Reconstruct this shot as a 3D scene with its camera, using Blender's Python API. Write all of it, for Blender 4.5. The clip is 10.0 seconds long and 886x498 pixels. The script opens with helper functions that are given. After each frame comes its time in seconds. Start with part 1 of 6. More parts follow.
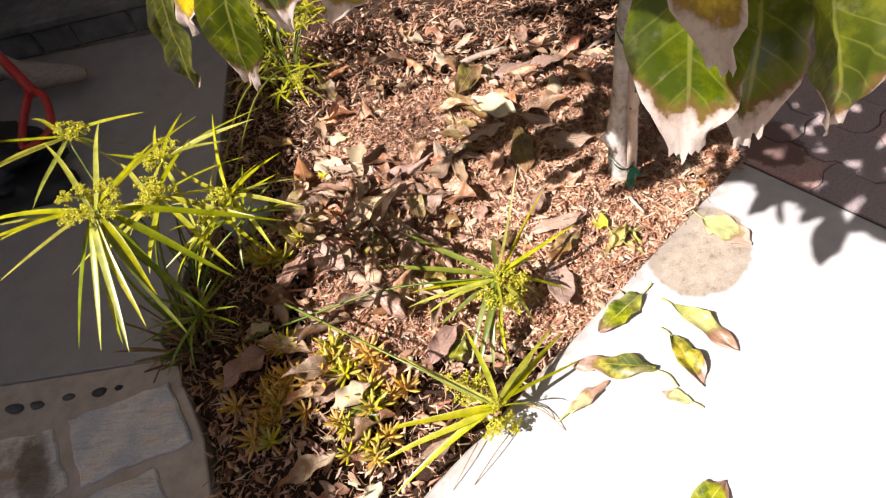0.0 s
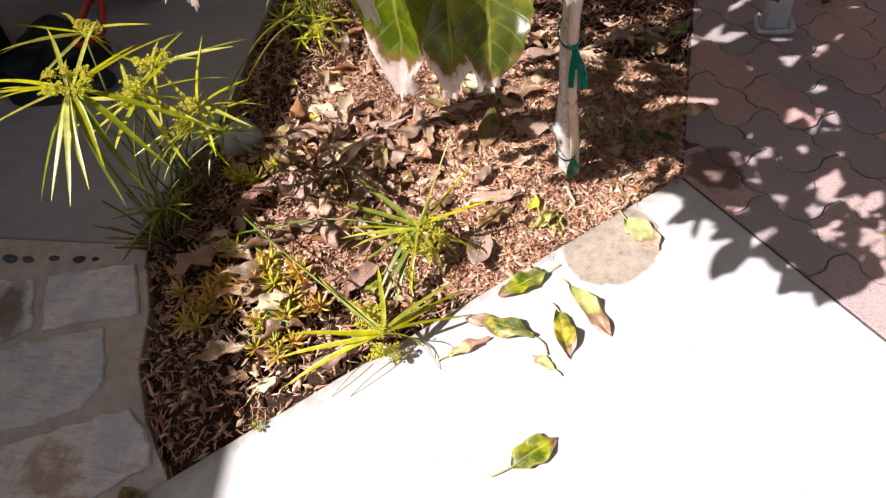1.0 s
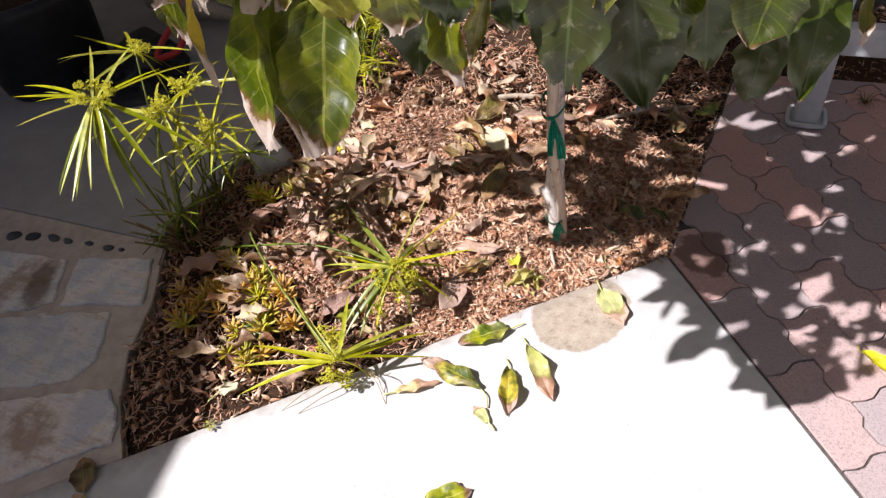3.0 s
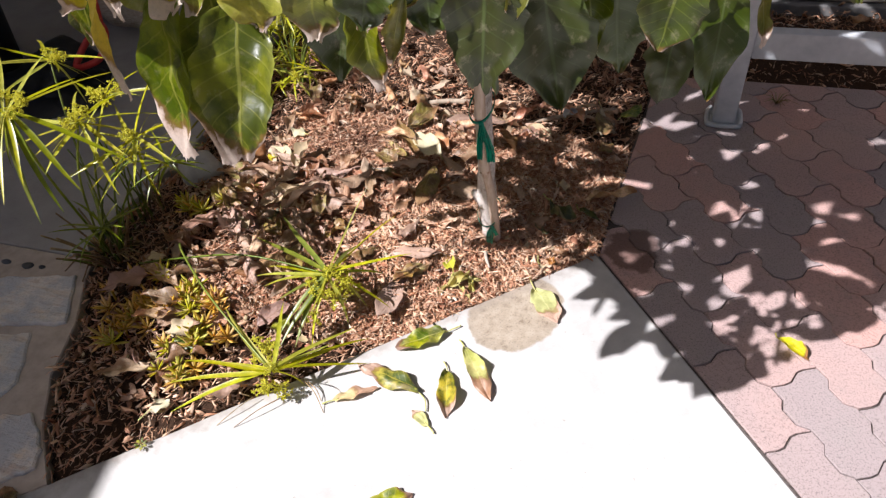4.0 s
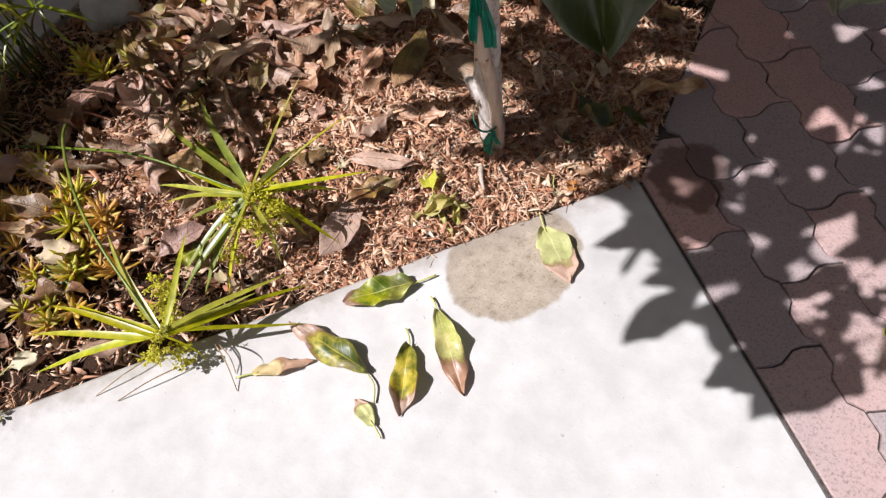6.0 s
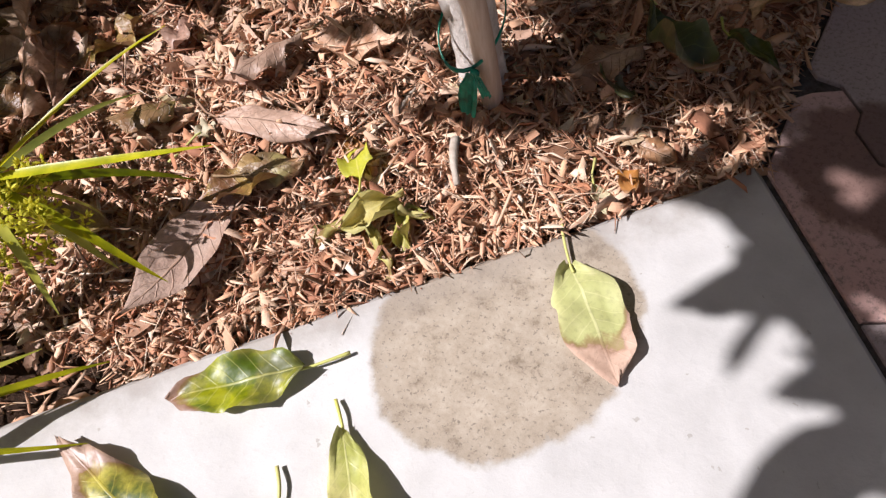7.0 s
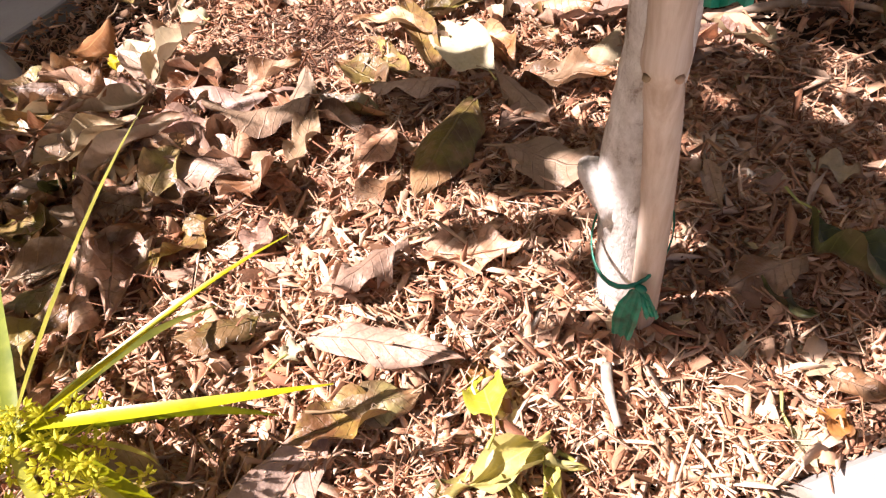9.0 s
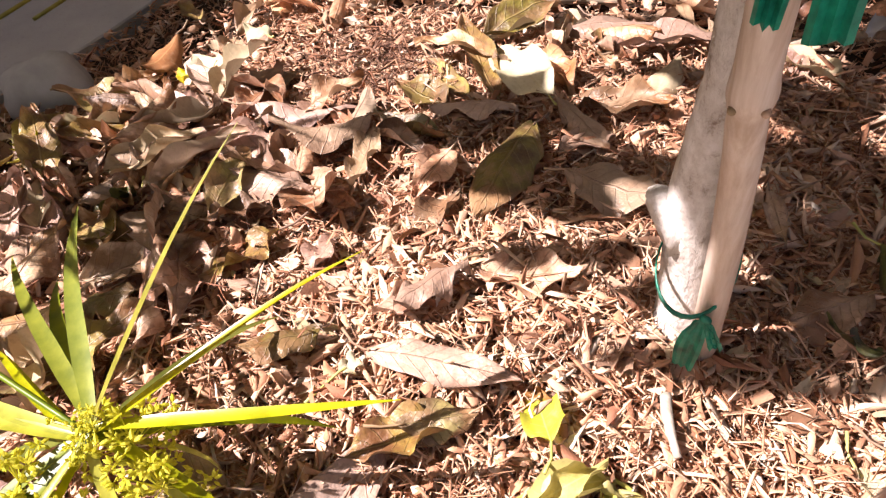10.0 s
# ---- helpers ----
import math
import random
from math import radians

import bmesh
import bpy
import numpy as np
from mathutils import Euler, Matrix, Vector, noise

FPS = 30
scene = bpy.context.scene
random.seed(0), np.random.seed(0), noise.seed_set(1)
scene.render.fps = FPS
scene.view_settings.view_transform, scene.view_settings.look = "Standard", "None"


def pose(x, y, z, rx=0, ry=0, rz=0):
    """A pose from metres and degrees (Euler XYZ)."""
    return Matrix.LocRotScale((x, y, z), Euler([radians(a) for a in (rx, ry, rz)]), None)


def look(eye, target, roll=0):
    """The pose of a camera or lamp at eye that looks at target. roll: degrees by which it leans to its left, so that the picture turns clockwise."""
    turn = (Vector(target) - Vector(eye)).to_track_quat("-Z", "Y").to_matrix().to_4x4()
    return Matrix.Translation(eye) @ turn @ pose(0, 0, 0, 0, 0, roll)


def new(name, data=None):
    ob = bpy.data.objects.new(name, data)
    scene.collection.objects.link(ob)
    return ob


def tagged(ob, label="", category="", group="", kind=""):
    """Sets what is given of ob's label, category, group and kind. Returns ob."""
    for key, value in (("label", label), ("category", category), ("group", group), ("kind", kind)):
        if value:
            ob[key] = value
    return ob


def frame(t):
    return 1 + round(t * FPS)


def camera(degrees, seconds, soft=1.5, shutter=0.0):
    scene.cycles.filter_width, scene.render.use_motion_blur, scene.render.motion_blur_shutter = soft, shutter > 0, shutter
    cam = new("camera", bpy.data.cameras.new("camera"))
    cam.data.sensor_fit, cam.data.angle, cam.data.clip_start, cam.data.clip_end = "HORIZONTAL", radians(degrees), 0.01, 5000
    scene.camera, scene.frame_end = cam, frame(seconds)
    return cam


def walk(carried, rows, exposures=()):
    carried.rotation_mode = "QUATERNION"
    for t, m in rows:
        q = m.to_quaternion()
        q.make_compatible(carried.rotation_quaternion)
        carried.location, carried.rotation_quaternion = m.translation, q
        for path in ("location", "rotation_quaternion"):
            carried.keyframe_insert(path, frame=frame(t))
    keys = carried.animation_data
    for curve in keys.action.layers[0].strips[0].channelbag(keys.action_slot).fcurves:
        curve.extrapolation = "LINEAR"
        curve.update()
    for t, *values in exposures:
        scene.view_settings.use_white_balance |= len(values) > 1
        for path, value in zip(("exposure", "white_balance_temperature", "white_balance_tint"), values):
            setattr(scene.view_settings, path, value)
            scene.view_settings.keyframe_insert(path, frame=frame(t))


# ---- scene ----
cam = camera(67.2, 10.0, soft=1.3)
PATH = [
    (0, (0.257, 0.172, 1.182), (-0.02, 1.462, -0.322), -18.9),
    (0.5, (0.444, 0.119, 1.178), (0.033, 1.358, -0.337), -15.0),
    (1, (0.555, 0.025, 1.202), (0.109, 1.274, -0.295), -12.4),
    (1.5, (0.692, 0.042, 1.219), (0.035, 1.279, -0.209), -13.2),
    (2, (0.822, 0.093, 1.212), (0.081, 1.292, -0.207), -9.7),
    (2.2, (0.823, 0.095, 1.227), (0.096, 1.288, -0.204), -11.0),
    (3.3, (0.814, 0.054, 1.235), (0.142, 1.36, -0.123), -9.0),
    (3.5, (0.821, 0.052, 1.24), (0.193, 1.392, -0.105), -7.7),
    (4, (0.837, 0.065, 1.23), (0.294, 1.392, -0.165), -7.5),
    (4.5, (0.867, 0.112, 1.216), (0.343, 1.384, -0.236), -8.5),
    (5, (0.856, 0.198, 1.189), (0.237, 1.355, -0.321), -9.4),
    (5.2, (0.832, 0.241, 1.157), (0.192, 1.372, -0.363), -9.7),
    (6.3, (0.756, 0.644, 0.85), (0.282, 1.511, -0.888), -8.8),
    (6.5, (0.76, 0.725, 0.724), (0.246, 1.594, -1.002), -9.7),
    (7, (0.694, 0.875, 0.538), (0.096, 1.656, -1.203), -14.9),
    (7.5, (0.604, 0.939, 0.469), (-0.121, 1.976, -1.08), -12.0),
    (8, (0.568, 0.922, 0.462), (-0.04, 2.062, -1.064), -8.3),
    (8.5, (0.541, 0.916, 0.483), (-0.119, 2.14, -0.955), -8.9),
    (9, (0.526, 0.909, 0.477), (-0.17, 2.133, -0.944), -8.3),
    (9.5, (0.525, 0.906, 0.488), (-0.255, 2.145, -0.875), -9.8),
    (10, (0.506, 0.896, 0.485), (-0.29, 2.115, -0.887), -8.3),
]
walk(cam, [(t, look(eye, target, roll)) for t, eye, target, roll in PATH],
     exposures=((0.0, 0.99, 6250, 18), (2.2, 0.80, 5980, 18), (3.5, 0.86, 5980, 17), (4.5, 0.68, 5950, 16), (5.2, 0.62, 5950, 16), (6.5, 0.52, 5950, 17), (7.2, 0.60, 6020, 18), (7.6, 0.86, 6100, 18), (8.5, 1.47, 6360, 23), (10.0, 1.49, 6440, 25)))

# ---- daylight ----
SUN_DX, SUN_DY = 0.68, 0.51          # how far a shadow runs for each metre of height
sun_dir = Vector((SUN_DX, SUN_DY, -1.0)).normalized()
lamp = bpy.data.lights.new("sun", "SUN")
lamp.energy, lamp.angle, lamp.color = 5.0, radians(0.53), (1.0, 0.965, 0.91)
sun = new("sun", lamp)
sun.rotation_mode = "QUATERNION"
sun.rotation_quaternion = sun_dir.to_track_quat("-Z", "Y")
sun.location = -6 * sun_dir
world = bpy.data.worlds.new("sky")
scene.world = world
world.use_nodes = True
sky = world.node_tree.nodes.new("ShaderNodeTexSky")
sky.sky_type = "NISHITA"
sky.sun_disc = False
sky.dust_density, sky.ozone_density = 5.0, 0.3
sky.sun_elevation = math.asin(-sun_dir.z)
sky.sun_rotation = math.atan2(-sun_dir.x, -sun_dir.y)
back = world.node_tree.nodes["Background"]
back.inputs["Strength"].default_value = 0.030
world.node_tree.links.new(sky.outputs[0], back.inputs["Color"])

# ---- material helpers ----
class Shade:
    """A node material with a Principled shader and short ways to add nodes."""

    def __init__(self, name, rough=0.7, spec=0.4):
        self.mat = bpy.data.materials.new(name)
        self.mat.use_nodes = True
        self.tree = self.mat.node_tree
        self.bsdf = self.tree.nodes["Principled BSDF"]
        self.bsdf.inputs["Roughness"].default_value = rough
        self.bsdf.inputs["Specular IOR Level"].default_value = spec
        self.out = self.tree.nodes["Material Output"]

    def put(self, socket, value):
        if isinstance(value, bpy.types.NodeSocket):
            self.tree.links.new(value, socket)
        else:
            socket.default_value = value

    def coords(self, which="Object"):
        return self.tree.nodes.new("ShaderNodeTexCoord").outputs[which]

    def world_pos(self):
        return self.tree.nodes.new("ShaderNodeNewGeometry").outputs["Position"]

    def island(self):
        return self.tree.nodes.new("ShaderNodeNewGeometry").outputs["Random Per Island"]

    def each(self):
        return self.tree.nodes.new("ShaderNodeObjectInfo").outputs["Random"]

    def noise(self, vec, scale, detail=3.0, rough=0.55, colour=False):
        n = self.tree.nodes.new("ShaderNodeTexNoise")
        self.put(n.inputs["Vector"], vec)
        n.inputs["Scale"].default_value = scale
        n.inputs["Detail"].default_value = detail
        n.inputs["Roughness"].default_value = rough
        return n.outputs["Color" if colour else "Fac"]

    def cells(self, vec, scale, feature="F1"):
        n = self.tree.nodes.new("ShaderNodeTexVoronoi")
        n.feature = feature
        self.put(n.inputs["Vector"], vec)
        n.inputs["Scale"].default_value = scale
        return n.outputs["Distance"]

    def math(self, op, a, b=0.0, c=0.0):
        n = self.tree.nodes.new("ShaderNodeMath")
        n.operation = op
        self.put(n.inputs[0], a)
        self.put(n.inputs[1], b)
        self.put(n.inputs[2], c)
        return n.outputs[0]

    def scaled(self, vec, by):
        n = self.tree.nodes.new("ShaderNodeMapping")
        self.put(n.inputs["Vector"], vec)
        n.inputs["Scale"].default_value = by
        return n.outputs[0]

    def shifted(self, vec, amount):
        """vec moved by a value, so that alike things differ."""
        n = self.tree.nodes.new("ShaderNodeVectorMath")
        n.operation = "ADD"
        self.put(n.inputs[0], vec)
        self.put(n.inputs[1], amount)
        return n.outputs[0]

    def split(self, vec):
        n = self.tree.nodes.new("ShaderNodeSeparateXYZ")
        self.put(n.inputs[0], vec)
        return n.outputs

    def ramp(self, fac, *stops):
        n = self.tree.nodes.new("ShaderNodeValToRGB")
        self.put(n.inputs[0], fac)
        e = n.color_ramp.elements
        while len(e) < len(stops):
            e.new(0.5)
        for el, (p, c) in zip(e, stops):
            el.position = p
            el.color = (*c, 1.0) if len(c) == 3 else c
        return n.outputs["Color"]

    def step(self, fac, a, b):
        n = self.tree.nodes.new("ShaderNodeMapRange")
        n.interpolation_type = "SMOOTHSTEP"
        self.put(n.inputs["Value"], fac)
        n.inputs["From Min"].default_value, n.inputs["From Max"].default_value = a, b
        return n.outputs["Result"]

    def mix(self, fac, a, b, blend="MIX"):
        n = self.tree.nodes.new("ShaderNodeMix")
        n.data_type, n.blend_type = "RGBA", blend
        self.put(n.inputs[0], fac)
        self.put(n.inputs[6], a if isinstance(a, bpy.types.NodeSocket) else (*a, 1.0))
        self.put(n.inputs[7], b if isinstance(b, bpy.types.NodeSocket) else (*b, 1.0))
        return n.outputs[2]

    def vary(self, colour, rand, hue=0.02, sat=0.25, val=0.4):
        """Shift hue, saturation and value by a random number from 0 to 1."""
        n = self.tree.nodes.new("ShaderNodeHueSaturation")
        self.put(n.inputs["Color"], colour)
        self.put(n.inputs["Hue"], self.math("MULTIPLY_ADD", rand, hue * 2, 0.5 - hue))
        r2 = self.math("FRACT", self.math("MULTIPLY", rand, 7.13))
        self.put(n.inputs["Saturation"], self.math("MULTIPLY_ADD", r2, sat * 2, 1 - sat))
        r3 = self.math("FRACT", self.math("MULTIPLY", rand, 13.7))
        self.put(n.inputs["Value"], self.math("MULTIPLY_ADD", r3, val * 2, 1 - val))
        return n.outputs[0]

    def bump(self, height, strength=0.3, dist=0.002):
        n = self.tree.nodes.new("ShaderNodeBump")
        self.put(n.inputs["Height"], height)
        n.inputs["Strength"].default_value, n.inputs["Distance"].default_value = strength, dist
        self.tree.links.new(n.outputs[0], self.bsdf.inputs["Normal"])
        return n.outputs[0]

    def colour(self, value):
        self.put(self.bsdf.inputs["Base Color"], value if isinstance(value, bpy.types.NodeSocket) else (*value, 1.0))

    def leafy(self, colour, amount=0.35, normal=None):
        """Let light through, as a leaf does."""
        t = self.tree.nodes.new("ShaderNodeBsdfTranslucent")
        self.put(t.inputs["Color"], colour)
        m = self.tree.nodes.new("ShaderNodeMixShader")
        m.inputs[0].default_value = amount
        self.tree.links.new(self.bsdf.outputs[0], m.inputs[1])
        self.tree.links.new(t.outputs[0], m.inputs[2])
        self.tree.links.new(m.outputs[0], self.out.inputs["Surface"])


# ---- materials ----
def concrete_slab_material():
    s = Shade("pale_concrete", 0.85, 0.3)
    p = s.world_pos()
    fine, mid, big = s.noise(p, 160, 4, 0.7), s.noise(p, 22, 5), s.noise(p, 3.2, 4)
    base = s.ramp(s.math("ADD", s.math("MULTIPLY", mid, 0.5), s.math("MULTIPLY", big, 0.5)), (0.3, (0.42, 0.40, 0.375)), (0.7, (0.59, 0.57, 0.54)))
    base = s.mix(s.math("MULTIPLY", s.step(fine, 0.55, 0.8), 0.35), base, (0.36, 0.33, 0.30))
    # the round damp stain by the bed, and the dirt along the edge
    x, y, z = s.split(p)
    wob = s.math("MULTIPLY_ADD", s.noise(p, 26, 5, 0.65), 0.07, -0.035)
    dx, dy = s.math("SUBTRACT", x, 0.592), s.math("SUBTRACT", y, 1.066)
    # an oval drawn out towards the bed
    along = s.math("ADD", s.math("MULTIPLY", dx, 0.45), s.math("MULTIPLY", dy, 0.89))
    across = s.math("SUBTRACT", s.math("MULTIPLY", dx, 0.89), s.math("MULTIPLY", dy, 0.45))
    r = s.math("SQRT", s.math("ADD", s.math("POWER", s.math("MULTIPLY", along, 0.82), 2.0), s.math("POWER", across, 2.0)))
    stain = s.math("SUBTRACT", 1.0, s.step(s.math("ADD", r, s.math("MULTIPLY", wob, 0.38)), 0.098, 0.107))
    speck = s.ramp(s.noise(p, 34, 7, 0.78), (0.34, (0.19, 0.14, 0.09)), (0.46, (0.33, 0.265, 0.19)), (0.64, (0.42, 0.35, 0.265)))
    speck = s.mix(s.math("MULTIPLY", s.step(s.noise(p, 260, 4, 0.7), 0.56, 0.64), 0.6), speck, (0.08, 0.055, 0.035))
    speck = s.mix(s.math("MULTIPLY", s.step(r, 0.07, 0.11), 0.25), speck, (0.17, 0.135, 0.10))
    base = s.mix(s.math("MULTIPLY", stain, 0.93), base, speck)
    edge = s.math("SUBTRACT", s.math("MULTIPLY", s.math("SUBTRACT", y, 1.3), 0.746), s.math("MULTIPLY", s.math("SUBTRACT", x, 0.75), 0.666))
    near = s.step(s.math("ADD", edge, s.math("MULTIPLY", wob, 1.6)), -0.055, 0.012)
    base = s.mix(s.math("MULTIPLY", near, 0.62), base, (0.25, 0.21, 0.17))
    spots = s.step(s.noise(p, 75, 3, 0.6), 0.685, 0.72)
    base = s.mix(s.math("MULTIPLY", spots, 0.6), base, (0.3, 0.27, 0.23))
    s.colour(base)
    s.bump(s.math("ADD", fine, s.math("MULTIPLY", mid, 0.6)), 0.35, 0.0015)
    return s.mat


def patio_material():
    s = Shade("grey_concrete", 0.85, 0.3)
    p = s.world_pos()
    fine, mid, big = s.noise(p, 140, 4, 0.7), s.noise(p, 14, 5), s.noise(p, 2.5, 4)
    base = s.ramp(s.math("ADD", s.math("MULTIPLY", mid, 0.4), s.math("MULTIPLY", big, 0.6)), (0.3, (0.29, 0.275, 0.26)), (0.7, (0.41, 0.39, 0.37)))
    base = s.mix(s.math("MULTIPLY", s.step(fine, 0.55, 0.75), 0.4), base, (0.17, 0.155, 0.14))
    s.colour(base)
    s.bump(s.math("ADD", fine, s.math("MULTIPLY", mid, 0.6)), 0.4, 0.0015)
    return s.mat


def paver_material():
    s = Shade("red_and_grey_paver", 0.85, 0.3)
    p, r = s.world_pos(), s.each()
    fine, mid = s.noise(p, 240, 5, 0.75), s.noise(p, 16, 4)
    tone = s.math("ADD", r, s.math("MULTIPLY_ADD", s.noise(p, 4.0, 3), 0.7, -0.35))
    base = s.ramp(tone, (0.2, (0.36, 0.292, 0.280)), (0.5, (0.42, 0.318, 0.296)), (0.72, (0.48, 0.325, 0.288)), (0.98, (0.54, 0.325, 0.275)))
    base = s.mix(s.math("MULTIPLY", s.step(mid, 0.45, 0.8), 0.45), base, (0.33, 0.29, 0.27))
    base = s.mix(s.math("MULTIPLY", s.step(fine, 0.48, 0.66), 0.6), base, (0.12, 0.095, 0.09))
    x, y, z = s.split(p)
    off = s.math("SQRT", s.math("ADD", s.math("POWER", s.math("SUBTRACT", x, 0.838), 2.0), s.math("POWER", s.math("SUBTRACT", y, 1.33), 2.0)))
    oil = s.math("SUBTRACT", 1.0, s.step(s.math("ADD", off, s.math("MULTIPLY_ADD", s.noise(p, 17, 4, 0.6), 0.09, -0.045)), 0.06, 0.078))
    base = s.mix(s.math("MULTIPLY", oil, 0.72), base, (0.105, 0.05, 0.034))
    s.colour(base)
    s.bump(s.math("ADD", fine, mid), 0.45, 0.0018)
    return s.mat


def soil_material(name, a, b, scale=60.0):
    s = Shade(name, 0.95, 0.15)
    p = s.world_pos()
    base = s.ramp(s.noise(p, scale, 6, 0.7), (0.3, a), (0.7, b))
    s.colour(base)
    s.bump(s.noise(p, scale * 2.2, 6, 0.75), 0.9, 0.006)
    return s.mat


def chip_material():
    s = Shade("wood_mulch", 0.75, 0.3)
    r = s.island()
    p = s.world_pos()
    base = s.ramp(r, (0.0, (0.28, 0.120, 0.060)), (0.17, (0.48, 0.235, 0.125)), (0.38, (0.63, 0.352, 0.205)), (0.66, (0.72, 0.452, 0.290)), (0.93, (0.79, 0.562, 0.40)), (1.0, (0.80, 0.66, 0.52)))
    base = s.mix(s.math("MULTIPLY", s.noise(p, 420, 3, 0.7), 0.55), base, s.vary(base, r, 0.02, 0.2, 0.45))
    base = s.mix(s.math("MULTIPLY", s.step(s.noise(p, 7, 4), 0.52, 0.72), 0.3), base, (0.30, 0.14, 0.075))
    base = s.mix(s.math("MULTIPLY", s.step(s.noise(p, 26, 4, 0.6), 0.50, 0.66), 0.42), base, (0.25, 0.105, 0.052))
    # the mulch turns browner towards the bed's back and its leafy side
    x, y, z = s.split(p)
    rear_tone = s.step(s.math("ADD", s.math("SUBTRACT", s.math("MULTIPLY", y, 0.8), s.math("MULTIPLY", x, 0.6)), s.math("MULTIPLY_ADD", s.noise(p, 9, 4), 0.3, -0.15)), 0.78, 1.02)
    base = s.mix(s.math("MULTIPLY", rear_tone, 0.55), base, s.mix(0.5, base, (0.26, 0.115, 0.06)))
    s.colour(base)
    s.bump(s.noise(p, 700, 3, 0.7), 0.6, 0.001)
    s.leafy(base, 0.05)
    return s.mat


def litter_material():
    s = Shade("dead_leaf_scraps", 0.6, 0.35)
    r, p = s.island(), s.world_pos()
    base = s.ramp(r, (0.0, (0.17, 0.075, 0.04)), (0.25, (0.32, 0.165, 0.09)), (0.5, (0.44, 0.265, 0.175)), (0.75, (0.56, 0.385, 0.275)), (0.92, (0.50, 0.40, 0.22)), (1.0, (0.66, 0.52, 0.38)))
    base = s.mix(s.math("MULTIPLY", s.step(s.noise(p, 170, 4, 0.7), 0.48, 0.7), 0.5), base, s.mix(0.6, base, (0.10, 0.045, 0.02)))
    s.colour(base)
    s.bump(s.noise(p, 260, 4, 0.7), 0.6, 0.002)
    s.leafy(base, 0.12)
    return s.mat


def leaf_material(name, green_a, green_b, vein, burn_a, burn_b, burn_at, lucent, rough=0.42, rib=True, blotch=0.0, spread=0.22, relief=0.3, patchy=False):
    """Leaf blade: s runs from stalk (0) to tip (1), v across (0 to 1). burn_at: where the dead, dry tip begins."""
    s = Shade(name, rough, 0.5 if rough < 0.5 else 0.25)
    uv, r, p = s.coords("UV"), s.each(), s.coords("Object")
    q = s.shifted(p, s.math("MULTIPLY", r, 37.0))
    u, v, _ = s.split(uv)
    side = s.math("ABSOLUTE", s.math("MULTIPLY_ADD", v, 2.0, -1.0))
    live = s.mix(s.step(s.noise(q, 26, 5, 0.6), 0.40, 0.62) if patchy else s.noise(q, 55, 4), green_a, green_b)
    live = s.vary(live, r, 0.018, 0.12, spread)
    ribs = s.math("SUBTRACT", 1.0, s.step(side, 0.015, 0.06))
    comb = s.math("FRACT", s.math("MULTIPLY", s.math("SUBTRACT", u, s.math("MULTIPLY", side, 0.16)), 9.0))
    lines = s.math("SUBTRACT", 1.0, s.step(s.math("ABSOLUTE", s.math("SUBTRACT", comb, 0.5)), 0.02, 0.07))
    veins = s.math("MAXIMUM", ribs, s.math("MULTIPLY", lines, 0.45))
    live = s.mix(s.math("MULTIPLY", s.math("MULTIPLY", s.math("POWER", side, 5.0), 0.6), s.step(s.noise(q, 14, 3), 0.4, 0.65)), live, vein)
    live = s.mix(s.math("MULTIPLY", veins, 0.6), live, vein)
    wob = s.math("MULTIPLY_ADD", s.noise(q, 38, 4, 0.6), 0.44, -0.22)
    edge = s.math("MULTIPLY", s.math("POWER", side, 3.0), 0.16)
    at = s.math("ADD", s.math("ADD", u, wob), s.math("ADD", edge, s.math("MULTIPLY_ADD", r, 0.2, -0.1)))
    burn = s.step(at, burn_at, burn_at + 0.035)
    rim = s.math("MULTIPLY", s.step(at, burn_at - 0.07, burn_at), s.math("SUBTRACT", 1.0, s.step(at, burn_at, burn_at + 0.09)))
    dead = s.mix(s.noise(q, 70, 4), burn_a, burn_b)
    if blotch:
        live = s.mix(s.math("MULTIPLY", s.step(s.noise(q, 24, 4), 0.5, 0.62), blotch), live, dead)
    col = s.mix(burn, live, dead)
    grain = s.noise(q, 210, 5, 0.7)
    col = s.mix(s.math("MULTIPLY", s.step(grain, 0.45, 0.75), 0.38), col, s.mix(0.62, col, (0.05, 0.03, 0.015)))
    col = s.mix(s.math("MULTIPLY", s.step(s.noise(q, 60, 5, 0.65), 0.55, 0.75), 0.3), col, s.mix(0.5, col, (0.75, 0.62, 0.48)))
    col = s.mix(s.math("MULTIPLY", rim, 0.65), col, (0.22, 0.10, 0.04))
    s.colour(col)
    s.bump(s.math("ADD", s.math("MULTIPLY", veins, 0.8), s.noise(q, 120, 3)), relief, 0.001 if relief < 0.4 else 0.003)
    s.leafy(col, lucent)
    return s.mat


def plain_material(name, a, b, scale=40.0, rough=0.6, spec=0.4, rel=0.25, metal=0.0, stretch=(1, 1, 1), lucent=0.0, vary=0.0):
    s = Shade(name, rough, spec)
    p = s.scaled(s.coords("Object"), stretch)
    n = s.noise(p, scale, 5, 0.6)
    col = s.ramp(n, (0.3, a), (0.7, b))
    if vary:
        col = s.vary(col, s.each(), 0.012, 0.12, vary)
    s.colour(col)
    s.bsdf.inputs["Metallic"].default_value = metal
    s.bump(s.noise(p, scale * 2.5, 4, 0.65), rel, 0.002)
    if lucent:
        s.leafy(col, lucent)
    return s.mat


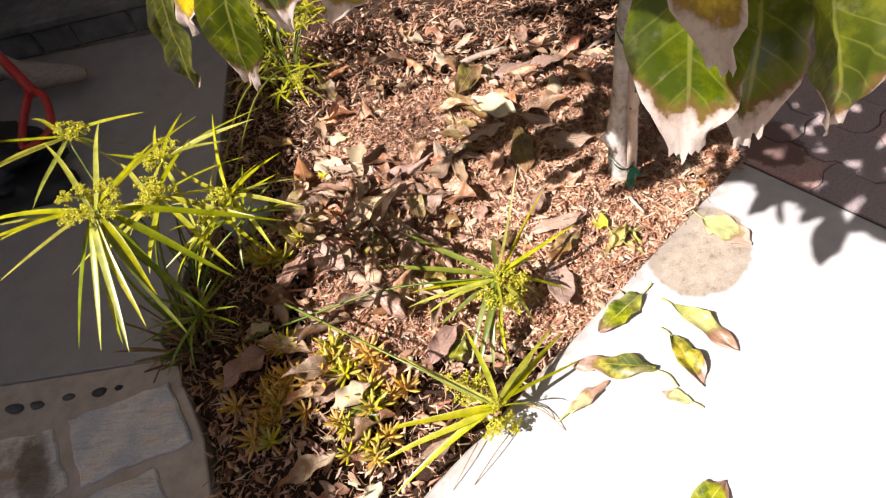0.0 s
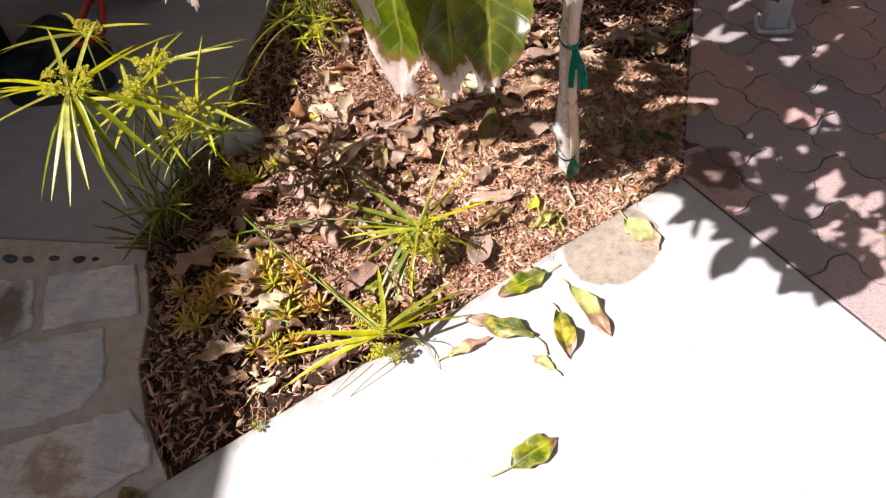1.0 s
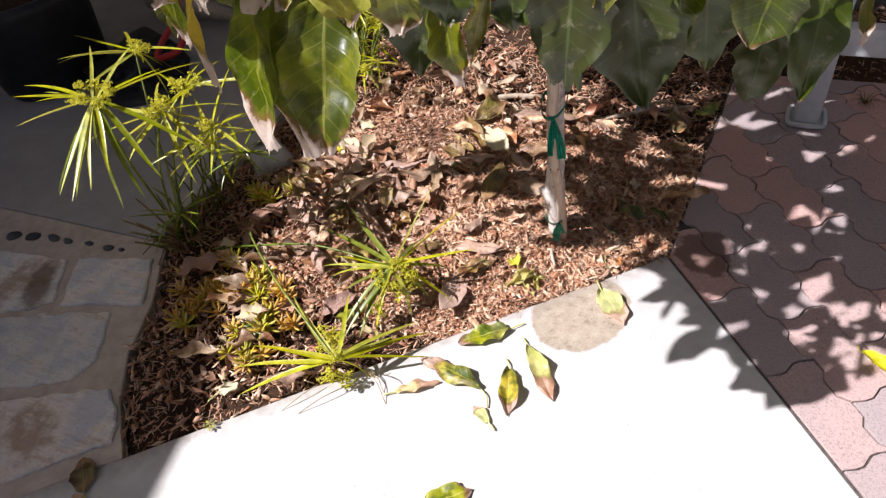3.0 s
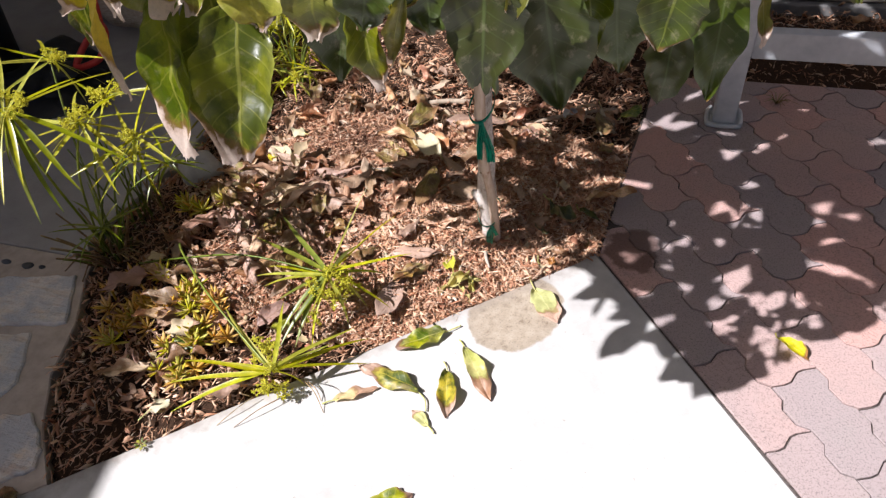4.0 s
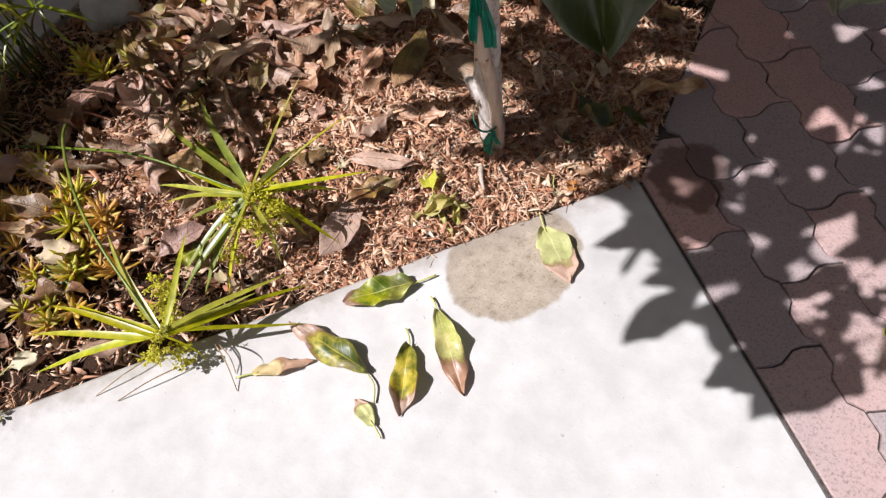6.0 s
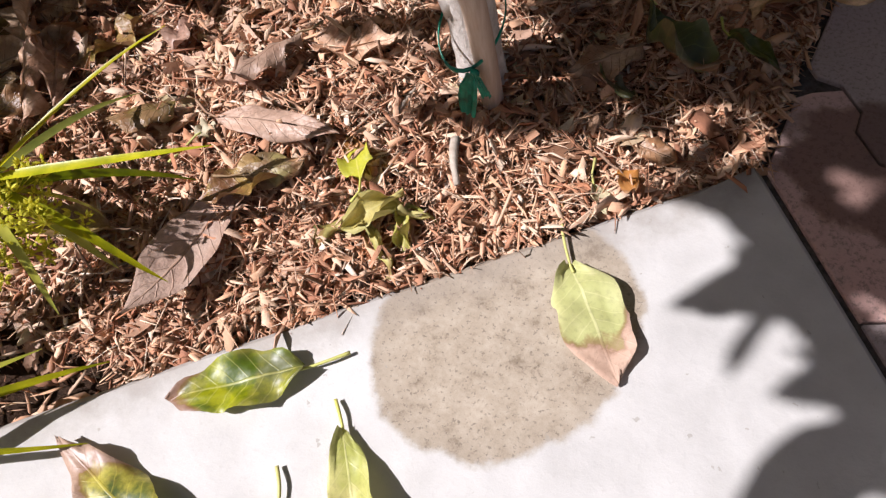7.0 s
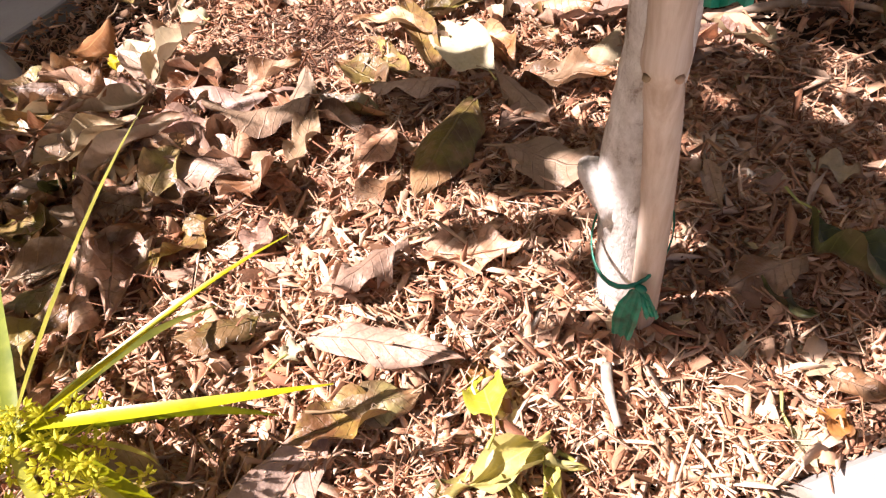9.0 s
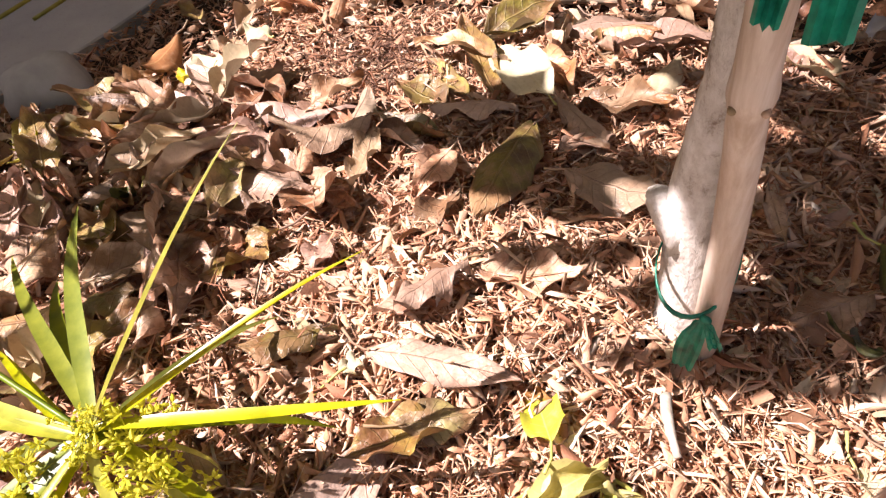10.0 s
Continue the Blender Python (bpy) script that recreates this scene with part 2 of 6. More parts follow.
def flagstone_material():
    s = Shade("pale_flagstone", 0.75, 0.35)
    p, r = s.world_pos(), s.each()
    q = s.shifted(p, s.math("MULTIPLY", r, 9.0))
    layers = s.noise(s.scaled(q, (0.6, 3.4, 1.0)), 11, 7, 0.68)
    base = s.ramp(layers, (0.24, (0.42, 0.32, 0.22)), (0.38, (0.70, 0.61, 0.49)), (0.52, (0.74, 0.70, 0.64)), (0.66, (0.62, 0.52, 0.42)), (0.78, (0.42, 0.29, 0.18)))
    base = s.vary(base, r, 0.015, 0.25, 0.16)
    rust = s.noise(p, 4.5, 6, 0.65)
    base = s.mix(s.math("MULTIPLY", s.step(rust, 0.54, 0.66), 0.75), base, (0.36, 0.22, 0.125))
    base = s.mix(s.math("MULTIPLY", s.math("SUBTRACT", 1.0, s.step(rust, 0.42, 0.55)), 0.62), base, (0.46, 0.50, 0.56))
    x, y, z = s.split(p)
    dx, dy = s.math("SUBTRACT", x, -0.865), s.math("SUBTRACT", y, 0.755)
    far = s.math("SQRT", s.math("ADD", s.math("POWER", s.math("ADD", s.math("MULTIPLY", dx, 1.6), s.math("MULTIPLY", dy, 0.9)), 2.0), s.math("POWER", s.math("MULTIPLY", dy, 0.75), 2.0)))
    earth = s.math("SUBTRACT", 1.0, s.step(s.math("ADD", far, s.math("MULTIPLY_ADD", s.noise(p, 14, 5, 0.65), 0.16, -0.08)), 0.04, 0.10))
    base = s.mix(s.math("MULTIPLY", earth, 0.8), base, (0.15, 0.095, 0.05))
    base = s.mix(s.math("MULTIPLY", s.step(s.noise(p, 120, 4, 0.7), 0.5, 0.75), 0.35), base, (0.22, 0.2, 0.18))
    s.colour(base)
    s.bump(s.math("ADD", layers, s.math("MULTIPLY", s.noise(p, 60, 5, 0.7), 0.5)), 0.9, 0.010)
    return s.mat


def block_wall_material():
    s = Shade("beige_block", 0.9, 0.2)
    p = s.world_pos()
    base = s.ramp(s.noise(p, 18, 5), (0.3, (0.32, 0.27, 0.225)), (0.7, (0.42, 0.36, 0.305)))
    base = s.mix(s.math("MULTIPLY", s.step(s.noise(p, 90, 4, 0.7), 0.5, 0.75), 0.35), base, (0.3, 0.25, 0.2))
    s.colour(base)
    s.bump(s.noise(p, 110, 5, 0.7), 0.5, 0.003)
    return s.mat


def bark_material():
    s = Shade("pale_smooth_bark", 0.85, 0.2)
    p = s.coords("Object")
    n = s.noise(s.scaled(p, (1, 1, 0.7)), 60, 6, 0.7)
    base = s.ramp(n, (0.33, (0.24, 0.18, 0.14)), (0.43, (0.50, 0.44, 0.385)), (0.62, (0.68, 0.63, 0.58)))
    base = s.mix(s.math("MULTIPLY", s.step(s.noise(p, 140, 4, 0.7), 0.56, 0.7), 0.5), base, (0.26, 0.19, 0.14))
    s.colour(base)
    s.bump(s.math("ADD", n, s.noise(s.scaled(p, (1, 1, 0.5)), 150, 4, 0.7)), 0.7, 0.003)
    return s.mat


def stake_material():
    s = Shade("peeled_pole_wood", 0.75, 0.3)
    p = s.coords("Object")
    g = s.noise(s.scaled(p, (1, 1, 0.06)), 130, 5, 0.65)
    base = s.ramp(g, (0.3, (0.37, 0.265, 0.19)), (0.55, (0.50, 0.385, 0.30)), (0.75, (0.58, 0.47, 0.39)))
    base = s.mix(s.math("MULTIPLY", s.step(s.noise(p, 26, 4), 0.5, 0.75), 0.4), base, (0.52, 0.45, 0.38))
    s.colour(base)
    s.bump(g, 0.4, 0.0015)
    return s.mat


CONCRETE, PATIO, PAVER = concrete_slab_material(), patio_material(), paver_material()
SOIL = soil_material("dark_earth", (0.022, 0.012, 0.008), (0.10, 0.055, 0.032), 230.0)
GROUND = soil_material("dry_ground", (0.20, 0.16, 0.12), (0.33, 0.27, 0.21), 8.0)
SAND = soil_material("joint_sand", (0.05, 0.04, 0.036), (0.17, 0.14, 0.125), 120.0)
CHIP = chip_material()
LITTER = litter_material()
FLAG, BLOCK, BARK, POLE = flagstone_material(), block_wall_material(), bark_material(), stake_material()
MORTAR = plain_material("grey_mortar", (0.40, 0.33, 0.27), (0.57, 0.495, 0.42), 22, 0.9, 0.2, 0.5)
STEP = plain_material("dark_stone_step", (0.13, 0.125, 0.12), (0.24, 0.23, 0.22), 14, 0.85, 0.25, 0.5)
PLASTER = plain_material("house_plaster", (0.66, 0.62, 0.56), (0.76, 0.72, 0.66), 9, 0.9, 0.2, 0.3)
WHITE = plain_material("worn_white_paint", (0.42, 0.44, 0.46), (0.60, 0.61, 0.62), 18, 0.55, 0.4, 0.12)
PEBBLE = plain_material("dark_pebble", (0.035, 0.038, 0.045), (0.085, 0.085, 0.09), 40, 0.45, 0.5, 0.15, vary=0.5)
ROCK = plain_material("grey_cobble", (0.30, 0.29, 0.275), (0.46, 0.445, 0.425), 22, 0.8, 0.3, 0.4)
TAPE = plain_material("green_plastic_tape", (0.0, 0.085, 0.05), (0.004, 0.34, 0.205), 75, 0.35, 0.5, 0.1, lucent=0.25)
BLACK = plain_material("black_plastic", (0.008, 0.008, 0.009), (0.02, 0.02, 0.021), 25, 0.5, 0.4, 0.2)
RED = plain_material("red_plastic", (0.42, 0.022, 0.018), (0.55, 0.04, 0.03), 25, 0.4, 0.5, 0.1)
DRIFT = plain_material("bleached_wood", (0.32, 0.26, 0.20), (0.50, 0.43, 0.35), 30, 0.85, 0.2, 0.4, stretch=(1, 6, 6))
STICK = plain_material("dry_stick", (0.36, 0.25, 0.17), (0.58, 0.46, 0.35), 60, 0.85, 0.2, 0.4, vary=0.2)
SEDGE = plain_material("sedge_green", (0.23, 0.245, 0.010), (0.50, 0.465, 0.030), 40, 0.33, 0.5, 0.1, lucent=0.35, vary=0.25)
SEDGE_DEEP = plain_material("deep_sedge_green", (0.10, 0.135, 0.010), (0.25, 0.27, 0.022), 40, 0.33, 0.5, 0.1, lucent=0.3, vary=0.2)
SEDGE_STEM = plain_material("sedge_stem", (0.09, 0.13, 0.015), (0.20, 0.24, 0.03), 40, 0.4, 0.5, 0.1, lucent=0.15, vary=0.2)
SEDGE_DRY = plain_material("dry_sedge", (0.17, 0.10, 0.045), (0.38, 0.26, 0.13), 40, 0.8, 0.2, 0.2, vary=0.3)
BLOOM = plain_material("sedge_flower", (0.60, 0.58, 0.035), (0.84, 0.78, 0.11), 120, 0.7, 0.3, 0.2, lucent=0.5)
SEDUM_A = plain_material("yellow_green_succulent", (0.42, 0.40, 0.025), (0.68, 0.60, 0.08), 70, 0.45, 0.45, 0.1, lucent=0.4, vary=0.25)
SEDUM_B = plain_material("orange_dry_succulent", (0.52, 0.32, 0.045), (0.78, 0.52, 0.14), 70, 0.5, 0.4, 0.1, lucent=0.4, vary=0.25)
ROOT = plain_material("fine_rootlets", (0.07, 0.032, 0.02), (0.26, 0.14, 0.09), 90, 0.85, 0.2, 0.3)
STALK = plain_material("leaf_stalk", (0.42, 0.42, 0.10), (0.56, 0.52, 0.18), 60, 0.5, 0.4, 0.1, vary=0.2)
STALK_DRY = plain_material("dry_leaf_stalk", (0.24, 0.15, 0.09), (0.38, 0.26, 0.16), 60, 0.7, 0.3, 0.1, vary=0.2)
PALE_TIP, PINK_TIP = (0.80, 0.69, 0.60), (0.64, 0.48, 0.385)
LEAF = {
    "hang": leaf_material("green_avocado_leaf", (0.050, 0.078, 0.005), (0.125, 0.160, 0.008), (0.26, 0.30, 0.05), PALE_TIP, PINK_TIP, 1.02, 0.42, 0.34),
    "hang_tip": leaf_material("scorched_avocado_leaf", (0.060, 0.080, 0.004), (0.165, 0.180, 0.007), (0.34, 0.34, 0.06), PALE_TIP, PINK_TIP, 0.93, 0.42, 0.34, patchy=True),
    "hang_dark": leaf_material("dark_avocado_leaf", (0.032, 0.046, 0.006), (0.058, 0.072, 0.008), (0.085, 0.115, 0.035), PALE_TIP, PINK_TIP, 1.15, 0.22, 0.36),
    "hang_yellow": leaf_material("yellow_avocado_leaf", (0.60, 0.48, 0.005), (0.78, 0.62, 0.010), (0.74, 0.62, 0.10), PALE_TIP, PINK_TIP, 0.66, 0.5, 0.42),
    "hang_burnt": leaf_material("burnt_avocado_leaf", (0.10, 0.115, 0.010), (0.18, 0.175, 0.014), (0.28, 0.28, 0.05), PALE_TIP, PINK_TIP, 0.82, 0.32, 0.42, patchy=True),
    "hang_yellow_green": leaf_material("yellowing_avocado_leaf", (0.24, 0.26, 0.006), (0.42, 0.38, 0.010), (0.52, 0.48, 0.09), PALE_TIP, PINK_TIP, 0.95, 0.5, 0.36, patchy=True),
    "pink": leaf_material("pinkish_dry_leaf", (0.31, 0.180, 0.115), (0.47, 0.315, 0.220), (0.34, 0.205, 0.135), (0.34, 0.17, 0.095), (0.22, 0.11, 0.065), 1.08, 0.10, 0.45, blotch=0.25, spread=0.28, relief=0.7),
    "tan": leaf_material("tan_dry_leaf", (0.42, 0.27, 0.185), (0.58, 0.42, 0.315), (0.36, 0.22, 0.14), (0.34, 0.17, 0.095), (0.22, 0.11, 0.065), 1.08, 0.10, 0.5, blotch=0.15, spread=0.15, relief=0.7),
    "cream": leaf_material("pale_cream_leaf", (0.48, 0.42, 0.25), (0.60, 0.54, 0.36), (0.56, 0.47, 0.27), (0.56, 0.42, 0.28), (0.48, 0.33, 0.21), 1.1, 0.15, 0.5, blotch=0.1, spread=0.12),
    "green": leaf_material("fallen_green_leaf", (0.045, 0.055, 0.012), (0.10, 0.105, 0.022), (0.26, 0.25, 0.07), (0.30, 0.19, 0.11), (0.20, 0.11, 0.06), 1.0, 0.12, 0.4, blotch=0.35),
    "slab": leaf_material("fallen_mottled_leaf", (0.075, 0.115, 0.008), (0.36, 0.36, 0.03), (0.58, 0.56, 0.16), (0.40, 0.27, 0.20), (0.20, 0.105, 0.065), 0.90, 0.2, 0.41, blotch=0.2, patchy=True),
    "slab_brown": leaf_material("fallen_browning_leaf", (0.055, 0.085, 0.006), (0.44, 0.38, 0.015), (0.60, 0.50, 0.08), (0.62, 0.45, 0.34), (0.22, 0.10, 0.055), 0.66, 0.2, 0.42, blotch=0.3, patchy=True),
    # pale green holds this leaf's sunlit sheen as colour; its brown end is withered
    "slab_half": leaf_material("fallen_withering_sheen_leaf", (0.38, 0.40, 0.12), (0.56, 0.55, 0.22), (0.66, 0.63, 0.28), (0.50, 0.30, 0.18), (0.22, 0.10, 0.055), 0.60, 0.2, 0.40, blotch=0.15, patchy=True),
    "slab_pale": leaf_material("fallen_pale_leaf", (0.50, 0.50, 0.17), (0.62, 0.59, 0.25), (0.70, 0.67, 0.34), (0.62, 0.44, 0.33), (0.50, 0.32, 0.23), 0.74, 0.2, 0.5),
    "slab_dry": leaf_material("fallen_tan_leaf", (0.50, 0.37, 0.14), (0.60, 0.45, 0.22), (0.62, 0.5, 0.2), (0.52, 0.34, 0.23), (0.40, 0.24, 0.15), 0.55, 0.2, 0.6),
    "dry": leaf_material("dry_brown_leaf", (0.29, 0.148, 0.076), (0.59, 0.405, 0.27), (0.44, 0.28, 0.18), (0.21, 0.09, 0.04), (0.50, 0.26, 0.11), 1.0, 0.12, 0.43, blotch=0.45, spread=0.55, relief=0.8, patchy=True),
    "curl": leaf_material("curled_brown_leaf", (0.28, 0.13, 0.06), (0.60, 0.37, 0.22), (0.38, 0.22, 0.12), (0.40, 0.18, 0.06), (0.17, 0.08, 0.045), 0.9, 0.12, 0.43, blotch=0.5, spread=0.55, relief=0.8, patchy=True),
    "olive": leaf_material("olive_brown_leaf", (0.15, 0.082, 0.036), (0.30, 0.225, 0.065), (0.30, 0.22, 0.08), (0.42, 0.26, 0.12), (0.22, 0.11, 0.055), 0.86, 0.12, 0.43, blotch=0.55, spread=0.4, relief=0.8, patchy=True),
    "pale": leaf_material("bleached_leaf", (0.40, 0.30, 0.18), (0.56, 0.45, 0.30), (0.55, 0.44, 0.25), (0.50, 0.34, 0.25), (0.40, 0.26, 0.17), 0.9, 0.15, 0.65, blotch=0.2),
    "orange": leaf_material("orange_leaf", (0.40, 0.19, 0.06), (0.50, 0.27, 0.10), (0.5, 0.3, 0.12), (0.32, 0.15, 0.07), (0.42, 0.23, 0.10), 0.9, 0.15, 0.6, blotch=0.3),
    "yellow": leaf_material("fallen_yellow_leaf", (0.50, 0.46, 0.02), (0.62, 0.55, 0.04), (0.66, 0.6, 0.15), (0.45, 0.2, 0.05), (0.40, 0.2, 0.07), 0.85, 0.3, 0.5),
    "crumple": leaf_material("wilted_green_leaf", (0.40, 0.37, 0.06), (0.60, 0.54, 0.20), (0.6, 0.55, 0.25), (0.52, 0.42, 0.22), (0.25, 0.2, 0.04), 0.95, 0.25, 0.5, blotch=0.35),
}
LEAF["fresh"] = LEAF["slab"]


# ---- mesh helpers ----


def mesh(name, verts, faces, material, uvs=None, smooth=False):
    me = bpy.data.meshes.new(name)
    me.from_pydata([tuple(v) for v in verts], [], faces)
    me.materials.append(material)
    if uvs is not None:
        layer = me.uv_layers.new(name="UVMap")
        for loop in me.loops:
            layer.data[loop.index].uv = uvs[loop.vertex_index]
    if smooth:
        me.polygons.foreach_set("use_smooth", [True] * len(me.polygons))
    me.update()
    return me


def part(name, data, parent=None, label=""):
    """One mesh object, under a thing or part where parent is given."""
    ob = new(name, data)
    if parent is not None:
        ob.parent = parent
    return tagged(ob, label)


def empty(name, m, label, category, group="", kind=""):
    ob = new(name)
    ob.matrix_world = m
    ob.empty_display_size = 0.05
    return tagged(ob, label, category, group, kind)


def tube(points, radii, sides=8, cap=True, bumps=0.0, seed=0):
    """A round tube through points; returns verts and faces."""
    pts = [Vector(p) for p in points]
    r0 = random.Random(seed)
    verts, faces = [], []
    ref = Vector((0.31, 0.95, 0.05))
    for i, p in enumerate(pts):
        d = (pts[min(i + 1, len(pts) - 1)] - pts[max(i - 1, 0)]).normalized()
        a = d.cross(ref if abs(d.dot(ref)) < 0.95 else Vector((1, 0, 0))).normalized()
        b = d.cross(a)
        for k in range(sides):
            w = 2 * math.pi * k / sides
            r = radii[i] * (1 + bumps * (r0.random() - 0.5))
            verts.append(p + r * (math.cos(w) * a + math.sin(w) * b))
    n = len(pts)
    for i in range(n - 1):
        for k in range(sides):
            k2 = (k + 1) % sides
            faces.append((i * sides + k, i * sides + k2, (i + 1) * sides + k2, (i + 1) * sides + k))
    if cap:
        faces.append(tuple(range(sides - 1, -1, -1)))
        faces.append(tuple(range((n - 1) * sides, n * sides)))
    return verts, faces


def join(*sets):
    verts, faces = [], []
    for v, f in sets:
        o = len(verts)
        verts += v
        faces += [tuple(i + o for i in q) for q in f]
    return verts, faces


def smooth_path(points, steps=6):
    """A Catmull-Rom curve through points."""
    p = [Vector(q) for q in points]
    p = [2 * p[0] - p[1]] + p + [2 * p[-1] - p[-2]]
    out = []
    for i in range(1, len(p) - 2):
        for k in range(steps):
            t = k / steps
            a, b, c, d = p[i - 1:i + 3]
            out.append(0.5 * (2 * b + (c - a) * t + (2 * a - 5 * b + 4 * c - d) * t * t + (3 * b - a - 3 * c + d) * t ** 3))
    return out + [p[-2]]


def box(lo, hi, bev=0.004, seg=2):
    """A bevelled box as a bmesh result: verts and faces."""
    bm = bmesh.new()
    bmesh.ops.create_cube(bm, size=1.0)
    for v in bm.verts:
        v.co = Vector([(lo[i] + hi[i]) / 2 + v.co[i] * (hi[i] - lo[i]) for i in range(3)])
    if bev:
        bmesh.ops.bevel(bm, geom=list(bm.edges), offset=bev, segments=seg, profile=0.6, affect="EDGES")
    bm.verts.index_update()
    out = [v.co.copy() for v in bm.verts], [tuple(v.index for v in f.verts) for f in bm.faces]
    bm.free()
    return out


def prism(outline, z0, z1, bev=0.004):
    """A flat piece from an outline (counter-clockwise), with a small chamfer round its top."""
    n = len(outline)
    c = Vector((sum(p[0] for p in outline) / n, sum(p[1] for p in outline) / n))
    verts = []
    for z, inset in ((z0, 0.0), (z1 - bev, 0.0), (z1, bev)):
        for i in range(n):
            p = Vector(outline[i])
            if inset:
                a, b = Vector(outline[i - 1]), Vector(outline[(i + 1) % n])
                t = (b - a)
                p = p + Vector((-t.y, t.x)).normalized() * inset
            verts.append((p.x, p.y, z))
    faces = []
    for k in (0, 1):
        for i in range(n):
            j = (i + 1) % n
            faces.append((k * n + i, k * n + j, (k + 1) * n + j, (k + 1) * n + i))
    faces.append(tuple(range(2 * n, 3 * n)))
    return verts, faces


def clip(poly, px, py, nx, ny):
    """The part of a polygon on the side of (px, py) to which (nx, ny) points."""
    out = []
    for i in range(len(poly)):
        a, b = poly[i - 1], poly[i]
        da = (a[0] - px) * nx + (a[1] - py) * ny
        db = (b[0] - px) * nx + (b[1] - py) * ny
        if (da < 0) != (db < 0):
            t = da / (da - db)
            out.append((a[0] + t * (b[0] - a[0]), a[1] + t * (b[1] - a[1])))
        if db >= 0:
            out.append(b)
    return out


def area(poly):
    return 0.5 * sum(poly[i - 1][0] * poly[i][1] - poly[i][0] * poly[i - 1][1] for i in range(len(poly)))


def inside(poly, x, y):
    hit = False
    for i in range(len(poly)):
        (x0, y0), (x1, y1) = poly[i - 1], poly[i]
        if (y0 > y) != (y1 > y) and x < x0 + (y - y0) / (y1 - y0) * (x1 - x0):
            hit = not hit
    return hit


def edge_distance(poly, x, y):
    best = 9.0
    for i in range(len(poly)):
        (x0, y0), (x1, y1) = poly[i - 1], poly[i]
        dx, dy = x1 - x0, y1 - y0
        t = max(0.0, min(1.0, ((x - x0) * dx + (y - y0) * dy) / (dx * dx + dy * dy)))
        best = min(best, math.hypot(x - x0 - t * dx, y - y0 - t * dy))
    return best


# ---- plan ----
CORNER = Vector((0.75, 1.30))                       # the slab's corner between bed and pavers
TO_LEFT = Vector((-0.746, -0.666))                  # along the slab's edge by the bed
ALONG = Vector((0.624, -0.781))                     # along the slab's edge by the pavers
ACROSS = Vector((0.781, 0.624))                     # square to it, over the pavers
BED = [(0.75, 1.30), (-0.25, 0.405), (-0.36, 0.52), (-0.44, 0.64), (-0.49, 0.79), (-0.57, 0.93), (-0.655, 1.07),
       (-0.633, 1.28), (-0.61, 1.54), (-0.644, 1.85), (-0.71, 2.36), (-0.75, 2.75), (3.2, 2.75), (3.2, 2.20), (0.828, 2.185)]


def bed_height(x, y):
    """The top of the mulch: a low mound that dips to the edges."""
    if not inside(BED, x, y):
        return -0.06
    d = edge_distance(BED, x, y)
    rise = min(1.0, d / 0.30)
    heap = 0.012 * math.exp(-((x - 0.48) ** 2 + (y - 1.26) ** 2) / 0.02)
    return -0.014 + heap + 0.042 * rise * rise * (3 - 2 * rise) + 0.012 * noise.noise((x * 7, y * 7, 0.3)) + 0.006 * noise.noise((x * 23, y * 23, 1.7))


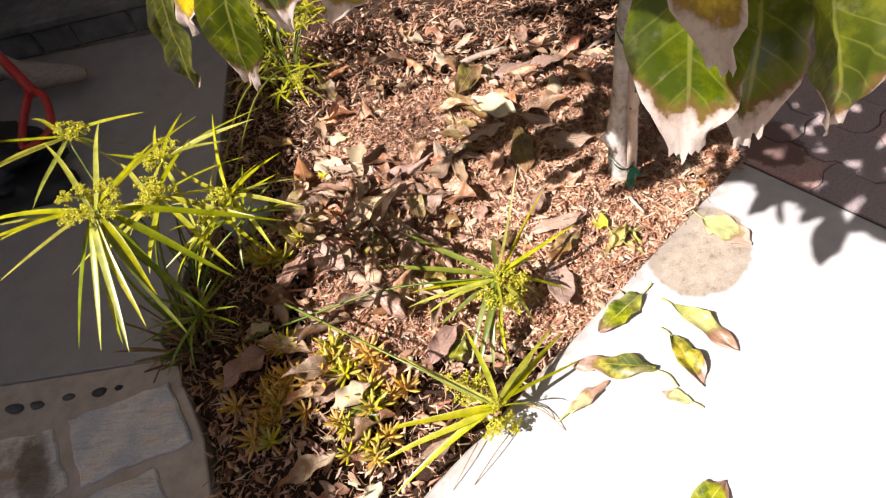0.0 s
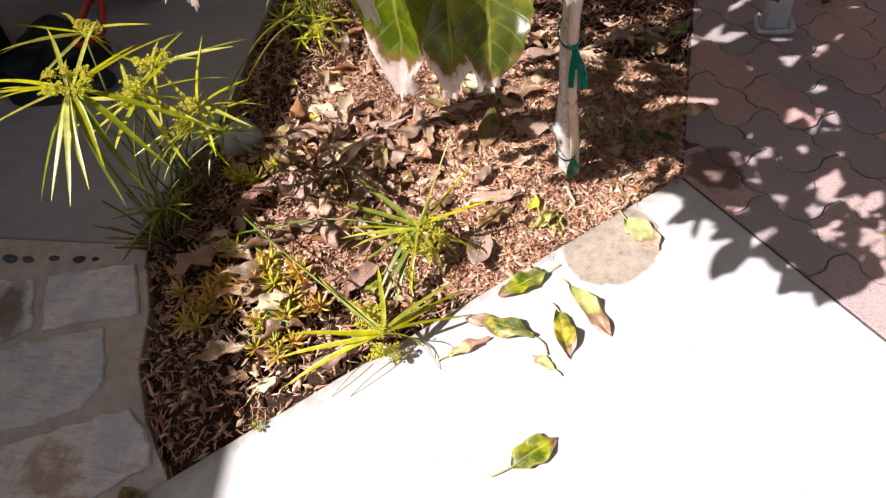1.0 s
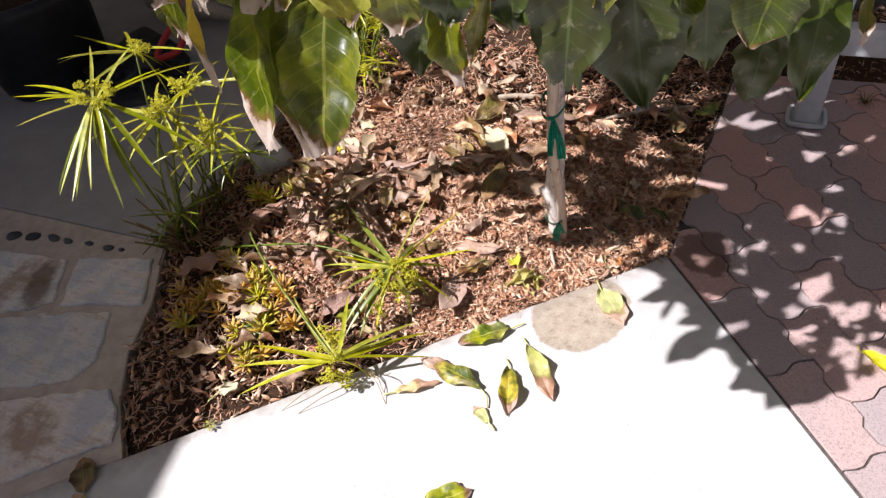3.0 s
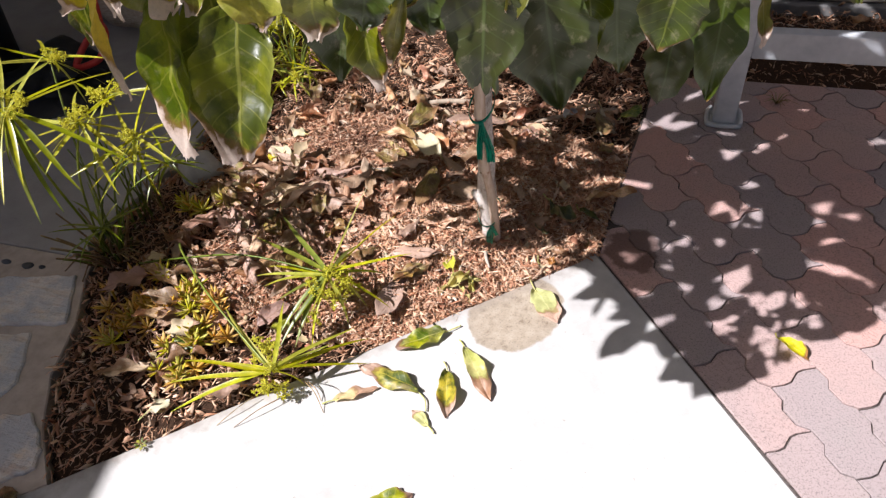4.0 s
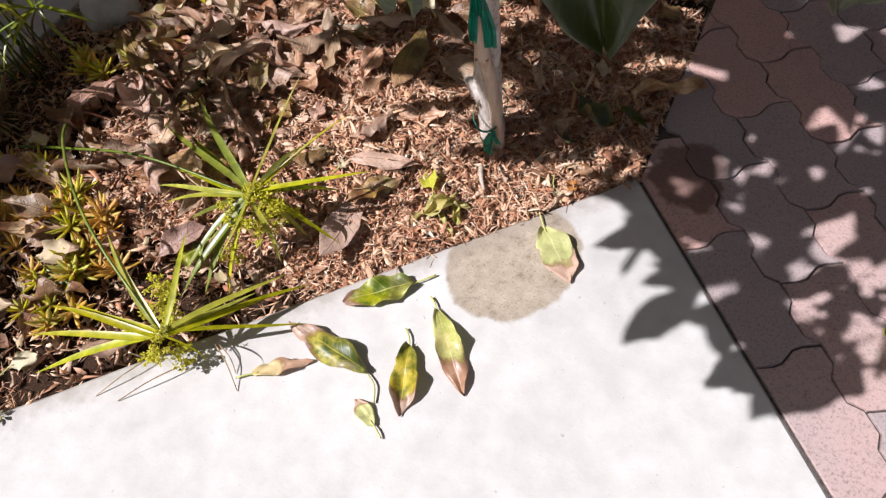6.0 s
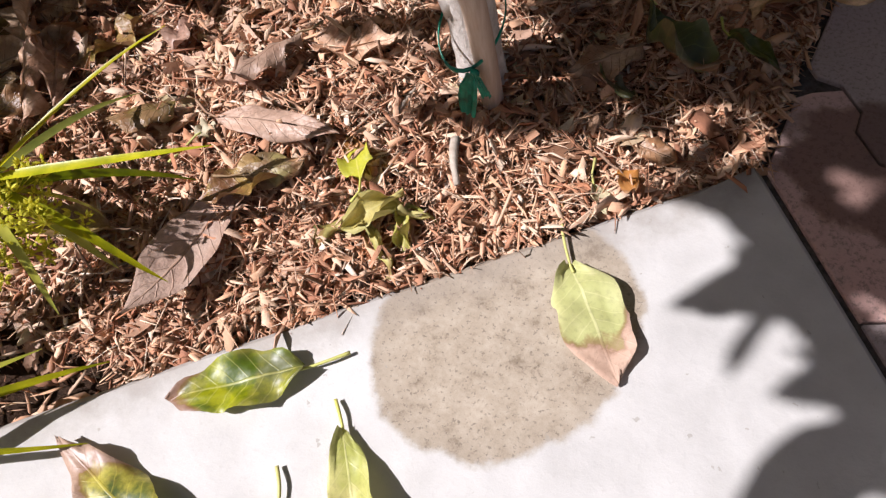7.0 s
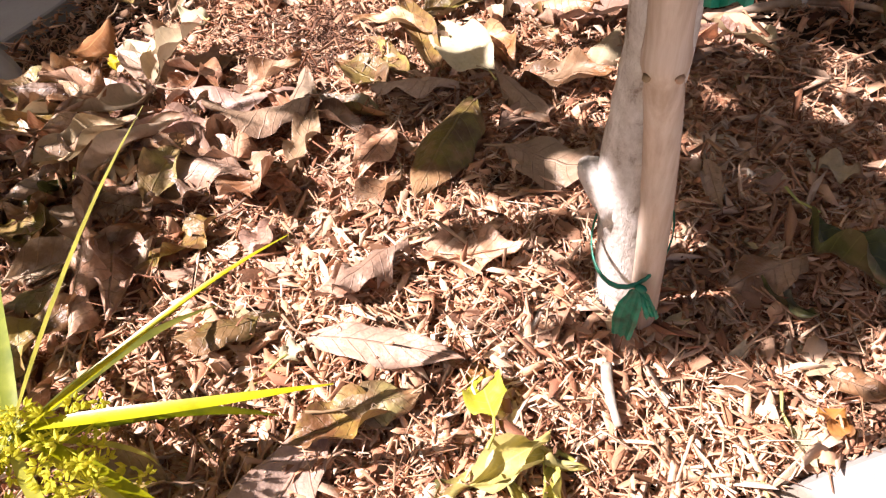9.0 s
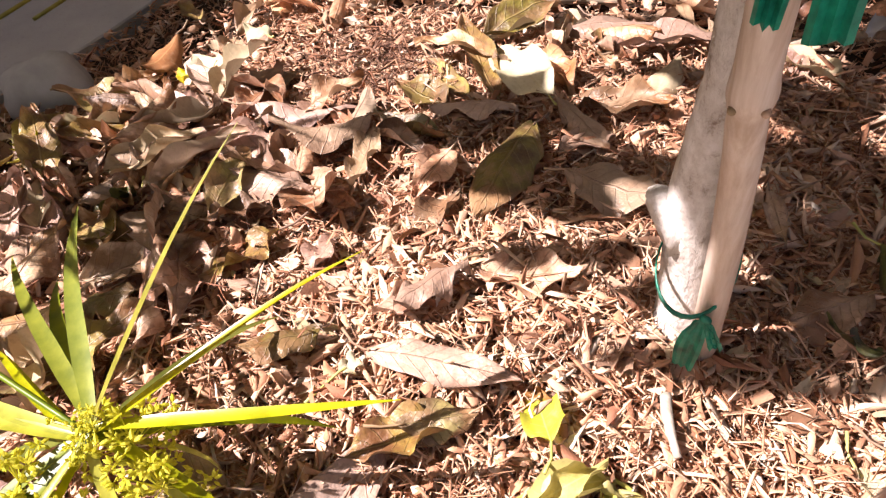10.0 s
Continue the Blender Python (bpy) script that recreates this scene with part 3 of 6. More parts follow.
# ---- the setting ----
def setting():
    v = [(-400, -400, -0.09), (400, -400, -0.09), (400, 400, -0.09), (-400, 400, -0.09)]
    tagged(part("ground", mesh("ground", v, [(0, 1, 2, 3)], GROUND)), "dry bare ground round the garden", "ground", kind="structure")

    # the pale slab
    far = CORNER + 4.2 * ALONG
    left = CORNER + 4.0 * TO_LEFT
    outline = [CORNER, left, left + 4.2 * ALONG, far]
    steps = []
    for a, b in zip(outline, outline[1:] + outline[:1]):
        n = 60 if a == CORNER else 1
        for k in range(n):
            p = a.lerp(b, k / n)
            if n > 1 and k:
                p = p + 0.003 * noise.noise((p.x * 14, p.y * 14, 0.0)) * Vector((0.666, -0.746))
            steps.append((p.x, p.y))
    v, f = prism(steps, -0.088, 0.0, 0.006)
    tagged(part("pavement", mesh("pavement", v, f, CONCRETE)), "pale sunlit concrete slab with a round damp stain", "concrete slab", kind="structure")

    # the grey patio beyond the flagstones, and its bed-side edge
    edge = [(-0.60, 1.0), (-0.655, 1.07), (-0.633, 1.28), (-0.61, 1.54), (-0.644, 1.85), (-0.71, 2.36), (-0.73, 2.50)]
    line = [(q.x, q.y) for q in smooth_path([(a, b, 0) for a, b in edge], 4)]
    v, f = prism(line + [(-4.5, 2.72), (-4.5, 0.99)], -0.088, 0.002, 0.003)
    tagged(part("patio", mesh("patio", v, f, PATIO)), "shaded grey concrete patio beside the planting bed", "patio", kind="structure")

    # the bed's soil
    nx, ny, x0, x1, y0, y1 = 150, 110, -0.85, 3.3, 0.30, 2.85
    verts = [(x0 + (x1 - x0) * i / nx, y0 + (y1 - y0) * j / ny) for j in range(ny + 1) for i in range(nx + 1)]
    verts = [(x, y, bed_height(x, y) - 0.008) for x, y in verts]
    faces = [(j * (nx + 1) + i, j * (nx + 1) + i + 1, (j + 1) * (nx + 1) + i + 1, (j + 1) * (nx + 1) + i) for j in range(ny) for i in range(nx)]
    tagged(part("planting_bed", mesh("planting_bed", verts, faces, SOIL, smooth=True)), "dark soil of the planting bed under the mulch", "planting bed", kind="structure")

    # sand under the pavers
    e = CORNER + 4.2 * ALONG
    poly = [(CORNER.x, CORNER.y), (e.x, e.y), (4.2, e.y), (4.2, 2.2), (0.828, 2.185)]
    v, f = prism(poly, -0.085, -0.006, 0.002)
    tagged(part("paver_bedding", mesh("paver_bedding", v, f, SAND)), "dark sandy bedding in the joints of the pavers", "bedding", kind="structure")

    # mortar that holds the flagstones
    poly = [(-0.25, 0.405), (-0.36, 0.52), (-0.44, 0.64), (-0.49, 0.79), (-0.57, 0.93), (-0.60, 0.999), (-4.5, 0.9895), (-4.5, -2.2), (-2.2, -1.33)]
    poly = poly[::-1]
    poly = poly if area(poly) > 0 else poly[::-1]
    v, f = prism(poly, -0.085, -0.003, 0.003)
    tagged(part("flagstone_mortar", mesh("flagstone_mortar", v, f, MORTAR)), "grey mortar bed between the flagstones", "mortar", kind="structure")

    # block wall behind the bed
    wall = empty("wall_north", pose(0, 2.75, -0.08), "beige concrete block wall behind the bed", "wall", kind="structure")
    v, f = box((-0.72, 0.0, 0.0), (4.4, 0.14, 1.7), 0.0)
    core = part("core", mesh("core", v, f, MORTAR), wall)
    core.location = (0, 0.03, 0)
    block = mesh("block", *box((0.003, -0.012, 0.003), (0.392, 0.03, 0.190), 0.005, 1), BLOCK)
    for row in range(8):
        for k in range(-2, 11):
            x = k * 0.398 + (0.199 if row % 2 else 0.0)
            if x > -0.72:
                b = part("block", block, wall)
                b.location = (x, 0.02, 0.10 + row * 0.196)
    v, f = box((-0.72, -0.02, 0.0), (4.4, 0.05, 0.098), 0.006)
    part("footing", mesh("footing", v, f, STEP), wall)

    # house wall whose top edge throws the long shade; it stands out of sight to the west
    h = 2.8
    a = Vector((-0.125 - SUN_DX * h, 0.42 - SUN_DY * h))
    d = Vector((-0.18, 1.0)).normalized()
    nrm = Vector((-d.y, d.x))
    p0, p1 = a - 3.2 * d, a + 7.5 * d
    poly = [tuple(p0), tuple(p1), tuple(p1 + 0.25 * nrm), tuple(p0 + 0.25 * nrm)]
    poly = poly if area(poly) > 0 else poly[::-1]
    v, f = prism(poly, -0.09, h, 0.004)
    tagged(part("wall_west", mesh("wall_west", v, f, PLASTER)), "plain plastered house wall shading the patio", "wall", kind="structure")

    # stone steps at the end of the patio
    steps_ob = empty("steps", pose(0, 0, 0), "dark stone-faced steps at the end of the patio", "steps", kind="structure")
    for k, (y, z) in enumerate(((2.56, 0.14), (2.90, 0.28))):
        v, f = box((-3.4, y, -0.085), (-0.78, y + 0.9, z - 0.03), 0.004)
        part("riser_core", mesh("riser_core", v, f, MORTAR), steps_ob)
        v, f = box((-3.4, y - 0.03, z - 0.032), (-0.77, y + 0.9, z), 0.008)
        part("tread", mesh("tread", v, f, STEP), steps_ob)
        x = -3.35
        r0 = random.Random(5 + k)
        while x < -0.85:
            w = r0.uniform(0.16, 0.34)
            w = min(w, -0.79 - x)
            v, f = box((x + 0.004, y - 0.014, 0.006 + k * 0.14), (x + w - 0.004, y + 0.02, z - 0.036), 0.006, 1)
            part("facing_stone", mesh("facing_stone", v, f, STEP), steps_ob)
            x += w
    # unseen roof, added to darken the patio's back and the block wall
    v, f = box((-4.6, 1.35, 2.42), (-0.62, 3.9, 2.55), 0.0)
    tagged(part("porch_roof", mesh("porch_roof", v, f, PLASTER)), "unseen plain roof added to darken the back of the patio", "roof", kind="structure")
    v, f = box((-4.6, 3.7, -0.09), (-0.6, 3.9, 2.41), 0.0)
    tagged(part("wall_far", mesh("wall_far", v, f, PLASTER)), "plain plastered wall behind the stone steps", "wall", kind="structure")


setting()


# ---- leaves ----
def leaf_mesh(name, length, width, material, cup=0.5, bend=0.4, twist=0.2, wave=0.006, seed=0, stalk=0.0, ns=16, nv=8, blunt=0.85, rest=True, ragged=0.0, fold=0.05, end=0.0):
    """A curled leaf blade along +x from its stalk, face up; s and v go into its UV map. A stalk may be joined to it."""
    r0 = random.Random(seed)
    ph, fr = r0.uniform(0, 6.28), r0.uniform(1.2, 2.6)
    verts, uvs, faces = [], [], []
    x = z = 0.0
    for i in range(ns + 1):
        s = i / ns
        th = bend * (s - 0.45)
        if i:
            x += length / ns * math.cos(th)
            z -= length / ns * math.sin(th)
        hw = 0.5 * width * max(0.02, math.sin(math.pi * min(0.995, max(0.012, s)) ** 0.88) ** blunt)
        # a scorched end breaks off broad and ragged
        hw = max(hw, 0.5 * width * end * min(1.0, max(0.0, (s - 0.5) / 0.3)))
        hw *= 1 + 0.07 * math.sin(9 * s + ph) + 0.04 * math.sin(23 * s + 2 * ph)
        tw = twist * (s - 0.4)
        rag = [1 + ragged * noise.noise((s * 6.5, seed * 1.7, 3.0 * e)) + 0.6 * ragged * noise.noise((s * 15, seed * 1.7, 3.0 * e + 1)) for e in (0, 1)]
        for k in range(nv + 1):
            v = 2 * k / nv - 1
            c = cup * (1 + 0.35 * math.sin(3.1 * s + ph))
            a = c * v
            y = hw * (math.sin(a) / c if abs(c) > 1e-3 else v)
            y *= rag[0] if v < 0 else rag[1]
            zz = hw * ((1 - math.cos(a)) / c if abs(c) > 1e-3 else 0.0)
            zz += wave * math.sin(6.28 * fr * s + ph + (1.4 if v > 0 else 0.0)) * v * v + 0.0012 * abs(v) * (1 if k % 2 else -1)
            zz += width * (fold * noise.noise((s * 4.2 + seed, v * 1.5, 0.5)) + 0.03 * noise.noise((s * 13, v * 3.5, seed + 0.5)))
            jag = end * length * max(0.0, s - 0.8) * (1.1 * noise.noise((v * 2.6, seed * 3.1, 7.0)) + 0.5 * noise.noise((v * 7.0, seed * 3.1, 9.0)) - 0.35 * abs(v))
            verts.append([x + jag + 0.002 * math.sin(17 * s + ph) * v, y * math.cos(tw) - zz * math.sin(tw), z + y * math.sin(tw) + zz * math.cos(tw)])
            uvs.append((s, k / nv))
    for i in range(ns):
        for k in range(nv):
            a = i * (nv + 1) + k
            faces.append((a, a + nv + 1, a + nv + 2, a + 1))
    if stalk:
        o = len(verts)
        sv, sf = tube([(0.012, 0, 0.0), (0, 0, 0), (-stalk * 0.5, 0.002, -0.002), (-stalk, 0.006, 0.004)], [0.001, 0.0013, 0.0013, 0.0016], 5)
        verts += [list(p) for p in sv]
        uvs += [(0.02, 0.5)] * len(sv)
        faces += [tuple(i + o for i in q) for q in sf]
    if rest:
        low = min(p[2] for p in verts)
        for p in verts:
            p[2] -= low
    return mesh(name, verts, faces, material, uvs, smooth=True)


FALLEN_LABEL = {
    "pink": "smooth pinkish-tan dry avocado leaf on the mulch", "tan": "large sunlit tan dry avocado leaf on the mulch", "cream": "pale cream-coloured faded leaf on the mulch",
    "dry": "dry pinkish-brown avocado leaf lying on the mulch", "curl": "tightly curled dry brown leaf on the mulch",
    "olive": "olive-brown half-dried avocado leaf on the mulch", "pale": "bleached tan avocado leaf on the mulch",
    "green": "dull green fallen avocado leaf on the mulch", "orange": "small orange-brown dry leaf on the mulch",
    "fresh": "yellow-green fallen leaf at the edge of the bed", "yellow": "small bright yellow leaf lying on the mulch", "crumple": "wilted crumpled yellow-green leaf on the mulch"}
leaf_count = 0


def fallen(x, y, heading, length, width, kind, lift=0.006):
    """A fallen leaf on the mulch, its stalk end at (x, y)."""
    global leaf_count
    leaf_count += 1
    r0 = random.Random(leaf_count * 7 + 3)
    cup = {"curl": r0.choice((-1.7, 1.9, 1.5)), "olive": r0.uniform(0.5, 1.1)}.get(kind, r0.choice((-1.5, 0.8, 1.3, 1.7)))
    blade = leaf_mesh("blade", length * 1.04, width * (1.15 if kind == "curl" else 1.0), LEAF[kind], cup, r0.uniform(-1.0, 1.2) * min(1.0, 0.09 / length),
                      r0.uniform(-1.1, 1.1) if kind == "curl" else r0.uniform(-0.5, 0.5), r0.uniform(0.004, 0.014), leaf_count, ragged=0.05, fold=r0.uniform(0.06, 0.14))
    mx, my = x + 0.5 * length * math.cos(radians(heading)), y + 0.5 * length * math.sin(radians(heading))
    z = max(bed_height(mx, my), bed_height(x, y), -0.004) + lift
    thing = empty("fallen_leaf", pose(x, y, z, r0.uniform(-34, 34), r0.uniform(-24, 8), heading), FALLEN_LABEL[kind], "leaf", "fallen leaves on the mulch")
    part("blade", blade, thing)
    foot, l, bow = blade.vertices[4].co, r0.uniform(0.012, 0.035), r0.uniform(-0.006, 0.006)
    v, f = tube([foot + Vector((0.006, 0, 0)), foot, foot + Vector((-0.5 * l, bow, -0.002)), foot + Vector((-l, 3 * bow, 0.003))], [0.0009, 0.0012, 0.0012, 0.0016], 5)
    part("stalk", mesh("stalk", v, f, STALK if kind in ("green", "yellow") else STALK_DRY, smooth=True), thing)
    return thing


def bed_leaf(x, y, heading, length, width, kind, cup):
    """A leaf of known place on the mulch, its stalk end at (x, y); it props itself up on what lies under it."""
    global leaf_count
    leaf_count += 1
    r0 = random.Random(leaf_count * 5 + 1)
    cup = (0.25 + cup) * r0.choice((1, 1, -1))
    if kind == "green":
        cup = 1.3
    blade = leaf_mesh("blade", length * 1.05, width * (1 + 0.12 * abs(cup)), LEAF[kind], cup, r0.uniform(-1.1, 0.8), r0.uniform(-0.7, 0.7) * min(1.0, abs(cup)), r0.uniform(0.003, 0.009),
                      leaf_count, ns=18, nv=10, ragged=0.03, fold=0.34 if kind == "green" else r0.uniform(0.04, 0.10), blunt=0.80)
    c, d = math.cos(radians(heading)), math.sin(radians(heading))
    z = max(bed_height(x + k * length * c, y + k * length * d) for k in (0.1, 0.5, 0.9)) + r0.uniform(0.008, 0.020)
    thing = empty("fallen_leaf", pose(x, y, z, r0.uniform(-24, 24), r0.uniform(-10, 6), heading), FALLEN_LABEL[kind], "leaf", "fallen leaves on the mulch")
    part("blade", blade, thing)
    foot, l, bow = blade.vertices[5].co, r0.uniform(0.012, 0.035), r0.uniform(-0.006, 0.006)
    v, f = tube([foot + Vector((0.006, 0, 0)), foot, foot + Vector((-0.5 * l, bow, -0.002)), foot + Vector((-l, 3 * bow, 0.003))], [0.0009, 0.0012, 0.0012, 0.0016], 5)
    part("stalk", mesh("stalk", v, f, STALK if kind in ("green", "yellow", "fresh", "cream") else STALK_DRY, smooth=True), thing)
    return thing


def slab_leaf(x, y, heading, length, width, kind, label, stalk, turn, cup=0.7, bend=0.6, twist=0.3, wave=0.004, seed=0):
    """A leaf on the slab: a blade, with its stalk as a part of its own."""
    thing = empty("fallen_leaf", pose(x, y, 0.001, 0, 0, heading), label, "leaf", "fallen leaves on the slab")
    part("blade", leaf_mesh("blade", length, width, LEAF[kind], cup, bend, twist, 2.0 * wave, seed, ns=22, nv=10, ragged=0.08, fold=0.11, blunt=0.70), thing)
    a = radians(turn)
    pts = smooth_path([(0.01, 0, 0.006), (0, 0, 0.005), (-0.5 * stalk * math.cos(a * 0.6), -0.5 * stalk * math.sin(a * 0.6), 0.006), (-stalk * math.cos(a), -stalk * math.sin(a), 0.004)], 4)
    v, f = tube(pts, [0.0011 + 0.0007 * k / len(pts) for k in range(len(pts))], 6)
    part("stalk", mesh("stalk", v, f, STALK, smooth=True), thing, "pale yellow-green stalk")
    return thing


# ---- the young avocado tree ----
def hang(tree, base, tip, width, kind, face=(-0.2, -1.0, 0.35), cup=0.5, bend=0.5, twist=0.3, wave=0.006, seed=0, end=0.0):
    """A leaf that hangs from base to tip with its face towards the given way."""
    b, t = Vector(base), Vector(tip)
    ax = (t - b).normalized()
    nz = Vector(face)
    nz = (nz - nz.dot(ax) * ax).normalized()
    ny = nz.cross(ax)
    m = Matrix((ax, ny, nz)).transposed().to_4x4()
    m.translation = b
    me = leaf_mesh("leaf", (t - b).length, width, LEAF[kind], cup, bend, twist, wave, seed, stalk=0.03, ns=22, nv=12, rest=False, ragged=0.14, blunt=0.80, fold=0.11, end=end)
    ob = part("leaf", me, tree)
    ob.matrix_basis = tree.matrix_world.inverted() @ m
    return ob


def avocado_tree():
    tree = empty("young_avocado_tree", pose(0.470, 1.294, 0.0), "young avocado tree with pale bark and drooping brown-tipped leaves", "tree")
    inv = Vector((0.470, 1.294, 0.0))

    def limb(name, pts, r0, r1, sides=10, bumps=0.05, seed=0):
        path = smooth_path(pts, 7)
        n = len(path)
        rad = [r0 + (r1 - r0) * k / (n - 1) for k in range(n)]
        v, f = tube([p - inv for p in path], rad, sides, True, bumps, seed)
        return part(name, mesh(name, v, f, BARK, smooth=True), tree)

    # trunk: flares at the foot and has the stub of a cut branch low on one side
    path = smooth_path([(0.477, 1.300, -0.04), (0.475, 1.299, 0.03), (0.472, 1.296, 0.11), (0.473, 1.288, 0.20), (0.479, 1.279, 0.28), (0.481, 1.268, 0.37), (0.486, 1.260, 0.457), (0.50, 1.245, 0.60), (0.50, 1.225, 0.85), (0.48, 1.20, 1.15)], 6)
    rad = []
    for p in path:
        r = 0.0246 - 0.016 * max(0.0, min(p.z, 0.30)) - 0.006 * max(0.0, p.z - 0.30) + 0.009 * max(0.0, 1 - p.z / 0.05) ** 2
        r += 0.0025 * math.exp(-((p.z - 0.175) / 0.03) ** 2)
        rad.append(r)
    v, f = tube([p - inv for p in path], rad, 18, True, 0.07, 4)
    trunk = part("trunk", mesh("trunk", v, f, BARK, smooth=True), tree, "pale grey-brown trunk with a branch scar")
    v, f = tube([(-0.003, -0.002, 0.132), (-0.014, -0.004, 0.147), (-0.024, -0.006, 0.159), (-0.030, -0.007, 0.166), (-0.033, -0.008, 0.170)], [0.022, 0.0185, 0.0135, 0.0095, 0.005], 14, True, 0.28, 9)
    part("branch_stub", mesh("branch_stub", v, f, BARK, smooth=True), trunk)
    for k, (to, mid) in enumerate((((0.44, 0.50, 1.06), (0.46, 0.85, 1.10)), ((-0.06, 0.90, 0.98), (0.24, 1.04, 1.10)), ((0.44, 0.84, 1.04), (0.46, 1.02, 1.02)), ((0.60, 1.10, 0.92), (0.55, 1.17, 0.94)),
                                   ((0.90, 0.86, 1.02), (0.72, 1.02, 1.06)), ((0.15, 0.56, 1.20), (0.30, 0.90, 1.18)), ((0.24, 1.25, 1.45), (0.38, 1.24, 1.25)), ((0.80, 1.15, 1.45), (0.62, 1.2, 1.28)), ((0.48, 0.85, 1.70), (0.48, 1.08, 1.40)),
                                   ((0.45, 1.45, 1.60), (0.47, 1.32, 1.35)), ((0.52, 1.1, 1.95), (0.49, 1.18, 1.6)))):
        start = (0.485, 1.235, 0.95 + 0.02 * k)
        limb("limb", [start, mid, to], 0.012, 0.005, 8, 0.06, k)

    low = (0.2, -1.0, 0.45)
    # the near cluster of broad leaves with scorched, ragged ends
    hang(tree, (0.384, 0.584, 1.010), (0.371, 0.521, 0.826), 0.088, "hang_tip", (-0.30, -1, 0.45), 0.45, 0.3, 0.2, 0.005, 1, 0.3)
    hang(tree, (0.424, 0.593, 1.005), (0.417, 0.528, 0.819), 0.084, "hang_tip", (0.1, -1, 0.35), 0.5, 0.25, 0.15, 0.005, 3, 0.25)
    hang(tree, (0.458, 0.575, 0.985), (0.459, 0.501, 0.850), 0.092, "hang_tip", (0.40, -1, 0.70), 0.75, 0.3, -0.15, 0.006, 2, 0.28)
    hang(tree, (0.366, 0.520, 1.060), (0.372, 0.482, 0.928), 0.052, "hang_yellow", (-0.7, -0.75, 0.1), 0.3, 0.3, 0.15, 0.006, 4, 0.3)
    hang(tree, (0.350, 0.575, 1.040), (0.358, 0.587, 0.925), 0.040, "hang_burnt", (0.1, -1, 0.3), 1.3, 0.6, 0.8, 0.006, 30, 0.2)
    hang(tree, (0.486, 0.561, 1.027), (0.486, 0.555, 0.962), 0.062, "hang_yellow_green", (0.3, -1, 0.4), 0.6, 0.4, 0.4, 0.006, 35, 0.2)
    hang(tree, (0.425, 0.616, 1.017), (0.416, 0.608, 0.955), 0.050, "hang_yellow_green", (-0.2, -1, 0.4), 0.8, 0.4, 0.3, 0.006, 38, 0.15)
    # unseen leaves, added above to shade the near cluster
    for k, (bx, by, bz, az) in enumerate(((0.27, 0.47, 1.17, 250), (0.24, 0.52, 1.15, 200))):
        ax = Vector((math.cos(radians(az)), math.sin(radians(az)), -0.12)).normalized()
        c = Vector((bx, by, bz))
        hang(tree, c, c + 0.15 * ax, 0.070, ("hang", "hang_dark")[k % 2], (-0.4, -0.4, 1.0), 0.4, 0.3, 0.2 * (-1) ** k, 0.006, 160 + k, 0.1)
    # the cluster over the sedge
    hang(tree, (-0.010, 0.862, 0.930), (-0.055, 0.862, 0.738), 0.072, "hang_tip", (-0.1, -1, 0.5), 0.45, 0.4, 0.3, 0.006, 7, 0.35)
    hang(tree, (-0.125, 0.945, 0.880), (-0.168, 0.947, 0.698), 0.054, "hang_tip", (-0.2, -1, 0.5), 0.7, 0.4, 0.4, 0.007, 8, 0.25)
    hang(tree, (0.035, 0.870, 0.945), (0.020, 0.855, 0.800), 0.066, "hang_burnt", (0.2, -1, 0.4), 0.5, 0.5, 0.2, 0.006, 9, 0.3)
    hang(tree, (-0.060, 0.905, 0.920), (-0.110, 0.900, 0.800), 0.046, "hang_yellow", (-0.2, -1, 0.5), 0.7, 0.4, 0.4, 0.007, 34, 0.3)
    hang(tree, (0.070, 0.850, 0.970), (0.100, 0.830, 0.845), 0.056, "hang_dark", low, 0.6, 0.5, -0.4, 0.008, 10, 0.2)
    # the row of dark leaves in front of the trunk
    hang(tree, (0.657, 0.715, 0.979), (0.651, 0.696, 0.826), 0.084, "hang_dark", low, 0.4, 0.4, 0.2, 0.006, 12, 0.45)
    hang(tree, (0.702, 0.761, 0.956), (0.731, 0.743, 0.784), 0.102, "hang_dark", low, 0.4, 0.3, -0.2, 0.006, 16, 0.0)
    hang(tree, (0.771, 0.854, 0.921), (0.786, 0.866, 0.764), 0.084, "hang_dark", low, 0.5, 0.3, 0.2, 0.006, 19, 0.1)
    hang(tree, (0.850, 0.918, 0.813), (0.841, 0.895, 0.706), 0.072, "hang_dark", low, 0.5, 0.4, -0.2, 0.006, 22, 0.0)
    hang(tree, (0.567, 0.712, 0.937), (0.511, 0.767, 0.805), 0.038, "hang_burnt", low, 1.2, 0.6, 0.9, 0.008, 15, 0.3)
    hang(tree, (0.482, 0.680, 0.989), (0.473, 0.667, 0.892), 0.076, "hang_burnt", low, 0.5, 0.4, 0.3, 0.006, 100, 0.3)
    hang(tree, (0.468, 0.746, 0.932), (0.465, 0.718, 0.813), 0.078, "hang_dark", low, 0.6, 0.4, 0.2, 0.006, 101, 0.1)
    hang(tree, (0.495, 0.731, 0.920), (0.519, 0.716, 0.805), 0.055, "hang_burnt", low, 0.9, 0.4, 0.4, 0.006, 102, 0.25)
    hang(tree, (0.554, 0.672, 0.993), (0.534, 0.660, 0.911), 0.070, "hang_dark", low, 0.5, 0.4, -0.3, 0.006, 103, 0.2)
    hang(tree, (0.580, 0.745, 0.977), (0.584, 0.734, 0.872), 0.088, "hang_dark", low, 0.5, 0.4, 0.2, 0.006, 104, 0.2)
    hang(tree, (0.703, 0.714, 0.975), (0.682, 0.711, 0.904), 0.040, "hang_burnt", low, 1.2, 0.4, 0.6, 0.006, 105, 0.25)
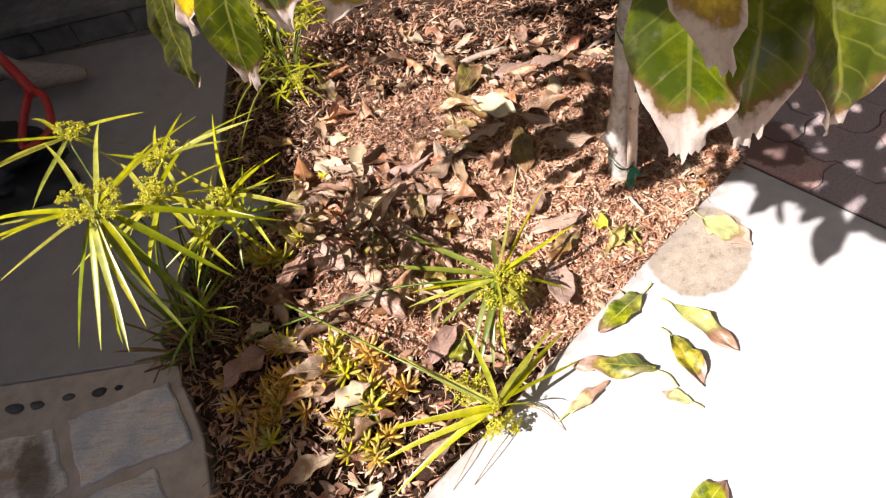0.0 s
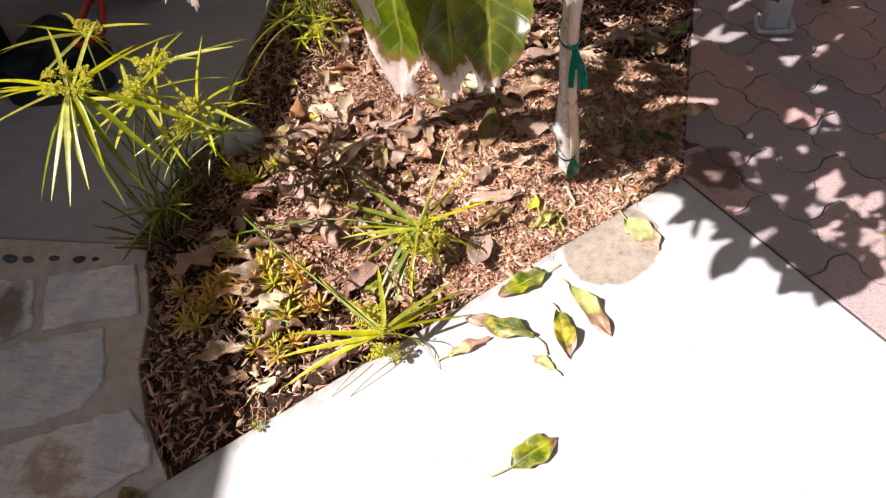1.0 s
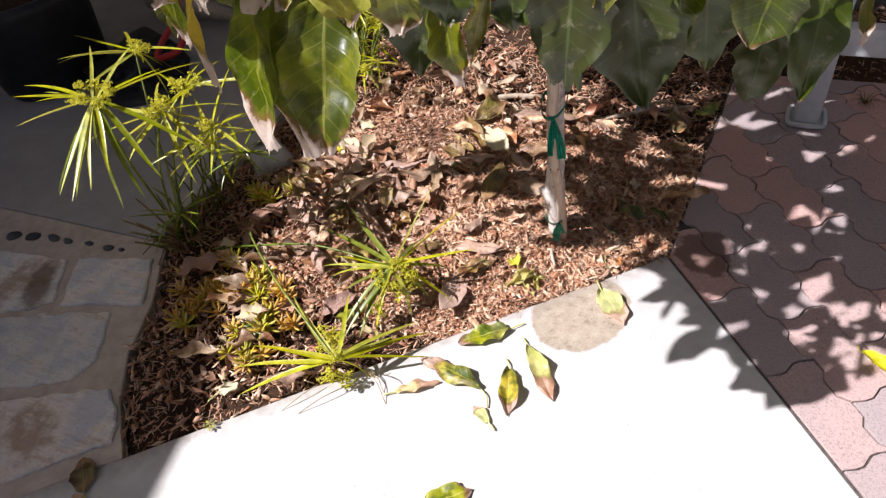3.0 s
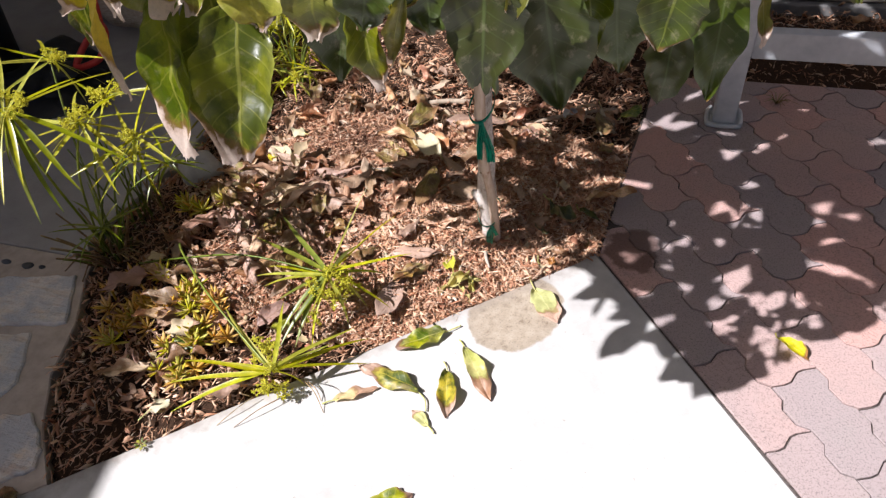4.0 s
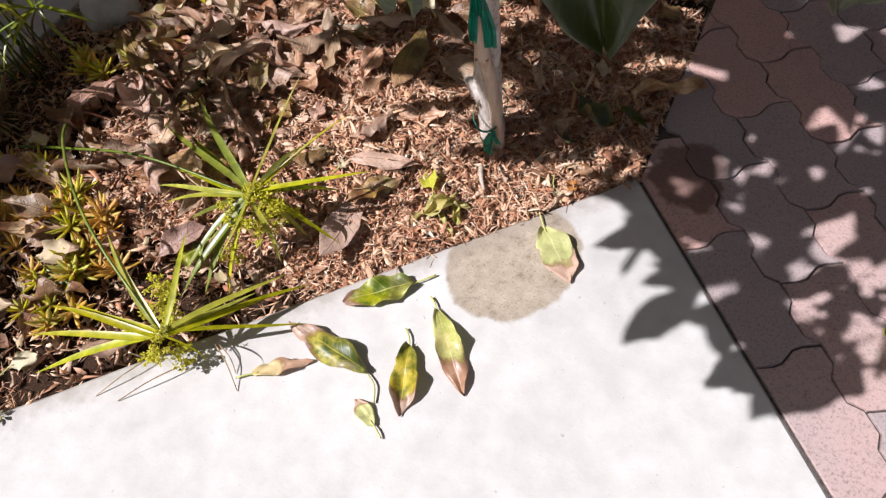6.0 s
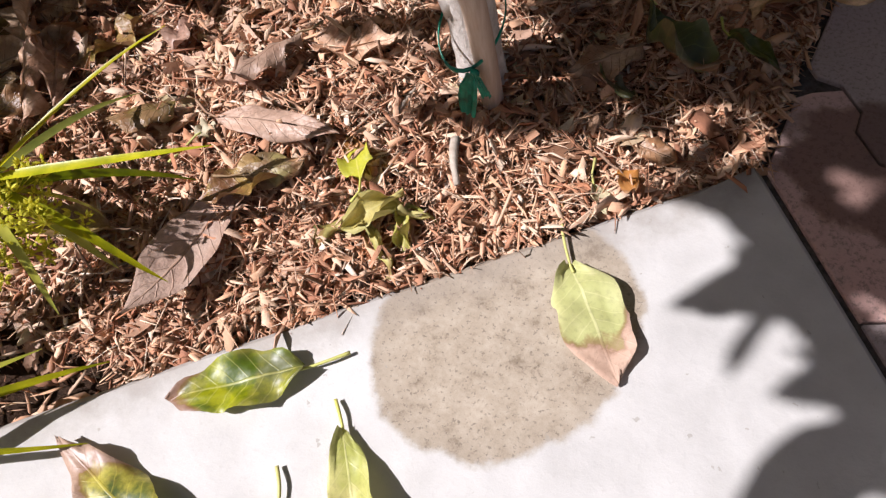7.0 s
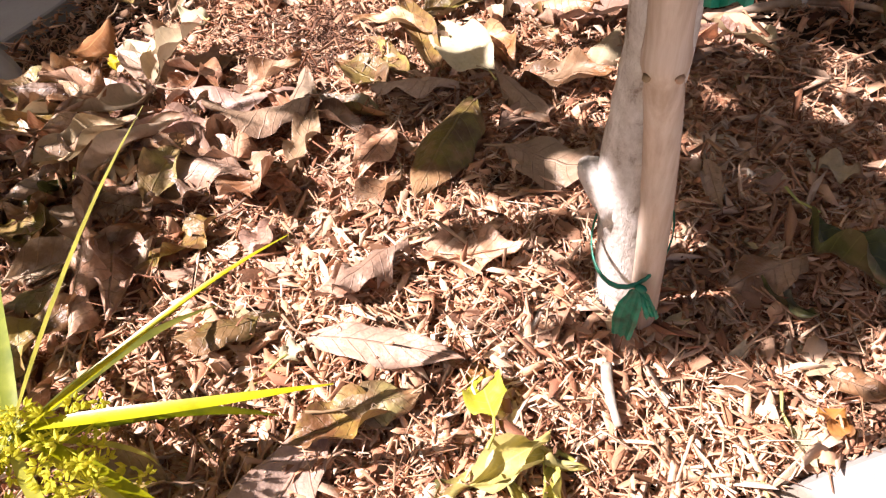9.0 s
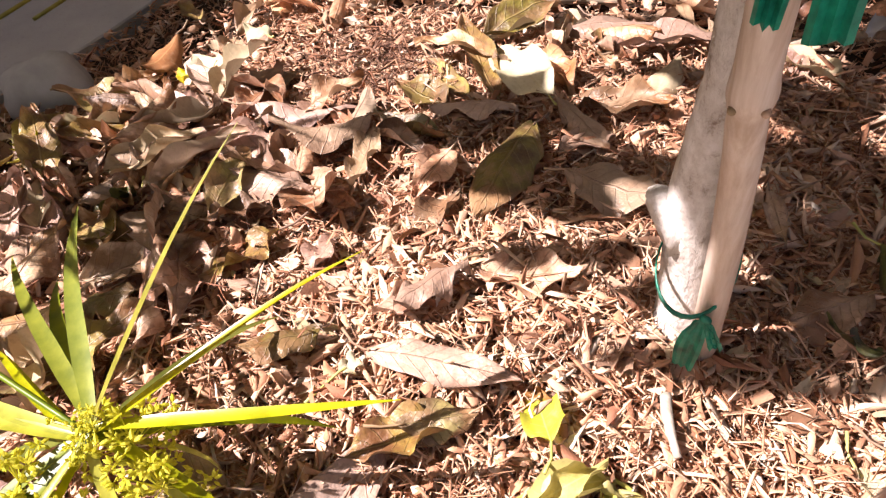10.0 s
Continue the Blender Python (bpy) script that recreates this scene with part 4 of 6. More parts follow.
    hang(tree, (0.740, 0.832, 0.929), (0.759, 0.816, 0.817), 0.052, "hang", low, 0.8, 0.4, 0.5, 0.006, 106, 0.25)
    hang(tree, (0.851, 0.838, 0.929), (0.832, 0.822, 0.822), 0.082, "hang", low, 0.5, 0.4, -0.3, 0.006, 107, 0.1)
    hang(tree, (0.830, 0.882, 0.931), (0.860, 0.874, 0.835), 0.080, "hang", low, 0.5, 0.4, 0.3, 0.006, 108, 0.1)
    hang(tree, (0.721, 0.800, 0.965), (0.719, 0.794, 0.874), 0.080, "hang", low, 0.5, 0.4, 0.3, 0.006, 109, 0.1)
    hang(tree, (0.154, 0.705, 0.940), (0.119, 0.678, 0.902), 0.045, "hang_yellow", low, 0.8, 0.4, 0.3, 0.007, 140, 0.25)
    hang(tree, (0.175, 0.734, 0.956), (0.163, 0.722, 0.893), 0.050, "hang_burnt", low, 0.9, 0.4, 0.3, 0.007, 141, 0.25)
    hang(tree, (0.397, 0.567, 1.020), (0.386, 0.557, 0.960), 0.040, "hang_yellow", low, 0.9, 0.4, 0.3, 0.007, 142, 0.25)
    hang(tree, (0.427, 0.569, 1.030), (0.416, 0.561, 0.971), 0.045, "hang_yellow_green", low, 0.8, 0.4, 0.3, 0.007, 143, 0.25)
    hang(tree, (0.546, 0.737, 0.962), (0.544, 0.729, 0.893), 0.060, "hang_burnt", low, 0.8, 0.4, 0.3, 0.007, 144, 0.25)
    hang(tree, (0.609, 0.825, 0.955), (0.619, 0.819, 0.878), 0.070, "hang_dark", low, 0.5, 0.4, 0.3, 0.007, 145, 0.25)
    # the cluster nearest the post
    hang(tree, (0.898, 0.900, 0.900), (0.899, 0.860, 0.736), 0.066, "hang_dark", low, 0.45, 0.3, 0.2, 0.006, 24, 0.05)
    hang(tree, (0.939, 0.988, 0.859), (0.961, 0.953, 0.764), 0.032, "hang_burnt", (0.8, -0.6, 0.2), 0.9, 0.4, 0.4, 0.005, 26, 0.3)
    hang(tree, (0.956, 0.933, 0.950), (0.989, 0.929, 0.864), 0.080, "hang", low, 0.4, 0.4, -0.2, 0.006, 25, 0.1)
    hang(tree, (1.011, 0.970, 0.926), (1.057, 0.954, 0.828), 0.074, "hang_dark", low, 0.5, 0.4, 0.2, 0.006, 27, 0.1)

    # a spreading tuft over the slab's edge, unseen, added for its leaf-shaped shadows
    rt = random.Random(12)
    for k in range(19):
        a, d = radians(137.5 * k), radians(rt.uniform(-10, 40))
        c = Vector((0.115 + rt.uniform(-0.07, 0.07), 0.555 + rt.uniform(-0.08, 0.08), 1.19 + rt.uniform(-0.03, 0.03)))
        ax = Vector((math.cos(a) * math.cos(d), math.sin(a) * math.cos(d), -math.sin(d)))
        hang(tree, c + 0.02 * ax, c + rt.uniform(0.12, 0.17) * ax, rt.uniform(0.045, 0.062), ("hang", "hang_burnt", "hang_dark")[k % 3], (-0.5, -0.4, 1.0), 0.4, 0.4, 0.2 * (-1) ** k, 0.006, 40 + k)

    # unseen leaves, added to keep the sun from the stake and upper trunk
    for k, (b, t) in enumerate((((-0.275, 0.700, 1.25), (-0.085, 0.800, 1.25)), ((-0.150, 0.770, 1.27), (0.030, 0.868, 1.27)), ((-0.215, 0.752, 1.23), (-0.055, 0.838, 1.23)))):
        hang(tree, b, t, 0.094, ("hang", "hang_dark")[k % 2], (-0.5, -0.4, 1.0), 0.3, 0.2, 0.1, 0.004, 700 + k)
    # unseen leaves, added to shade the slab's corner, pavers and the trunk's foot
    for k, (sx, sy, z, az) in enumerate(((0.745, 1.270, 1.22, 200), (0.785, 1.185, 1.20, 215), (0.80, 1.25, 1.24, 150), (0.86, 1.42, 1.22, 170), (0.82, 1.50, 1.25, 210),
                                         (0.625, 1.395, 1.05, 175), (0.66, 1.42, 1.12, 240), (0.695, 1.385, 1.10, 200), (0.66, 1.48, 1.14, 160), (0.70, 1.455, 1.16, 220), (0.59, 1.44, 1.10, 205))):
        c = Vector((sx - SUN_DX * z, sy - SUN_DY * z, z))
        ax = Vector((math.cos(radians(az)), math.sin(radians(az)), -0.15)).normalized()
        hang(tree, c - 0.075 * ax, c + 0.075 * ax, 0.068, ("hang", "hang_dark", "hang_burnt")[k % 3], (-0.5, -0.4, 1.0), 0.4, 0.3, 0.2 * (-1) ** k, 0.006, 500 + k)

    # unseen crown above: shared meshes in drooping tufts, placed for the shade they cast
    shapes = []
    for k in range(12):
        kind = ("hang", "hang_dark", "hang", "hang_burnt", "hang_dark", "hang_yellow")[k % 6]
        shapes.append(leaf_mesh("leaf", 0.19, 0.085, LEAF[kind], 0.3 + 0.05 * k, 0.4 + 0.06 * k, 0.25 * (-1) ** k, 0.006, 60 + k, stalk=0.03, ns=9, nv=4, rest=False))
    r0 = random.Random(8)
    free = [Vector(e) for e in ((0.25, 0.14, 1.15), (0.42, 0.10, 1.16), (0.55, 0.01, 1.18), (0.69, 0.02, 1.20), (0.81, 0.07, 1.21), (0.79, 0.03, 1.25), (0.84, 0.10, 1.22), (0.82, 0.20, 1.18), (0.78, 0.60, 0.84), (0.70, 0.84, 0.52), (0.53, 0.90, 0.48))]
    cells = {}

    def shade(m, length, width):
        """The cells of the ground that a leaf's blade keeps the sun from."""
        found = set()
        for i in range(11):
            s = (i + 0.5) / 11
            hw = 0.5 * width * math.sin(math.pi * s) ** 0.85
            for v in (-0.9, -0.45, 0.0, 0.45, 0.9):
                p = m @ Vector((s * length, v * hw, 0))
                found.add((int((p.x + SUN_DX * p.z) / 0.014), int((p.y + SUN_DY * p.z) / 0.014)))
        return found

    def wanted(x, y):
        """Shade to cast on the ground there: 1 yes, 0 either way, -1 sunny."""
        if y < 1.25:
            line = 0.695 + 0.42 * (1.25 - y)
            floor = 0.965 + 0.7 * max(0.0, x - 1.06) + 0.6 * max(0.0, x - 1.3) + 0.045 * math.sin(x * 37)
            if x > line + 0.13 and y > floor:
                fleck = noise.noise((x * 27.0, y * 27.0, 5.0))
                return 1 if fleck > 0.01 else (0 if fleck > -0.07 else -1)
            if x > line and y > floor:
                gap = noise.noise((x * 12.0 + 4.0 * y, y * 15.0, 8.0))
                return 1 if gap > -0.10 else (0 if gap > -0.18 else -1)
            return -1
        along, off = 0.8 * (x - 0.47) + 0.6 * (y - 1.29), 0.8 * (y - 1.29) - 0.6 * (x - 0.47)
        if -0.05 < along < 0.13 and abs(off) < 0.035:
            return -1
        if y < (1.345 if x < 0.62 else 1.315) and x < 0.70:
            return -1
        patch = noise.noise((x * 11.0, y * 11.0, 2.0))
        deep = -2.0
        if x < 0.20:
            deep = 0.55 if y < 1.52 else 0.30
            if x > 0.08 and 1.36 < y < 1.60:
                deep = -0.25
        elif x < 0.46:
            deep = 0.30 if y < 1.25 else (-0.10 if y < 1.58 else 0.26)
        elif x < 0.72 and y < 2.15:
            deep = 0.14 if y < 1.45 else (-0.18 if y < 1.60 else -0.10)
        elif y < 1.95:
            patch, deep = noise.noise((x * 27.0, y * 27.0, 5.0)), -0.10 - 0.10 * min(1.0, max(0.0, 1.6 * (x - 0.85)))
            if y < 1.20 + 0.9 * (x - 1.34):
                return -1
        return 1 if patch > deep else (0 if patch > deep - 0.15 else -1)

    made = tries = 0
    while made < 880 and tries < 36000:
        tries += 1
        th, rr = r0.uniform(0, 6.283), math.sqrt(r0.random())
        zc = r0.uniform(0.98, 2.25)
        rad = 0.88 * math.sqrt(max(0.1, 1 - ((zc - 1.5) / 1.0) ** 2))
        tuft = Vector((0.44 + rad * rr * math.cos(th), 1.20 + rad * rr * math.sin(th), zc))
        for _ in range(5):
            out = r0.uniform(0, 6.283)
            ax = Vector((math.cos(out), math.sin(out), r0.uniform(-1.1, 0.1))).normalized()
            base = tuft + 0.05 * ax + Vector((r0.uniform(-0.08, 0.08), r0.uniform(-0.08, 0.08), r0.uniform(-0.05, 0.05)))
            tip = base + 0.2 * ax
            # leaves below the camera's sight line or near its path are dropped
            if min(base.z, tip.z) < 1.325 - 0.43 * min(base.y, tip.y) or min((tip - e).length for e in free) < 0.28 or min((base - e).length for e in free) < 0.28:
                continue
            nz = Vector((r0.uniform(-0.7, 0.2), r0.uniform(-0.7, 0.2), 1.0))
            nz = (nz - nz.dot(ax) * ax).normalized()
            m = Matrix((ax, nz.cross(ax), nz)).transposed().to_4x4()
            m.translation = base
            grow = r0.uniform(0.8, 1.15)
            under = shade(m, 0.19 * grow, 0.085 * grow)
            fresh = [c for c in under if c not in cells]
            # leaves chosen by shade: none over ground kept sunny, few where shade is dense
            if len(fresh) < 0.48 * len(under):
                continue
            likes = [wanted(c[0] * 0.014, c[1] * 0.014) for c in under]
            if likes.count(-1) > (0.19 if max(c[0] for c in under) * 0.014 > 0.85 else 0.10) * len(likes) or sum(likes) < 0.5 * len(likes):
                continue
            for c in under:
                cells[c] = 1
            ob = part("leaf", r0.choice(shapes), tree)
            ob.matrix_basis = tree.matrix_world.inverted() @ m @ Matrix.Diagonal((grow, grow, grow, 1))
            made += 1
    # unseen inner leaves that dim the skylight, each in line with the others' shade
    made = tries = 0
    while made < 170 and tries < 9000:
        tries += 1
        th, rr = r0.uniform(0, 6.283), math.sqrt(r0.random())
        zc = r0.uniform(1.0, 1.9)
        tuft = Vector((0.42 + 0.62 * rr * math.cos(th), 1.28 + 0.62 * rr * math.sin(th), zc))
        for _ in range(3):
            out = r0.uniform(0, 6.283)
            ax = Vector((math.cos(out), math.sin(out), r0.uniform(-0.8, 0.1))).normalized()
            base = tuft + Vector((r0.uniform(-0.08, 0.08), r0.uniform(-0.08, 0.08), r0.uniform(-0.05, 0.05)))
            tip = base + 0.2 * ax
            # the same sight-line limit keeps these out of the camera's view
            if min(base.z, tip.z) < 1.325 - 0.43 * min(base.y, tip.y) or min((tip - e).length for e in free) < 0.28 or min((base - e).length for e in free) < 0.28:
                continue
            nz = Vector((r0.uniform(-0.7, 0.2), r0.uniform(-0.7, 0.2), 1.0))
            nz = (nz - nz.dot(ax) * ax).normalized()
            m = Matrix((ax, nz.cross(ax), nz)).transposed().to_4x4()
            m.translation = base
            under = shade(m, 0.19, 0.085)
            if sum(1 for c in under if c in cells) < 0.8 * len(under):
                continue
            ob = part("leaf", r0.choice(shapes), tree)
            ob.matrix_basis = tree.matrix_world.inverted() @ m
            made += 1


avocado_tree()


def support_stake():
    axis = smooth_path([(-0.001, 0.018, -0.06), (-0.001, 0.008, 0.05), (-0.002, -0.006, 0.157), (-0.005, -0.021, 0.24), (-0.007, -0.036, 0.288), (-0.007, -0.048, 0.37), (-0.005, -0.057, 0.446), (0.0, -0.065, 0.518), (0.008, -0.094, 0.8), (0.013, -0.124, 1.1)], 6)
    nodes = (0.288, 0.446, 0.63, 0.84)
    path, rad = [], []
    for a, b in zip(axis, axis[1:]):
        for k in range(4):
            p = a.lerp(b, k / 4)
            r = 0.0110 + 0.0003 * sum(1 for n in nodes if p.z > n)
            for n in nodes:
                # the wood swells above each node and is nipped in below it
                r += 0.0016 * math.exp(-((p.z - n - 0.006) / 0.009) ** 2) - 0.0007 * math.exp(-((p.z - n + 0.008) / 0.004) ** 2)
            path.append(p)
            rad.append(r)
    v, f = tube(path, rad, 18, True, 0.02, 2)
    thing = empty("tree_stake", pose(0.497, 1.264, 0.0), "peeled wooden cane stake tied to the young tree", "stake")
    pole = part("pole", mesh("pole", v, f, POLE, smooth=True), thing)
    for x, y, z in ((-0.014, -0.0365, 0.286), (0.002, -0.0355, 0.287), (-0.012, -0.0570, 0.444)):
        v, f = tube([(x, y - 0.0080, z), (x, y - 0.0112, z), (x, y - 0.0122, z)], [0.0026, 0.0022, 0.001], 8)
        part("knot", mesh("knot", v, f, STALK_DRY, smooth=True), pole, "small dark knot in the wood")


support_stake()


def tie_band(z_front, z_back, cx, cy, rx, ry, width):
    """A loop of tape round trunk and pole, slanting down to its knot in front."""
    verts, faces, n = [], [], 28
    for k in range(n):
        a = 2 * math.pi * k / n
        z = z_back + (z_front - z_back) * (0.5 - 0.5 * math.sin(a)) ** 1.5
        for w, rr in ((-0.5, 1.0), (0.5, 1.0), (0.5, 1.04), (-0.5, 1.04)):
            verts.append((cx + rr * rx * math.cos(a), cy + rr * ry * math.sin(a), z + w * width))
    for k in range(n):
        for j in range(4):
            a, b = 4 * k, 4 * ((k + 1) % n)
            faces.append((a + j, b + j, b + (j + 1) % 4, a + (j + 1) % 4))
    return verts, faces


def knot_lump(x, y, z, r):
    bm = bmesh.new()
    bmesh.ops.create_icosphere(bm, subdivisions=2, radius=r)
    for v in bm.verts:
        v.co = Vector((v.co.x * 1.15, v.co.y * 0.7, v.co.z)) * (1 + 0.25 * noise.noise(v.co * 160)) + Vector((x, y, z))
    bm.verts.index_update()
    out = [v.co.copy() for v in bm.verts], [tuple(v.index for v in f.verts) for f in bm.faces]
    bm.free()
    return out


def crumpled_tail(points, widths, depth, seed):
    """A tail of tape hanging in a few sharp lengthwise pleats."""
    r0 = random.Random(seed)
    pts, n = smooth_path(points, 5), 6
    verts, faces = [], []
    phase = [r0.uniform(0.6, 1.0) * (-1) ** k for k in range(n + 1)]
    for i, p in enumerate(pts):
        s = i / (len(pts) - 1) * (len(widths) - 1)
        a = min(int(s), len(widths) - 2)
        w = widths[a] + (widths[a + 1] - widths[a]) * (s - a)
        for k in range(n + 1):
            u = k / n - 0.5
            verts.append((p.x + u * w, p.y + depth * phase[k] * min(1.0, 0.35 + 1.2 * i / len(pts)) - 0.002 * abs(u), p.z - 0.004 * u * math.sin(seed) + 0.0015 * r0.uniform(-1, 1)))
    back = len(verts)
    verts += [(x, y + 0.0006, z) for x, y, z in verts]
    m = n + 1
    for i in range(len(pts) - 1):
        for k in range(n):
            q = (i * m + k, (i + 1) * m + k, (i + 1) * m + k + 1, i * m + k + 1)
            faces += [q, tuple(back + c for c in q[::-1])]
    return verts, faces


def tree_ties():
    low = empty("tree_tie", pose(0, 0, 0), "green plastic tape tied low round trunk and stake", "tree tie", "green ties on the tree")
    part("band", mesh("band", *tie_band(0.094, 0.128, 0.478, 1.2830, 0.0285, 0.0385, 0.0042), TAPE, smooth=True), low)
    part("knot", mesh("knot", *knot_lump(0.494, 1.2465, 0.094, 0.0042), TAPE, smooth=True), low)
    part("tail", mesh("tail", *crumpled_tail([(0.492, 1.2445, 0.093), (0.489, 1.2420, 0.078), (0.487, 1.2400, 0.062), (0.486, 1.2385, 0.044)], [0.008, 0.017, 0.019, 0.015], 0.0010, 2), TAPE), low)
    part("tail", mesh("tail", *crumpled_tail([(0.496, 1.2445, 0.093), (0.501, 1.2430, 0.083), (0.506, 1.2425, 0.070)], [0.005, 0.009, 0.010], 0.0010, 5), TAPE), low)
    top = empty("tree_tie", pose(0, 0, 0), "wide green plastic tape tied high round trunk and stake", "tree tie", "green ties on the tree")
    part("band", mesh("band", *tie_band(0.438, 0.464, 0.4885, 1.2370, 0.0255, 0.0440, 0.007), TAPE, smooth=True), top)
    part("knot", mesh("knot", *knot_lump(0.497, 1.1930, 0.437, 0.0058), TAPE, smooth=True), top)
    part("tail", mesh("tail", *crumpled_tail([(0.497, 1.1915, 0.437), (0.495, 1.1885, 0.410), (0.492, 1.1880, 0.378), (0.490, 1.1900, 0.345)], [0.006, 0.011, 0.014, 0.012], 0.0022, 7), TAPE), top)
    part("tail", mesh("tail", *crumpled_tail([(0.500, 1.1915, 0.437), (0.507, 1.1880, 0.410), (0.514, 1.1885, 0.378), (0.515, 1.1910, 0.340)], [0.006, 0.014, 0.019, 0.019], 0.0024, 11), TAPE), top)
    part("tail", mesh("tail", *crumpled_tail([(0.499, 1.1900, 0.438), (0.503, 1.1860, 0.420), (0.505, 1.1850, 0.395)], [0.006, 0.012, 0.012], 0.0018, 13), TAPE), top)


tree_ties()


# ---- sedges ----
def bract_mesh(length, width, droop, seed, material=None):
    """A long keeled blade along +x that droops."""
    r0 = random.Random(seed)
    n = 9
    verts, faces = [], []
    x = z = 0.0
    for i in range(n + 1):
        s = i / n
        th = droop * (s ** 1.4) - 0.15 * droop
        if i:
            x += length / n * math.cos(th)
            z -= length / n * math.sin(th)
        w = 0.5 * width * min(1.0, 0.45 + 2.2 * s) * (1 - s ** 3.2) + 0.0003
        wob = 0.004 * math.sin(4 * s + seed)
        verts += [(x, wob - w, z + 0.30 * w), (x, wob, z), (x, wob + w, z + 0.30 * w), (x, wob, z + 0.0006 - 0.0012 * (1 - s))]
    for i in range(n):
        a = 4 * i
        faces += [(a, a + 4, a + 5, a + 1), (a + 1, a + 5, a + 6, a + 2)]
    return mesh("bract", [v for v in verts], faces, material or SEDGE, smooth=True)


BRACTS = [bract_mesh(0.18, 0.0088, d, k) for k, d in enumerate((0.12, 0.28, 0.5, 0.75, 1.0))]
BRACTS_DEEP = [bract_mesh(0.17, 0.0085, d, 20 + k, SEDGE_DEEP) for k, d in enumerate((0.2, 0.5, 0.9))]
BRACTS_SHORT = [bract_mesh(0.10, 0.007, d, 10 + k) for k, d in enumerate((0.3, 0.7, 1.2))]


def bloom_mesh(size, rays, seed):
    """A loose cluster of tiny flower spikes on short rays."""
    r0 = random.Random(seed)
    sets = []
    for k in range(rays):
        a, e = r0.uniform(0, 6.283), r0.uniform(-0.5, 1.3)
        d = Vector((math.cos(a) * math.cos(e), math.sin(a) * math.cos(e), math.sin(e)))
        tip = d * size * r0.uniform(0.45, 1.0)
        sets.append(tube([(0, 0, 0), tuple(tip)], [0.0006, 0.0004], 3, False))
        for _ in range(8):
            q = Vector((r0.uniform(-1, 1), r0.uniform(-1, 1), r0.uniform(-0.6, 1))).normalized()
            p = tip + q * 0.0022
            sets.append(tube([p, p + q * 0.0028, p + q * 0.0058], [0.0008, 0.0015, 0.0002], 4, False))
    return mesh("flower_head", *join(*sets), BLOOM)


BLOOMS = [bloom_mesh(0.034, 24, 3), bloom_mesh(0.027, 17, 4), bloom_mesh(0.040, 28, 5)]


def sedge_head(plant, at, tilt, spin, count, blades, bloom, scale=1.0, elevation=(-20, 35), seed=0):
    """One head: a ring of drooping bracts round a flower cluster."""
    r0 = random.Random(seed)
    inv = plant.matrix_world.inverted()
    base = Matrix.Translation(at) @ pose(0, 0, 0, tilt, 0, spin)
    for k in range(count):
        az = 360 * k / count + r0.uniform(-14, 14)
        ob = part("bract", r0.choice(blades), plant)
        sc = scale * r0.uniform(0.7, 1.15)
        ob.matrix_basis = inv @ base @ pose(0, 0, 0, 0, 0, az) @ pose(0, 0, 0, r0.uniform(-25, 25), -r0.uniform(*elevation), 0) @ Matrix.Diagonal((sc, scale, scale, 1))
    if bloom is not None:
        ob = part("flower_head", bloom, plant, "clustered tiny yellow-green flowers")
        ob.matrix_basis = inv @ base @ pose(0, 0, 0.004, 0, 0, r0.uniform(0, 360)) @ Matrix.Diagonal((scale, scale, scale, 1))


def sedge_stem(plant, pts, r=0.0026, material=None, name="stem"):
    o = plant.matrix_world.translation
    path = smooth_path(pts, 6)
    v, f = tube([p - o for p in path], [r * (1.15 - 0.35 * k / len(path)) for k in range(len(path))], 5)
    return part(name, mesh(name, v, f, material or SEDGE_STEM, smooth=True), plant)


def one_bract(plant, a, b, width=0.008, sag=0.02, material=None):
    """A single blade from a to b."""
    a, b = Vector(a), Vector(b)
    length = (b - a).length
    me = bract_mesh(length * 1.02, width, 4 * sag / length, int(length * 999), material)
    ax = (b - a).normalized()
    up = Vector((0.05, -0.05, 1))
    up = (up - up.dot(ax) * ax).normalized()
    m = Matrix((ax, up.cross(ax), up)).transposed().to_4x4()
    m.translation = a
    ob = part("bract", me, plant)
    ob.matrix_basis = plant.matrix_world.inverted() @ m


def dry_sheaths(plant, count, reach, seed):
    """Dead stems and leaf sheaths round the foot."""
    r0 = random.Random(seed)
    for _ in range(count):
        a = r0.uniform(0, 6.283)
        l = r0.uniform(0.4, 1.0) * reach
        o = plant.matrix_world.translation
        p = o + Vector((0.03 * math.cos(a), 0.03 * math.sin(a), 0.005))
        sedge_stem(plant, [p, p + Vector((0.4 * l * math.cos(a), 0.4 * l * math.sin(a), 0.35 * l)), p + Vector((l * math.cos(a), l * math.sin(a), r0.uniform(-0.05, 0.3) * l + 0.01))], 0.0022, SEDGE_DRY, "dry_sheath")


